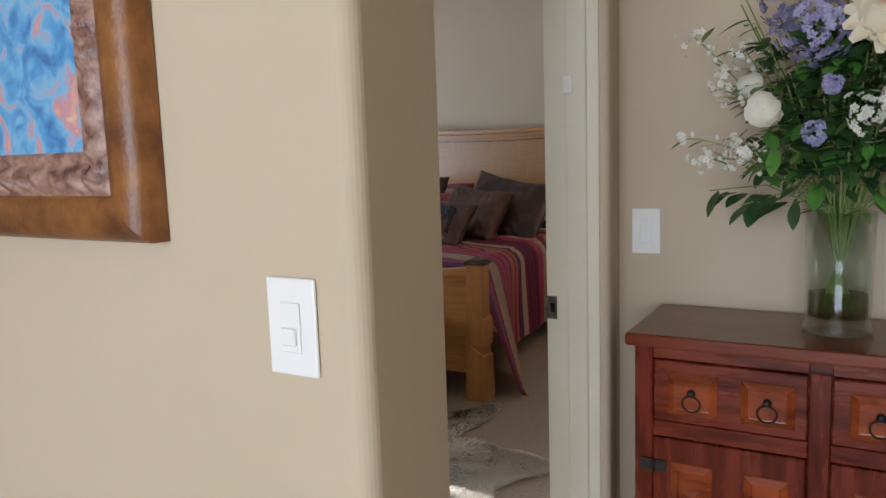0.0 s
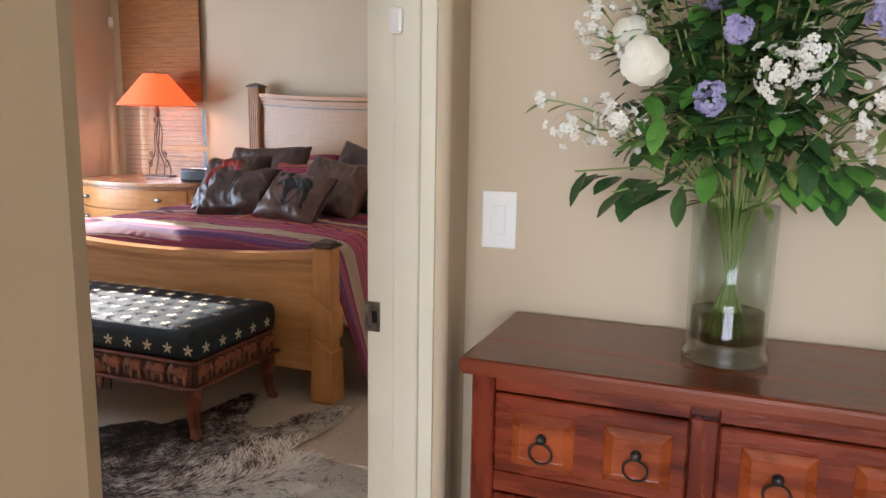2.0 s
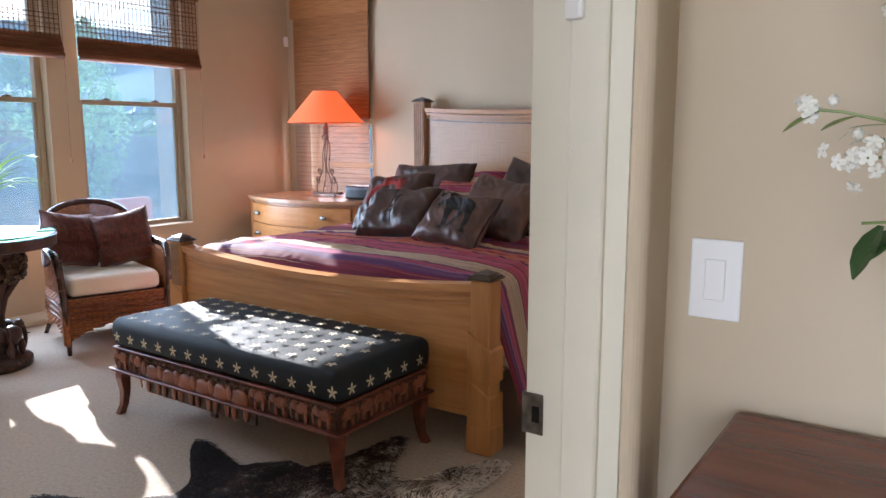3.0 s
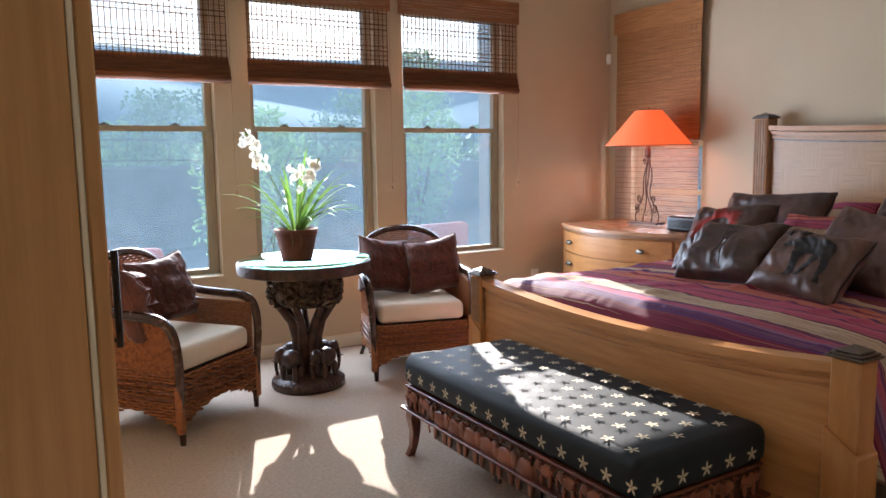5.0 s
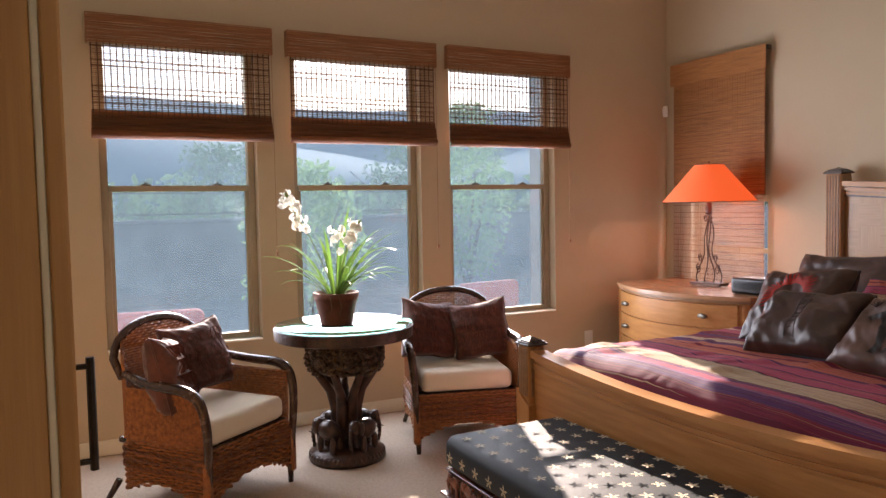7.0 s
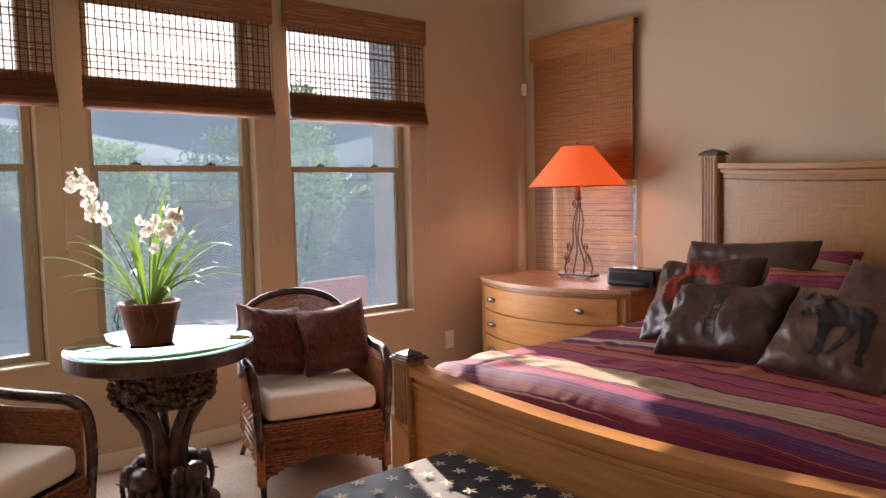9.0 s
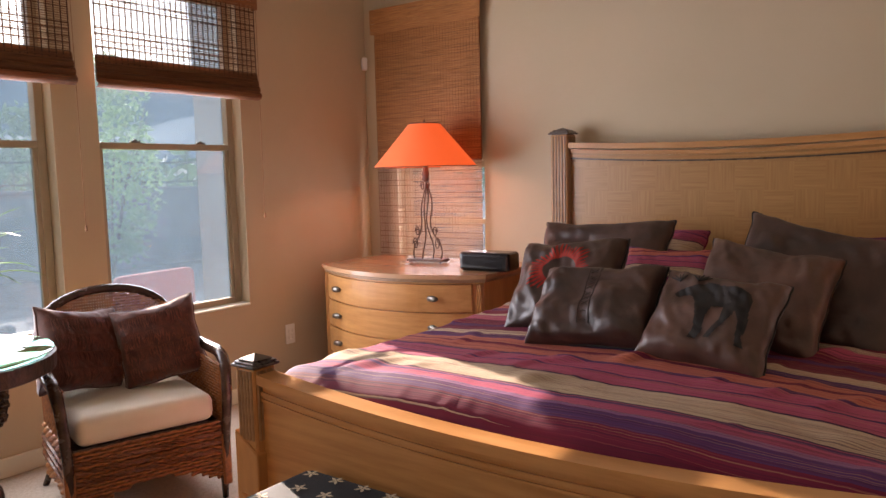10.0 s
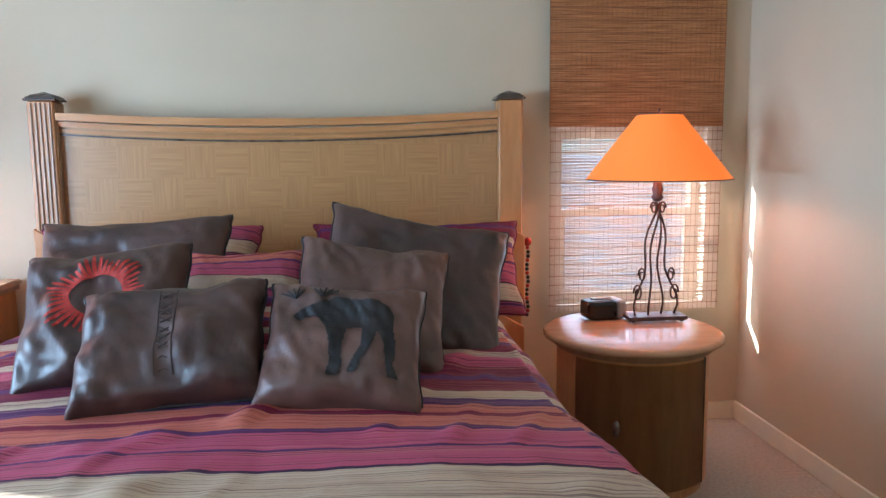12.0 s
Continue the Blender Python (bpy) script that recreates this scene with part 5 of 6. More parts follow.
# ---- dresser and nightstand ----
def dresser():
    ob = thing("dresser", (-4.862, 6.17, 0), "bow-fronted maple dresser with pewter knobs under the blind", "dresser")
    W, yb, ye, bow = 0.635, 0.36, -0.285, 0.215
    def outline(grow, n=20):
        pts = []
        for i in range(n + 1):
            f = -1 + 2 * i / n
            pts.append((f * (W + grow), ye - grow - bow * (1 - f * f)))
        return pts + [(W + grow, yb), (-W - grow, yb)]
    bm = bmesh.new()
    prism(bm, outline(-0.012), 0.05, 0.785)
    part("carcass", bm, maple, ob)
    bm = bmesh.new()
    prism(bm, outline(0.02), 0.806, 0.832)
    bmesh.ops.bevel(bm, geom=[e for e in bm.edges if abs(e.verts[0].co.z - e.verts[1].co.z) < 1e-5], offset=0.006, segments=2, affect="EDGES")
    part("top", bm, maple_top, ob, "glossy pale pinkish-brown top")
    for k in range(4):
        bm = bmesh.new()
        prism(bm, outline(0.010 - 0.003 * (k % 2)), 0.7855 + 0.005 * k, 0.790 + 0.005 * k)
        part("reeding", bm, grey_fluting, ob)
    zs = [0.075, 0.255, 0.435, 0.610, 0.778]
    n = 16
    for z0, z1 in zip(zs, zs[1:]):
        bm = bmesh.new()
        lo = []
        for i in range(n + 1):
            f = (-1 + 2 * i / n) * 0.90
            y = ye - bow * (1 - f * f)
            lo.append([bm.verts.new((f * W, y + dy, z)) for dy, z in ((0.012, z0 + 0.004), (-0.006, z0 + 0.006), (-0.006, z1 - 0.006), (0.012, z1 - 0.004))])
        for a, b in zip(lo, lo[1:]):
            for k in range(4):
                bm.faces.new((a[k], b[k], b[(k + 1) % 4], a[(k + 1) % 4]))
        bm.faces.new(lo[0])
        bm.faces.new(lo[-1][::-1])
        bmesh.ops.recalc_face_normals(bm, faces=bm.faces[:])
        drawer = part("drawer", bm, maple_wide, ob, "curved drawer front")
        for f in (-0.62, 0.60):
            knob = bmesh.new()
            y = ye - bow * (1 - f * f)
            ball(knob, (f * W, y - 0.028, (z0 + z1) / 2), 0.040, 0.014, 0.019, 2)
            ball(knob, (f * W, y - 0.012, (z0 + z1) / 2), 0.014, 0.012, 0.010, 2)
            for k in range(4):
                tube(knob, [(f * W - 0.030 + 0.001 * k, y - 0.038 - 0.002 * (1 - abs(k - 1.5)), (z0 + z1) / 2 - 0.010 + 0.007 * k), (f * W + 0.030, y - 0.038, (z0 + z1) / 2 - 0.010 + 0.007 * k)], 0.0022, 5)
            part("knob", knob, pewter, drawer, "ribbed oval pewter knob", True)
    for x in (-W * 0.955, W * 0.955):
        for k in range(3):
            bm = bmesh.new()
            tube(bm, [(x - 0.012 + 0.012 * k, ye - bow * (1 - 0.955 ** 2) - 0.004, 0.08), (x - 0.012 + 0.012 * k, ye - bow * (1 - 0.955 ** 2) - 0.004, 0.775)], 0.005, 6)
            part("reed_strip", bm, maple, ob)
    part("plinth", boxes((-W + 0.02, W - 0.02, ye + 0.02, yb - 0.01, 0, 0.0495), bevel=0.004), maple, ob)
    return ob


dresser()


def nightstand():
    ob = thing("nightstand", (-1.505, 5.985, 0), "round maple drum nightstand with a curved door under the lamp", "nightstand")
    bm = bmesh.new()
    lathe(bm, [(0, 0.0), (0.30, 0.0), (0.30, 0.04), (0.315, 0.04), (0.315, 0.575), (0, 0.575)], 48)
    part("drum", bm, maple_lifted, ob, "", False)
    bm = bmesh.new()
    lathe(bm, [(0, 0.576), (0.325, 0.576), (0.332, 0.580), (0.326, 0.585), (0.334, 0.590), (0.327, 0.595), (0.336, 0.600), (0.330, 0.605), (0, 0.605)], 56)
    part("reeded_rim", bm, grey_fluting, ob, "greyish reeded rim", True)
    bm = bmesh.new()
    lathe(bm, [(0, 0.606), (0.362, 0.606), (0.372, 0.612), (0.374, 0.622), (0.368, 0.632), (0.355, 0.637), (0.20, 0.638), (0, 0.638)], 56)
    part("top", bm, maple_top, ob, "glossy round top", True)
    for a0, a1 in ((-152, -48),):
        bm = bmesh.new()
        rows = []
        for z in (0.05, 0.565):
            rows.append([(0.3215 * math.cos(radians(a0 + (a1 - a0) * i / 20)), 0.3215 * math.sin(radians(a0 + (a1 - a0) * i / 20)), z) for i in range(21)])
        sheet(bm, rows)
        bmesh.ops.solidify(bm, geom=bm.faces[:], thickness=0.006)
        door = part("door", bm, maple_lifted, ob, "curved door", True)
        knob = bmesh.new()
        a = radians(-118)
        ball(knob, (0.345 * math.cos(a), 0.345 * math.sin(a), 0.315), 0.014, 0.014, 0.034, 2)
        part("knob", knob, pewter, door, "oval pewter knob", True)
        part("door_gap", boxes((0.3205 * math.cos(radians(-47)) - 0.002, 0.3205 * math.cos(radians(-47)) + 0.003, 0.3205 * math.sin(radians(-47)) - 0.003, 0.3205 * math.sin(radians(-47)) + 0.002, 0.05, 0.57)), dark_cap, ob)
    return ob


nightstand()


def table_lamp(place, scale, turn, shade_mat, label, wide=1.0):
    ob = thing("table_lamp", place, label, "lamp", "pair of bedside lamps", turn)
    s = scale
    base = bmesh.new()
    prism(base, [(0.13 * s, -0.055 * s), (0.13 * s, 0.055 * s), (-0.13 * s, 0.055 * s), (-0.13 * s, -0.055 * s)], 0.010, 0.026 * s)
    for x in (-0.11, 0.11):
        for y in (-0.04, 0.04):
            ball(base, (x * s, y * s, 0.006), 0.012, 0.012, 0.006, 1)
    part("base", base, bronze_iron, ob, "rusty iron plate base")
    rods = bmesh.new()
    for x, bulge in ((-0.085, -1), (-0.028, -0.5), (0.028, 0.5), (0.085, 1)):
        pts = []
        for k in range(13):
            f = k / 12
            xx = x * (1 - f) ** 0.8 * (1.0 + 0.35 * math.sin(f * math.pi * 3) * (1 - f)) + 0.010 * math.sin(f * 9 + bulge)
            pts.append((xx * s, 0.012 * math.sin(f * 6 + bulge * 2) * s, (0.026 + 0.50 * f) * s))
        tube(rods, pts, 0.0048 * s, 6)
    for sx in (-1, 1):
        for cz, r, c0 in ((0.125, 0.034, 0.082), (0.205, 0.028, 0.066), (0.50, 0.024, 0.020)):
            pts = []
            for k in range(15):
                a = k / 14 * 2 * math.pi * 1.35
                q = r * (1 - 0.045 * k)
                pts.append((sx * (c0 + q * math.cos(a) * 0.6) * s, -0.012 * s, (cz + q * math.sin(a) * 1.25) * s))
            tube(rods, pts, 0.0042 * s, 6)
    part("scroll_stem", rods, bronze_iron, ob, "twisted iron stem with scrolls", True)
    neck = bmesh.new()
    lathe(neck, [(0, 0.525 * s), (0.016 * s, 0.53 * s), (0.028 * s, 0.545 * s), (0.020 * s, 0.56 * s), (0.026 * s, 0.58 * s), (0.018 * s, 0.60 * s), (0.018 * s, 0.66 * s), (0, 0.66 * s)], 16)
    part("socket", neck, leather_tan, ob, "", True)
    tube_b = bmesh.new()
    ball(tube_b, (0, 0, 0.735 * s), 0.03 * s, 0.03 * s, 0.04 * s, 2)

    shade = bmesh.new()
    rows = []
    for f in (0, 0.33, 0.66, 1):
        r = (0.335 + (0.102 - 0.335) * f) * s * wide
        z = (0.625 + 0.275 * f) * s
        rows.append([(r * math.cos(2 * math.pi * k / 48), r * math.sin(2 * math.pi * k / 48), z) for k in range(49)])
    sheet(shade, rows)
    bmesh.ops.remove_doubles(shade, verts=shade.verts[:], dist=1e-5)
    shade_ob = part("shade", shade, shade_mat, ob, "glowing orange paper cone shade", True)
    shade_ob.visible_shadow = True
    rims = bmesh.new()
    for r, z in ((0.336, 0.625), (0.103, 0.900)):
        tube(rims, [(r * s * wide * math.cos(2 * math.pi * k / 40), r * s * wide * math.sin(2 * math.pi * k / 40), z * s) for k in range(40)], 0.003 * s, 5, True)
    part("shade_rim", rims, leather_tan, ob)
    part("bulb", tube_b, plate_plastic, ob, "", True).visible_shadow = False
    fin = bmesh.new()
    tube(fin, [(-0.10 * s, 0, 0.898 * s), (0.10 * s, 0, 0.898 * s)], 0.0022, 5)
    ball(fin, (0, 0, 0.915 * s), 0.008, 0.008, 0.012, 1)
    part("finial", fin, bronze_iron, ob)
    lamp = new("bulb_light", bpy.data.lights.new("bulb_light", "POINT"))
    lamp.data.energy, lamp.data.color, lamp.data.shadow_soft_size = 1.6, (1.0, 0.48, 0.26), 0.035
    lamp.location = (place[0], place[1], place[2] + 0.735 * s)
    return ob


table_lamp((-4.875, 6.20, 0.833), 1.0, 8, shade_glow, "wrought-iron scroll lamp with a lit orange cone shade on the dresser")
table_lamp((-1.355, 6.12, 0.639), 1.0, 0, shade_glow_warm, "wrought-iron scroll lamp with a lit orange cone shade on the nightstand", 0.92)

radio = thing("radio", (-4.30, 6.05, 0.833), "low rounded black bedside radio on the dresser", "radio", turn=6)
part("body", boxes((-0.165, 0.165, -0.08, 0.08, 0.0, 0.112), bevel=0.022, seg=3), black_plastic, radio)
part("front_strip", boxes((-0.12, 0.12, -0.083, -0.0805, 0.02, 0.07), bevel=0.002), black_plastic, radio)
beads = thing("bead_strand", (-1.872, 6.385, 0.97), "dark red bead strand hanging on the headboard post", "ornament")
part("top_bead", ball(bmesh.new(), (0, 0, 0), 0.019, 0.019, 0.022, 2), red_cloth, beads, "", True)
for k in range(17):
    part("bead", ball(bmesh.new(), (0.003 * math.sin(k), 0.003 * math.cos(k * 2), -0.028 - 0.020 * k), 0.010, 0.010, 0.0105, 1), leather_black if k % 3 else red_cloth, beads, "", True)
ck = thing("clock_radio", (-1.575, 6.215, 0.639), "small black and grey clock radio on the nightstand", "clock", turn=8)
part("front", boxes((-0.085, 0.055, -0.08, 0.04, 0.002, 0.088), bevel=0.020, seg=2), black_plastic, ck)
part("side_shell", boxes((0.0555, 0.100, -0.07, 0.05, 0.002, 0.084), bevel=0.012, seg=2), grey_plastic, ck)
part("buttons", boxes((-0.05, 0.04, -0.03, 0.00, 0.0885, 0.093), bevel=0.002), grey_plastic, ck)


# ---- bench ----
def elephant(bm, place, s, turn, flatten=1.0):
    """A small elephant of joined rounded masses; it faces +x before the turn."""
    m = Matrix.Translation(place) @ Matrix.Rotation(radians(turn), 4, "Z") @ Matrix.Diagonal((s, s * flatten, s, 1))
    def b(x, y, z, rx, ry, rz):
        bmesh.ops.create_icosphere(bm, subdivisions=2, radius=1, matrix=m @ Matrix.Translation((x, y, z)) @ Matrix.Diagonal((rx, ry, rz, 1)))
    b(0, 0, 0.62, 0.42, 0.26, 0.30)
    b(0.45, 0, 0.72, 0.20, 0.17, 0.22)
    b(0.38, 0.20, 0.70, 0.12, 0.04, 0.20)
    b(0.38, -0.20, 0.70, 0.12, 0.04, 0.20)
    for x in (-0.26, 0.24):
        for y in (-0.14, 0.14):
            b(x, y, 0.24, 0.105, 0.10, 0.26)
    for k in range(6):
        b(0.62 + 0.05 * math.sin(k * 0.6), 0, 0.66 - 0.105 * k, 0.085 - 0.008 * k, 0.07, 0.085)
    for y in (-0.08, 0.08):
        b(0.68, y, 0.50, 0.12, 0.018, 0.02)
    b(-0.43, 0, 0.55, 0.02, 0.02, 0.18)


def bench():
    cx, cy, L, D = -2.905, 3.645, 1.46, 0.60
    ob = thing("bench", (cx, cy, 0), "carved red-brown wooden bench with a black star-patterned cushion", "bench")
    n = bmesh.new()
    bmc = bmesh.new()
    box(bmc, -L / 2 - 0.015, L / 2 + 0.015, -D / 2 - 0.004, D / 2 + 0.01, 0.345, 0.485, bevel=0.045, seg=4)
    for v in bmc.verts:
        if v.co.z > 0.42:
            v.co.z += 0.020 * (1 - (2 * v.co.x / L) ** 2 * 0.9) * (1 - (2 * v.co.y / D) ** 2 * 0.9)
    cushion = part("cushion", bmc, black_cloth, ob, "black cloth cushion woven with pale stars", True)
    stars = bmesh.new()
    def star(p, a, b):
        for k in range(5):
            t = 2 * math.pi * k / 5 + 0.3
            d = a * math.cos(t) + b * math.sin(t)
            q = a * -math.sin(t) + b * math.cos(t)
            vs = [bm2.verts.new(p + d * u + q * w) for u, w in ((0.002, -0.0030), (0.017, -0.0052), (0.0275, 0.0), (0.017, 0.0052), (0.002, 0.0030))]
            bm2.faces.new(vs)
    bm2 = stars
    for i in range(14):
        for j in range(6):
            x = -L / 2 + 0.055 + i * 0.107 + (0.0 if j % 2 else 0.053)
            y = -D / 2 + 0.050 + j * 0.10
            if abs(x) < L / 2 - 0.03:
                z = 0.486 + 0.020 * (1 - (2 * x / L) ** 2 * 0.9) * (1 - (2 * y / D) ** 2 * 0.9) + 0.0015
                star(Vector((x, y, z)), Vector((1, 0, 0)), Vector((0, 1, 0)))
        x = -L / 2 + 0.055 + i * 0.107
        star(Vector((x, -D / 2 - 0.006, 0.402)), Vector((1, 0, 0)), Vector((0, 0, 1)))
    for j in range(5):
        y = -D / 2 + 0.07 + j * 0.11
        for sx in (-1, 1):
            star(Vector((sx * (L / 2 + 0.017), y, 0.402)), Vector((0, 1, 0)), Vector((0, 0, 1)))
    part("star_weave", stars, thread_gold, cushion, "pale gold star motifs", kind="stuff")
    n.free()
    z0, z1 = 0.235, 0.335
    part("seat_board", boxes((-L / 2, L / 2, -D / 2, D / 2, 0.335, 0.346), bevel=0.003), carved_red, ob)
    part("lower_moulding", boxes((-L / 2 - 0.02, L / 2 + 0.02, -D / 2 - 0.018, -D / 2 + 0.012, 0.228, 0.240), (-L / 2 - 0.02, L / 2 + 0.02, D / 2 - 0.012, D / 2 + 0.018, 0.228, 0.240), (-L / 2 - 0.02, -L / 2 + 0.012, -D / 2 + 0.0125, D / 2 - 0.0125, 0.228, 0.240), (L / 2 - 0.012, L / 2 + 0.02, -D / 2 + 0.0125, D / 2 - 0.0125, 0.228, 0.240), bevel=0.003), carved_red, ob)
    rng = random.Random(4)
    for name, axis, sgn, length in (("front_apron", 0, -1, L), ("back_apron", 0, 1, L), ("end_apron", 1, -1, D), ("end_apron", 1, 1, D)):
        off = (D if axis == 0 else L) / 2 - 0.012
        def place(u, w, z):
            return (u, sgn * w, z) if axis == 0 else (sgn * w, u, z)
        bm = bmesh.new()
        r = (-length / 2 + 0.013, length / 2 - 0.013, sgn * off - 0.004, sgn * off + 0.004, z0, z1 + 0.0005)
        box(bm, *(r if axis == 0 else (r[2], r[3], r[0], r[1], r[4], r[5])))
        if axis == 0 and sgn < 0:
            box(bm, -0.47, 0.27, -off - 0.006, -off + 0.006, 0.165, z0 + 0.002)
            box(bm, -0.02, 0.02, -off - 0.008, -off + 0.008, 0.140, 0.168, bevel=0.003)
        apron = part(name, bm, carved_dark, ob, "solid dark board behind the carvings")
        count = int(length / 0.118)
        for k in range(count):
            u = -length / 2 + 0.07 + (length - 0.14) * k / max(1, count - 1)
            big = axis == 0 and sgn < 0 and -0.45 < u < 0.27
            s = 0.150 if big else 0.092
            zz = 0.168 if big else 0.241
            p = Vector(place(u, off + 0.006, zz))
            figs = bmesh.new()
            elephant(figs, p, s, (180 if axis == 0 else 90) + rng.choice((0, 0, 180)) * (0 if axis == 0 else 1), 0.28)
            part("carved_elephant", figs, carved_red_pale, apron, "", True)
        vines = bmesh.new()
        for k in range(count * 2):
            u = -length / 2 + 0.04 + (length - 0.08) * k / (count * 2 - 1)
            tube(vines, [place(u + 0.010 * math.sin(q * 1.7 + k), off + 0.008, z0 + (z1 - z0) * q / 5) for q in range(6)], 0.0035, 5)
            ball(vines, place(u + 0.012, off + 0.008, z1 - 0.014), 0.013, 0.013, 0.008, 1)
        part("vine_carving", vines, carved_red, apron, kind="stuff")
    for sx in (-1, 1):
        for sy in (-1, 1):
            leg = bmesh.new()
            pts = [(0, 0.228), (0.01, 0.19), (0.004, 0.12), (0.012, 0.05), (0.030, 0.0)]
            rings = []
            for k, (o, z) in enumerate(pts):
                w = (0.030, 0.026, 0.020, 0.0165, 0.0185)[k]
                c = Vector((sx * (L / 2 - 0.035 + o), sy * (D / 2 - 0.035 + o * 0.6), z))
                rings.append([leg.verts.new(c + Vector((a * w, b * w, 0))) for a, b in ((-1, -1), (1, -1), (1, 1), (-1, 1))])
            for a, b in zip(rings, rings[1:]):
                for i in range(4):
                    leg.faces.new((a[i], b[i], b[(i + 1) % 4], a[(i + 1) % 4]))
            leg.faces.new(rings[0])
            leg.faces.new(rings[-1][::-1])
            bmesh.ops.recalc_face_normals(leg, faces=leg.faces[:])
            bmesh.ops.bevel(leg, geom=leg.edges[:], offset=0.003, segments=1, affect="EDGES")
            part("leg", leg, carved_red, ob, "splayed carved leg")
    return ob


bench()


# ---- wicker chairs ----
def weave_strands(bm, curve, z_of, count, amp, radius, step, seg=4):
    """Woven strands that run along a plan curve, each shifted by half a step over the one below."""
    for j in range(count):
        pts = []
        for i, (p, nrm) in enumerate(curve):
            z = z_of(i / (len(curve) - 1), j)
            if z is None:
                if len(pts) > 2:
                    tube(bm, pts, radius, seg)
                pts = []
                continue
            o = amp * math.sin(math.pi * (i / step + j))
            pts.append((p[0] + nrm[0] * o, p[1] + nrm[1] * o, z))
        if len(pts) > 2:
            tube(bm, pts, radius, seg)


def wicker_chair(label):
    """Faces -y. Dark rattan hoop over back and arms, cane panels, woven skirt, cream seat."""
    ob = thing("armchair", (0, 0, 0), label, "armchair", "pair of wicker armchairs")
    w, f, b = 0.315, -0.30, 0.30
    # outer rail: front leg, arm, up over the back
    def rail(sx):
        return [(sx * (w - 0.005), f, 0.06), (sx * w, f - 0.012, 0.25), (sx * (w + 0.012), f - 0.02, 0.46), (sx * (w + 0.022), f + 0.01, 0.585), (sx * (w + 0.03), f + 0.09, 0.632), (sx * (w + 0.028), f + 0.22, 0.640), (sx * (w + 0.018), f + 0.36, 0.650), (sx * (w - 0.005), b - 0.10, 0.675)]
    def eased(pts, rads, cuts=5):
        """A smooth line through the points, with the bar's thickness along it."""
        out, thick = [], []
        for i in range(len(pts) - 1):
            p0, p1, p2, p3 = (Vector(pts[max(0, min(len(pts) - 1, i + d))]) for d in (-1, 0, 1, 2))
            for k in range(cuts):
                q = k / cuts
                out.append(0.5 * (2 * p1 + (p2 - p0) * q + (2 * p0 - 5 * p1 + 4 * p2 - p3) * q * q + (3 * p1 - p0 - 3 * p2 + p3) * q ** 3))
                thick.append(rads[i] + (rads[i + 1] - rads[i]) * q)
        return out + [Vector(pts[-1])], thick + [rads[-1]]
    hoop = []
    for k in range(17):
        a = math.pi * k / 16
        hoop.append(((w - 0.015) * math.cos(a), b - 0.02 + 0.035 * math.sin(a) ** 0.6 if 0 < k < 16 else b - 0.07, 0.66 + 0.245 * math.sin(a) ** 0.70 if 0 < k < 16 else 0.65))
    for sx in (-1, 1):
        bm = bmesh.new()
        tube(bm, *eased(rail(sx), [0.017, 0.019, 0.022, 0.025, 0.026, 0.025, 0.023, 0.019]), 10)
        part("arm_rail", bm, dark_rattan, ob, "dark rattan arm", True)
        bm = bmesh.new()
        tube(bm, [(sx * (w - 0.01), f - 0.004, 0.10), (sx * (w - 0.01), f - 0.004, 0.0)], [0.018, 0.014], 8)
        part("front_leg", bm, dark_rattan, ob, "", True)
        bm = bmesh.new()
        tube(bm, [(sx * (w - 0.05), b + 0.02, 0.12), (sx * (w - 0.02), b + 0.085, 0.0)], [0.018, 0.014], 8)
        part("back_leg", bm, dark_rattan, ob, "", True)
        bm = bmesh.new()
        box(bm, sx * w - 0.020, sx * w + 0.020, f - 0.026, f + 0.014, 0.06, 0.30, bevel=0.008)
        part("leg_wrap", bm, wicker, ob, "orange cane binding")
    bm = bmesh.new()
    tube(bm, hoop, 0.021, 10)
    part("back_hoop", bm, dark_rattan, ob, "dark rattan arched back", True)
    # plan curve round the sides and the back
    def plan(front, n=150):
        pts = []
        half = w - 0.004
        corner = 0.14
        side_len = (b - front) - corner
        total = 2 * side_len + math.pi * corner + 2 * (half - corner)
        for i in range(n + 1):
            s = total * i / n
            if s < side_len:
                pts.append(((half, front + s), (1, 0)))
            elif s < side_len + math.pi / 2 * corner:
                a = (s - side_len) / corner
                pts.append(((half - corner + corner * math.cos(a), b - corner + corner * math.sin(a)), (math.cos(a), math.sin(a))))
            elif s < side_len + math.pi / 2 * corner + 2 * (half - corner):
                q = s - side_len - math.pi / 2 * corner
                pts.append(((half - corner - q, b), (0, 1)))
            elif s < total - side_len:
                a = math.pi / 2 + (s - side_len - math.pi / 2 * corner - 2 * (half - corner)) / corner
                pts.append(((-half + corner + corner * math.cos(a), b - corner + corner * math.sin(a)), (math.cos(a), math.sin(a))))
            else:
                pts.append(((-half, b - corner - (s - (total - side_len))), (-1, 0)))
        return pts
    curve = plan(f + 0.012)
    def flare(z):
        return 1.0 + 0.10 * (abs(z - 0.25) / 0.4) ** 1.4
    def top_z(t):
        q = abs(t - 0.5) * 2
        if q > 0.42:
            return 0.60 + 0.02 * (1 - q)
        arc = 0.843 * q
        x = min(0.297, arc - 0.28 * max(0.0, arc - 0.175))
        return 0.655 + 0.232 * (1 - (x / 0.30) ** 2) ** 0.36
    # skirt arch at the bottom, woven up to the seat, on sides and front
    def skirt(t, j):
        q = abs((t * 3) % 1 - 0.5) * 2
        low = 0.075 + 0.07 * (1 - q ** 2)
        z = 0.08 + j * 0.0155
        return z if z > low else None
    bm = bmesh.new()
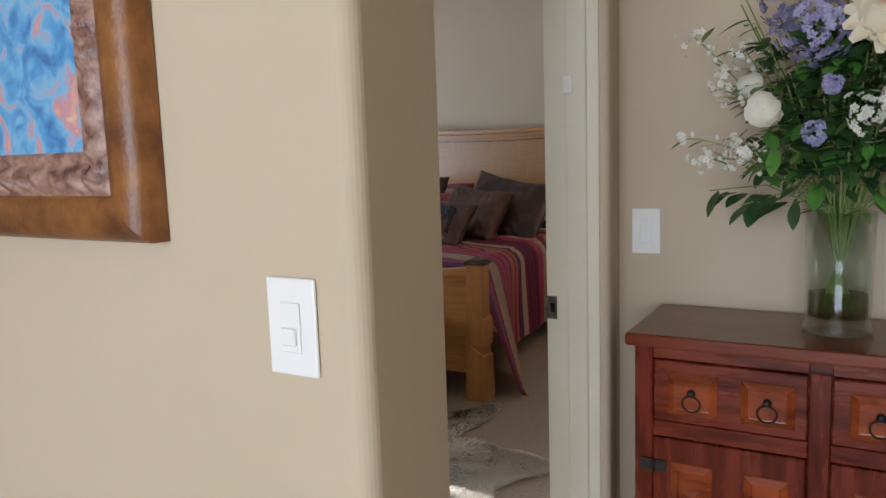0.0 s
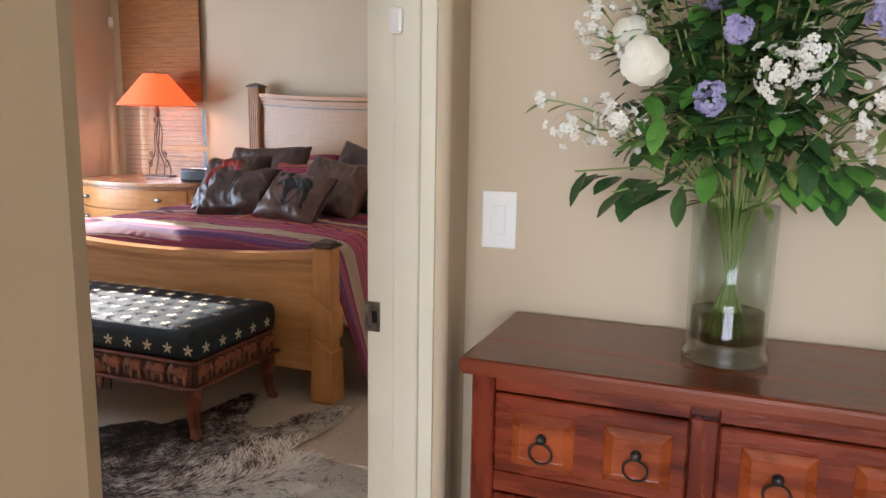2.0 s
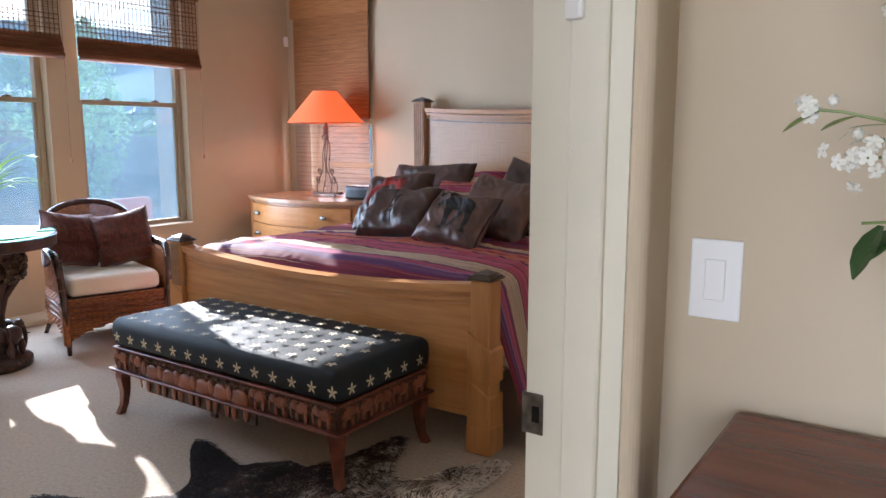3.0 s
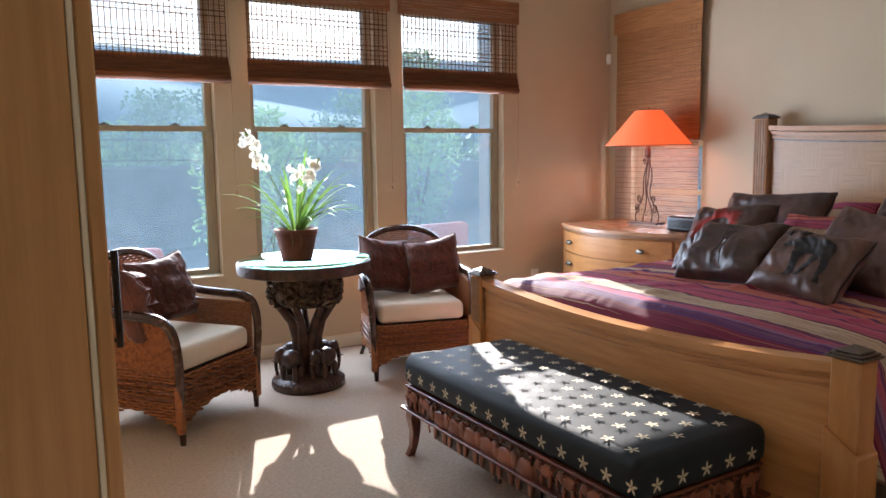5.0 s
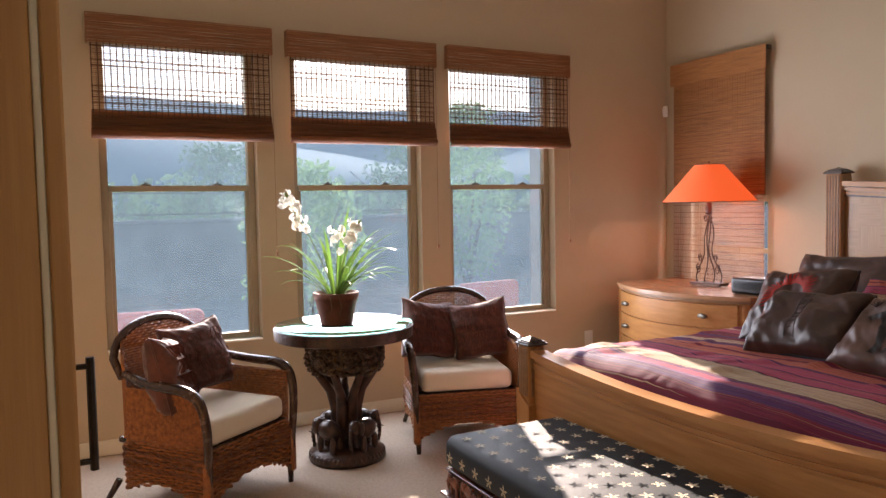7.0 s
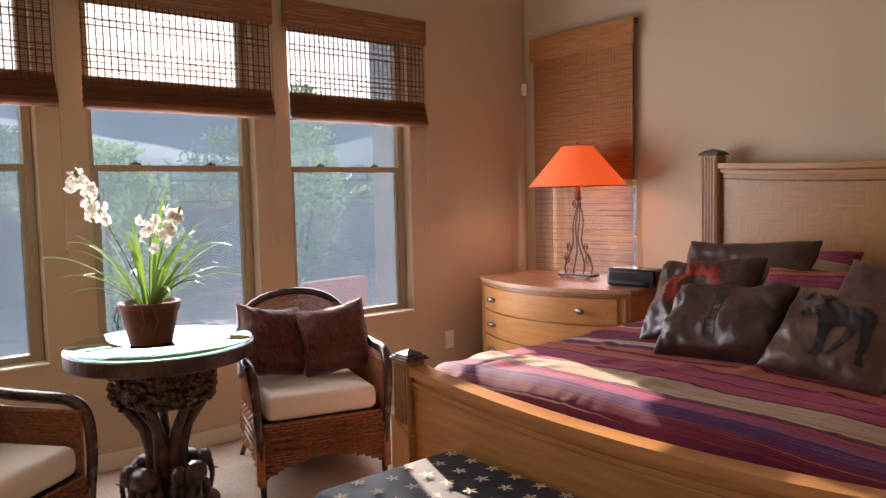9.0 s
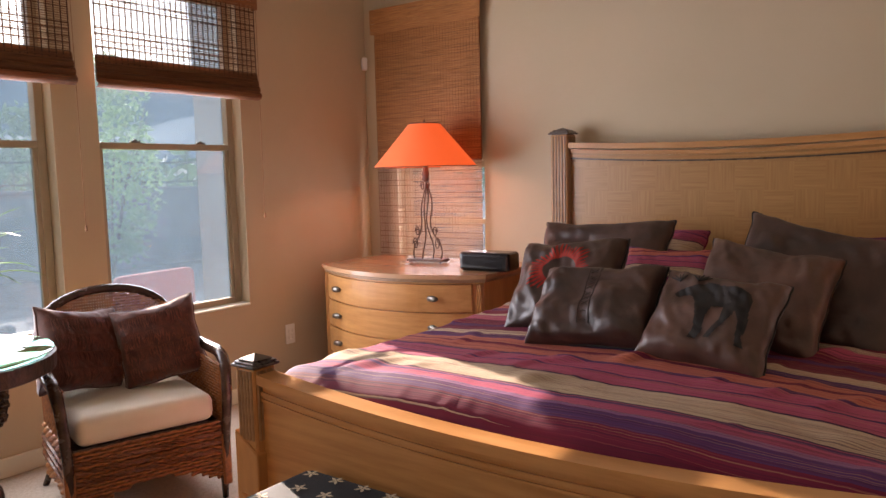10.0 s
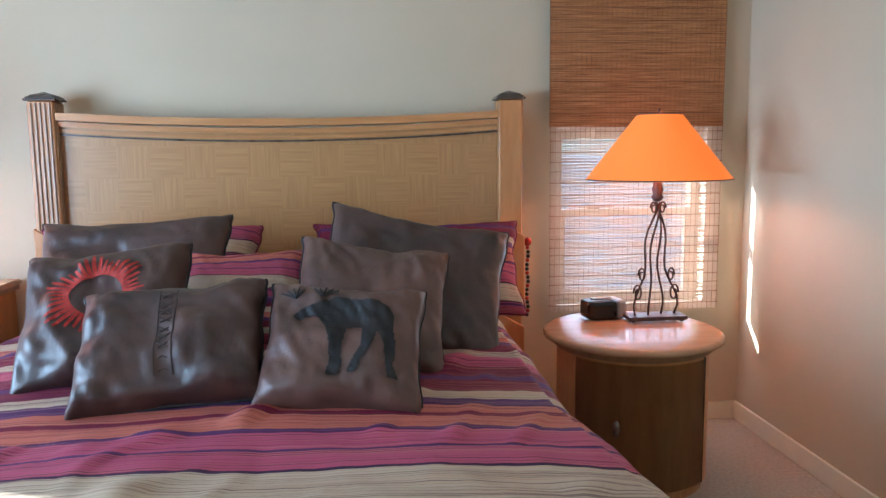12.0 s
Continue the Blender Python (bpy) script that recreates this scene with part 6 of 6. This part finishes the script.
    weave_strands(bm, curve, lambda t, j: (skirt(t, j) if skirt(t, j) and skirt(t, j) < 0.36 else None), 19, 0.0058, 0.0078, 3.2)
    front = [((-w + 0.02 + (2 * w - 0.04) * i / 60, f - 0.004), (0, -1)) for i in range(61)]
    def front_z(t, j):
        z = 0.08 + j * 0.0155
        low = 0.08 + 0.085 * (1 - (2 * t - 1) ** 2)
        return z if low < z < 0.355 else None
    weave_strands(bm, front, front_z, 19, 0.0058, 0.0078, 3.2)
    # Dark sheet added behind the strands so gaps in the weave look shaded.
    gap_backing = bmesh.new()
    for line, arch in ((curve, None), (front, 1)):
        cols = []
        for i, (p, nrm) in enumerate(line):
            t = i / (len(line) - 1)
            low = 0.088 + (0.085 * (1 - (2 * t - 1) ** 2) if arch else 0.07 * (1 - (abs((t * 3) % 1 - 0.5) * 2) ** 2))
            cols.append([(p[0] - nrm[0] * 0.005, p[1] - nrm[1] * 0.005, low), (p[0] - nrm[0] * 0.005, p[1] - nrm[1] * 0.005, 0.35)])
        sheet(gap_backing, cols)
    bmesh.ops.solidify(gap_backing, geom=gap_backing.faces[:], thickness=0.002)
    part("gap_backing", gap_backing, wicker_dark, ob)
    part("woven_skirt", bm, wicker, ob, "woven reddish-brown wicker skirt", True, "stuff")
    bm = bmesh.new()
    for zz in (0.225, 0.262, 0.30):
        for line in (curve, front):
            for ph in (0, 1):
                pts = [(p[0] + n[0] * (0.011 + 0.004 * math.sin(i * 0.9 + ph * math.pi)), p[1] + n[1] * (0.011 + 0.004 * math.sin(i * 0.9 + ph * math.pi)), zz + 0.006 * math.cos(i * 0.9 + ph * math.pi)) for i, (p, n) in enumerate(line)]
                tube(bm, pts, 0.0052, 4)
    part("braid", bm, wicker_dark, ob, "dark braided bands", kind="stuff")
    # cane panels above the seat
    bm = bmesh.new()
    def cane(t, j):
        z = 0.365 + j * 0.0135
        return z if z < top_z(t) else None
    weave_strands(bm, curve, cane, 44, 0.0028, 0.0046, 2.0, 3)
    for i in range(0, len(curve), 1):
        t = i / (len(curve) - 1)
        p, n = curve[i]
        tube(bm, [(p[0], p[1], 0.34), (p[0] + n[0] * 0.004, p[1] + n[1] * 0.004, top_z(t))], 0.0046, 3)
    part("cane_panel", bm, wicker, ob, "open cane weave", kind="stuff")
    seat = bmesh.new()
    box(seat, -w + 0.035, w - 0.035, f + 0.0, b - 0.03, 0.355, 0.470, bevel=0.040, seg=4)
    for v in seat.verts:
        if v.co.z > 0.42:
            v.co.z += 0.02 * (1 - (v.co.x / w) ** 2)
    part("seat_cushion", seat, cream_cloth, ob, "thick cream seat cushion", True)
    part("seat_frame", boxes((-w + 0.02, w - 0.02, f + 0.01, b - 0.02, 0.325, 0.352), bevel=0.004), dark_rattan, ob)
    return ob


C1 = (-4.770, 2.535, 38.0)
C2 = (-4.985, 4.125, 74.0)
chair = wicker_chair("dark rattan wicker armchair with a cream seat by the window")
chair.matrix_basis = pose(C1[0], C1[1], 0, 0, 0, C1[2] + 90 - 0)
copy_thing(chair, pose(C2[0], C2[1], 0, 0, 0, C2[2] + 0))


def fringed_cushion(m, label):
    ob = pillow("fringed_cushion", 0.40, 0.40, 0.085, m, brown_suede, label, "fringed suede cushions")
    rng = random.Random(label + "x" + str(round(m.translation.x, 2)))
    depth = front_of(ob)
    bm = bmesh.new()
    for row in range(4):
        z = 0.125 - row * 0.075
        for k in range(58):
            x = -0.150 + 0.30 * k / 57
            y = depth(x, z) - 0.002
            ln = rng.uniform(0.045, 0.075)
            tube(bm, [(x, y, z), (x + rng.uniform(-0.006, 0.006), y - 0.014, z - ln * 0.5), (x + rng.uniform(-0.012, 0.012), depth(x, max(-0.17, z - ln)) - 0.010, z - ln)], 0.0018, 3)
    part("fringe", bm, suede_fringe, ob, "rows of suede fringe", kind="stuff")
    return ob


def on_chair(c, extra, x, y, z, back, roll, yaw):
    return pose(c[0], c[1], 0, 0, 0, c[2] + extra) @ pose(x, y, z, back, roll, yaw)


fringed_cushion(on_chair(C1, 90, -0.19, 0.04, 0.665, -16, 8, 34), "brown suede cushion with rows of fringe on the armchair")
fringed_cushion(on_chair(C1, 90, 0.10, 0.14, 0.690, -14, -5, -8), "brown suede cushion with rows of fringe on the armchair")
fringed_cushion(on_chair(C2, 0, -0.165, 0.12, 0.675, -16, 9, 20), "brown suede cushion with rows of fringe on the armchair")
fringed_cushion(on_chair(C2, 0, 0.170, 0.07, 0.665, -18, -10, -14), "brown suede cushion with rows of fringe on the armchair")


# ---- round table and orchid ----
TX, TY = -4.945, 3.362
tab = thing("pedestal_table", (TX, TY, 0), "round dark carved tree-and-elephant table with a glass top", "table")
bm = bmesh.new()
lathe(bm, [(0, 0.690), (0.405, 0.690), (0.414, 0.695), (0.417, 0.753), (0.405, 0.758), (0, 0.758)], 56)
part("tabletop", bm, carved_dark, tab, "thick dark round top", False)
bm = bmesh.new()
lathe(bm, [(0, 0.759), (0.408, 0.759), (0.412, 0.763), (0.408, 0.768), (0, 0.768)], 64)
part("glass_top", bm, green_glass, tab, "green-edged glass disc", True)
bm = bmesh.new()
rng = random.Random(8)
for k in range(420):
    a, z = rng.uniform(0, 2 * math.pi), rng.uniform(0.50, 0.685)
    r = 0.205 + 0.025 * math.sin((z - 0.50) / 0.185 * math.pi) + rng.uniform(-0.008, 0.008) - 0.02 * (abs(z - 0.595) < 0.006)
    ball(bm, (r * math.cos(a), r * math.sin(a), z), 0.017, 0.017, 0.013, 1)
lathe(bm, [(0, 0.49), (0.15, 0.49), (0.20, 0.53), (0.215, 0.60), (0.205, 0.66), (0.17, 0.689), (0, 0.689)], 32)
part("leaf_crown", bm, carved_crown, tab, "carved leafy crown", kind="stuff")
for k in range(7):
    bm = bmesh.new()
    a = 2 * math.pi * k / 7 + 0.2
    tube(bm, [(0.05 * math.cos(a), 0.05 * math.sin(a), 0.06), (0.06 * math.cos(a), 0.06 * math.sin(a), 0.30), (0.10 * math.cos(a), 0.10 * math.sin(a), 0.40), (0.19 * math.cos(a), 0.19 * math.sin(a), 0.52)], [0.05, 0.040, 0.026, 0.022], 8)
    part("branch", bm, carved_dark, tab, "carved curving branch", True)
bm = bmesh.new()
lathe(bm, [(0, 0), (0.225, 0), (0.235, 0.02), (0.22, 0.055), (0.16, 0.085), (0.08, 0.10), (0, 0.10)], 36)
for k in range(46):
    a = 2 * math.pi * k / 46
    ball(bm, (0.218 * math.cos(a), 0.218 * math.sin(a), 0.032), 0.017, 0.017, 0.026, 1)
part("root_base", bm, carved_dark, tab, "rugged round base", True)
for k in range(4):
    a = radians(-62 + 90 * k)
    bm = bmesh.new()
    elephant(bm, (0.150 * math.cos(a), 0.150 * math.sin(a), 0.065), 0.20, math.degrees(a) - 90, 1.0)
    part("elephant_figure", bm, carved_dark, tab, "small carved elephant", True)


tab.scale = (0.965, 0.965, 1.034)


def orchid():
    ob = thing("potted_orchid", (TX + 0.02, TY - 0.05, 0.7955), "white orchid in a terracotta pot on the glass table", "plant")
    ob.scale = (1.22, 1.22, 1.22)
    rng = random.Random(12)
    bm = bmesh.new()
    lathe(bm, [(0, 0), (0.072, 0), (0.076, 0.01), (0.098, 0.115), (0.104, 0.118), (0.108, 0.150), (0.098, 0.152), (0.092, 0.12), (0, 0.12)], 36)
    part("pot", bm, terracotta, ob, "dark terracotta pot", True)
    bm = bmesh.new()
    lathe(bm, [(0, 0.121), (0.089, 0.121), (0.089, 0.136), (0, 0.142)], 24)
    part("soil", bm, soil, ob)
    for k in range(34):
        bm = bmesh.new()
        a = rng.uniform(0, 2 * math.pi)
        out = rng.uniform(0.2, 1.15)
        d = Vector((math.cos(a) * out, math.sin(a) * out, 1.0)).normalized()
        p = Vector((0.035 * math.cos(a), 0.035 * math.sin(a), 0.14))
        ln, wd = rng.uniform(0.26, 0.52), rng.uniform(0.012, 0.021)
        side = d.cross(Vector((0, 0, 1))).normalized()
        last = None
        segs = 10
        for i in range(segs + 1):
            f = i / segs
            w = wd * (0.8 + 0.5 * f) * (1 - f ** 3) * 0.5 + 0.0006
            row = [bm.verts.new(p - side * w), bm.verts.new(p + Vector((0, 0, -w * 0.5))), bm.verts.new(p + side * w)]
            if last:
                for q in range(2):
                    bm.faces.new((last[q], last[q + 1], row[q + 1], row[q]))
            last = row
            d = (d + Vector((0, 0, -0.17 * f - 0.02 - 0.03 * out))).normalized()
            p = p + d * ln / segs
        part("leaf_blade", bm, blade, ob, "", True)
    stems, buds = bmesh.new(), bmesh.new()
    for ex, ey, ez, n in ((-0.10, -0.215, 0.60, 26), (0.06, 0.09, 0.47, 17), (0.0, 0.02, 0.44, 8)):
        flowers = bmesh.new()
        a, e = Vector((0, 0, 0.13)), Vector((ex, ey, ez))
        mid = (a + e) / 2 + Vector((0, 0, 0.10))
        pts = [(a * (1 - q) ** 2 + mid * 2 * q * (1 - q) + e * q * q) for q in [i / 10 for i in range(11)]]
        tube(stems, pts, 0.0028, 5)
        for k in range(n):
            q = 0.55 + 0.45 * k / (n - 1)
            c = a * (1 - q) ** 2 + mid * 2 * q * (1 - q) + e * q * q
            off = Vector((rng.uniform(-1, 1), rng.uniform(-1, 1), rng.uniform(-0.5, 0.6))).normalized() * rng.uniform(0.014, 0.046)
            petals(flowers, c + off, off + Vector((0.02, 0, 0)), 0.021, 5, 1, 0.15, rng)
            petals(flowers, c + off * 1.2, off, 0.010, 3, 1, 1.0, rng)
            if k > n - 4:
                ball(buds, c + Vector((0.012, 0.012, 0.015)), 0.006, 0.006, 0.010, 1)
        part("orchid_spray", flowers, petal_pure, ob, "spray of white orchid blooms", kind="stuff")
    part("flower_stems", stems, leaf_olive, ob, "", True)
    part("bud", buds, leaf_olive, ob, kind="stuff")
    roots = bmesh.new()
    for k in range(9):
        a = rng.uniform(0, 2 * math.pi)
        tube(roots, [(0.085 * math.cos(a), 0.085 * math.sin(a), 0.14), (0.112 * math.cos(a), 0.112 * math.sin(a), 0.145), (0.125 * math.cos(a + 0.1), 0.125 * math.sin(a + 0.1), 0.09), (0.115 * math.cos(a), 0.115 * math.sin(a), 0.035 + 0.04 * rng.random())], 0.002, 4)
    part("roots", roots, bark, ob, "trailing pale roots", kind="stuff")
    return ob


orchid()


# ---- cowhide ----
def cowhide():
    rng = random.Random(21)
    cx, cy = -2.08, 2.86
    def radius(a):
        r = 0.70 + 0.05 * math.cos(2 * a + 0.6) - 0.12 * math.exp(-((a - 2.97) / 0.33) ** 2)
        for at, amp, wid in ((0.55, 0.30, 0.22), (2.66, 0.36, 0.10), (3.33, 0.36, 0.11), (4.3, 0.25, 0.16), (5.35, 0.30, 0.25), (1.30, 0.50, 0.13), (1.78, 0.40, 0.12)):
            d = (a - at + math.pi) % (2 * math.pi) - math.pi
            r += amp * math.exp(-(d / wid) ** 2)
        return r + 0.02 * math.sin(a * 17) + 0.015 * math.sin(a * 29)
    ob = thing("cowhide_rug", (cx, cy, 0), "dark and grey-white brindled cowhide rug on the carpet", "rug")
    n = 160
    bm = bmesh.new()
    rings = []
    for k in range(9):
        f = k / 8
        rings.append([bm.verts.new((radius(2 * math.pi * i / n) * f * math.cos(2 * math.pi * i / n), radius(2 * math.pi * i / n) * f * math.sin(2 * math.pi * i / n), 0.010 - 0.006 * f ** 6 + 0.004 * math.sin(i * 0.7 + k) * f)) for i in range(n)] if k else [bm.verts.new((0, 0, 0.011))])
    for i in range(n):
        bm.faces.new((rings[0][0], rings[1][i], rings[1][(i + 1) % n]))
    for a, b in zip(rings[1:], rings[2:]):
        for i in range(n):
            bm.faces.new((a[i], b[i], b[(i + 1) % n], a[(i + 1) % n]))
    part("hide", bm, hide_mat, ob, "", True)
    verts, faces = [], []
    for k in range(34000):
        a = rng.uniform(0, 2 * math.pi)
        r = radius(a) * rng.random() ** 0.5 * 0.995
        x, y = r * math.cos(a), r * math.sin(a)
        t = noise.noise(Vector((x * 2, y * 2, 4))) * 4 + rng.uniform(-0.5, 0.5)
        ln = rng.uniform(0.028, 0.060)
        dx, dy = math.cos(t) * ln, math.sin(t) * ln
        wx, wy = -math.sin(t) * 0.0045, math.cos(t) * 0.0045
        i = len(verts)
        verts += [(x - wx, y - wy, 0.009), (x + wx, y + wy, 0.009), (x + dx, y + dy, 0.012 + rng.uniform(0.002, 0.012))]
        faces.append((i, i + 1, i + 2))
    me = bpy.data.meshes.new("hair")
    me.from_pydata(verts, [], faces)
    me.materials.append(hide_mat)
    hair = new("hair", me)
    hair.parent = ob
    tagged(hair, kind="stuff")
    return ob


cowhide()


# ---- armoire in the south-west ----
def armoire():
    x1, y1 = -2.10, 1.945
    ob = thing("armoire", (x1, y1, 0), "tall oak armoire with a dark bar handle standing by the door", "armoire")
    part("carcass", boxes((-1.15, -0.0225, -0.60, -0.0225, 0.0, 2.35), bevel=0.002), oak, ob)
    part("corner_stile", boxes((-0.022, 0.0, -0.028, 0.0, 0.0, 2.36), bevel=0.004), oak, ob, "rounded corner strip")
    part("side_bead", boxes((-0.0215, -0.004, -0.040, -0.0285, 0.03, 2.34), bevel=0.003, seg=2), trim_paint, ob, "pale bead along the corner")
    part("side_panel", boxes((-0.0220, -0.008, -0.600, -0.0405, 0.0, 2.36), bevel=0.002), oak, ob, "plain oak end panel")
    for k in (0, 1):
        part("door", boxes((-1.145 + 0.572 * k, -0.578 + 0.552 * k, -0.0220, -0.002, 0.10, 2.30), bevel=0.004), oak, ob)
    h = bmesh.new()
    tube(h, [(-0.10, 0.022, 1.03), (-0.10, 0.022, 1.22)], 0.007, 8)
    for z in (1.045, 1.205):
        tube(h, [(-0.10, -0.002, z), (-0.10, 0.022, z)], 0.005, 6)
    part("bar_handle", h, iron, ob, "dark metal bar handle")
    return ob


armoire()


# ---- outside ----
structure("ground", boxes((-400, 400, -400, 400, -0.45, -0.20)), gravel, "gravel and soil ground of the garden")


def shrub(place, r, h, mat, label, seed, count=420, size=0.07):
    rng = random.Random(seed)
    ob = thing("shrub", place, label, "shrub", "garden shrubs")
    bm = bmesh.new()
    for k in range(6):
        a = rng.uniform(0, 2 * math.pi)
        tube(bm, [(0, 0, 0), (0.3 * r * math.cos(a), 0.3 * r * math.sin(a), h * 0.4), (0.8 * r * math.cos(a), 0.8 * r * math.sin(a), h * 0.8)], [0.03, 0.018, 0.006], 5)
    part("limbs", bm, bark, ob)
    verts, faces = [], []
    for k in range(count):
        a, q = rng.uniform(0, 2 * math.pi), rng.random()
        z = h * (0.12 + 0.88 * q)
        rr = r * (0.35 + 0.65 * math.sin(math.pi * min(1, q * 0.85 + 0.12))) * rng.uniform(0.4, 1.05) * (0.8 + 0.35 * noise.noise(Vector((a * 1.5, z * 2, seed))))
        c = Vector((rr * math.cos(a), rr * math.sin(a), z))
        for j in range(6):
            d = Vector((rng.gauss(0, 1), rng.gauss(0, 1), rng.gauss(0, 0.8))).normalized()
            s = d.orthogonal().normalized()
            p = c + d * rng.uniform(0, size)
            i = len(verts)
            verts += [tuple(p), tuple(p + d * size * 0.5 + s * size * 0.22), tuple(p + d * size), tuple(p + d * size * 0.5 - s * size * 0.22)]
            faces.append((i, i + 1, i + 2, i + 3))
    me = bpy.data.meshes.new("foliage")
    me.from_pydata(verts, [], faces)
    me.materials.append(mat)
    fo = new("foliage", me)
    fo.parent = ob
    tagged(fo, kind="stuff")
    return ob


shrub((-9.6, 1.3, -0.2), 1.1, 2.5, foliage_light, "rounded green garden shrub beyond the window", 1, 900, 0.09)
shrub((-9.9, 4.6, -0.2), 0.9, 2.2, foliage_light, "green garden shrub beyond the window", 2, 700, 0.09)
shrub((-13.0, 8.6, -0.2), 1.0, 3.5, foliage_light, "tall green garden shrub beyond the stucco column", 3, 900, 0.09)
shrub((-17.6, 5.4, -0.2), 2.4, 3.0, foliage_dark, "dark green tree-like shrub at the garden wall", 4, 900, 0.13)
shrub((-17.8, 10.2, -0.2), 2.6, 3.2, foliage_dark, "dark green tree-like shrub at the garden wall", 5, 900, 0.13)
shrub((-17.6, 0.6, -0.2), 2.6, 3.0, foliage_dark, "dark green tree-like shrub at the garden wall", 6, 900, 0.13)
gw = structure("garden_wall", boxes((-15.2, -15.0, -14, 22, -0.2, 1.25)), garden_wall_mat, "grey-brown block garden wall")
part("wall_cap", boxes((-15.24, -14.96, -14, 22, 1.251, 1.32), bevel=0.01), garden_wall_mat, gw)
fence = structure("fence", boxes((-15.115, -15.085, -14, 22, 1.78, 1.81), (-15.115, -15.085, -14, 22, 1.40, 1.43)), iron, "dark iron rail fence on the wall")
for k in range(150):
    part("picket", boxes((-15.108, -15.092, -13.9 + 0.24 * k, -13.884 + 0.24 * k, 1.321, 1.95)), iron, fence)
col = thing("porch_column", (-7.55, 6.85, -0.2), "square pale stucco porch column outside the window", "column")
part("shaft", boxes((-0.28, 0.28, -0.28, 0.28, 0.0, 3.3), bevel=0.02), stucco, col)
part("plinth", boxes((-0.33, 0.33, -0.33, 0.33, 0.0, 0.25), bevel=0.02), stucco, col)


def patio_chair(place, turn, label):
    ob = thing("patio_chair", place, label, "outdoor chair", "patio chairs", turn)
    part("seat_pad", boxes((-0.32, 0.32, -0.32, 0.30, 0.42, 0.54), bevel=0.04, seg=3), red_cushion, ob, "red outdoor cushion", True)
    part("back_pad", boxes((-0.32, 0.32, 0.22, 0.36, 0.545, 0.98), bevel=0.05, seg=3), red_cushion, ob, "red outdoor cushion", True)
    part("seat_frame", boxes((-0.34, 0.34, -0.34, 0.38, 0.385, 0.415), bevel=0.004), iron, ob)
    for sx in (-1, 1):
        for y in (-0.31, 0.35):
            bm = bmesh.new()
            tube(bm, [(sx * 0.32, y, 0.0), (sx * 0.32, y, 0.384)], 0.014, 6)
            part("leg", bm, iron, ob)
        bm = bmesh.new()
        tube(bm, [(sx * 0.36, -0.32, 0.42), (sx * 0.37, -0.32, 0.66), (sx * 0.37, 0.0, 0.69), (sx * 0.36, 0.36, 0.70)], 0.014, 6)
        part("arm", bm, iron, ob)
    return ob


patio_chair((-6.55, 2.50, -0.2), -97, "patio chair with red cushions outside the window")
patio_chair((-6.90, 5.28, -0.2), -82, "patio chair with red cushions outside the window")
rng = random.Random(31)
for k in range(20):
    rock = thing("rock", (-10.2 - 2.6 * rng.random(), 0.5 + 6.5 * k / 19 + rng.uniform(-0.2, 0.2), -0.2), "rounded grey garden rock on the gravel", "rock", "garden rocks", rng.uniform(0, 360))
    bm = bmesh.new()
    size = rng.uniform(0.08, 0.17)
    ball(bm, (0, 0, size * 0.3), size, size * 0.75, size * 0.55, 3)
    for v in bm.verts:
        v.co *= 1 + 0.22 * noise.noise(v.co * 4 + Vector((k, 0, 0)))
    part("stone", bm, garden_wall_mat, rock, "", True)
verts, faces = [], []
for k in range(9000):
    x, y = -26 - 34 * rng.random(), rng.uniform(-45, 75)
    top = (2.1 + 1.4 * noise.noise(Vector((x * 0.08, y * 0.16, 3))) + 1.2 * noise.noise(Vector((x * 0.3, y * 0.5, 7)))) * (1 + (-x - 26) / 90)
    c = Vector((x, y, -0.2 + top * rng.random() ** 0.6))
    d = Vector((rng.gauss(0, 1), rng.gauss(0, 1), rng.gauss(0, 0.7))).normalized()
    e = d.orthogonal().normalized() * 0.26
    i = len(verts)
    verts += [tuple(c - d * 0.45), tuple(c + e), tuple(c + d * 0.45), tuple(c - e)]
    faces.append((i, i + 1, i + 2, i + 3))
me = bpy.data.meshes.new("far_woods")
me.from_pydata(verts, [], faces)
me.materials.append(foliage_dark)
tagged(new("far_woods", me), "distant belt of dark green desert trees", kind="stuff")
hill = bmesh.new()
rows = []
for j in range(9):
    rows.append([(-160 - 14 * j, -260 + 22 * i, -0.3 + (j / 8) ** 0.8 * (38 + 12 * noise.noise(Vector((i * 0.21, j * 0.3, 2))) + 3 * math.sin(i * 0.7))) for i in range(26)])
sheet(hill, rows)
tagged(part("backdrop", hill, hill_haze, None, "", True), label="distant hills with haze painted into their grey-green colour", kind="structure")
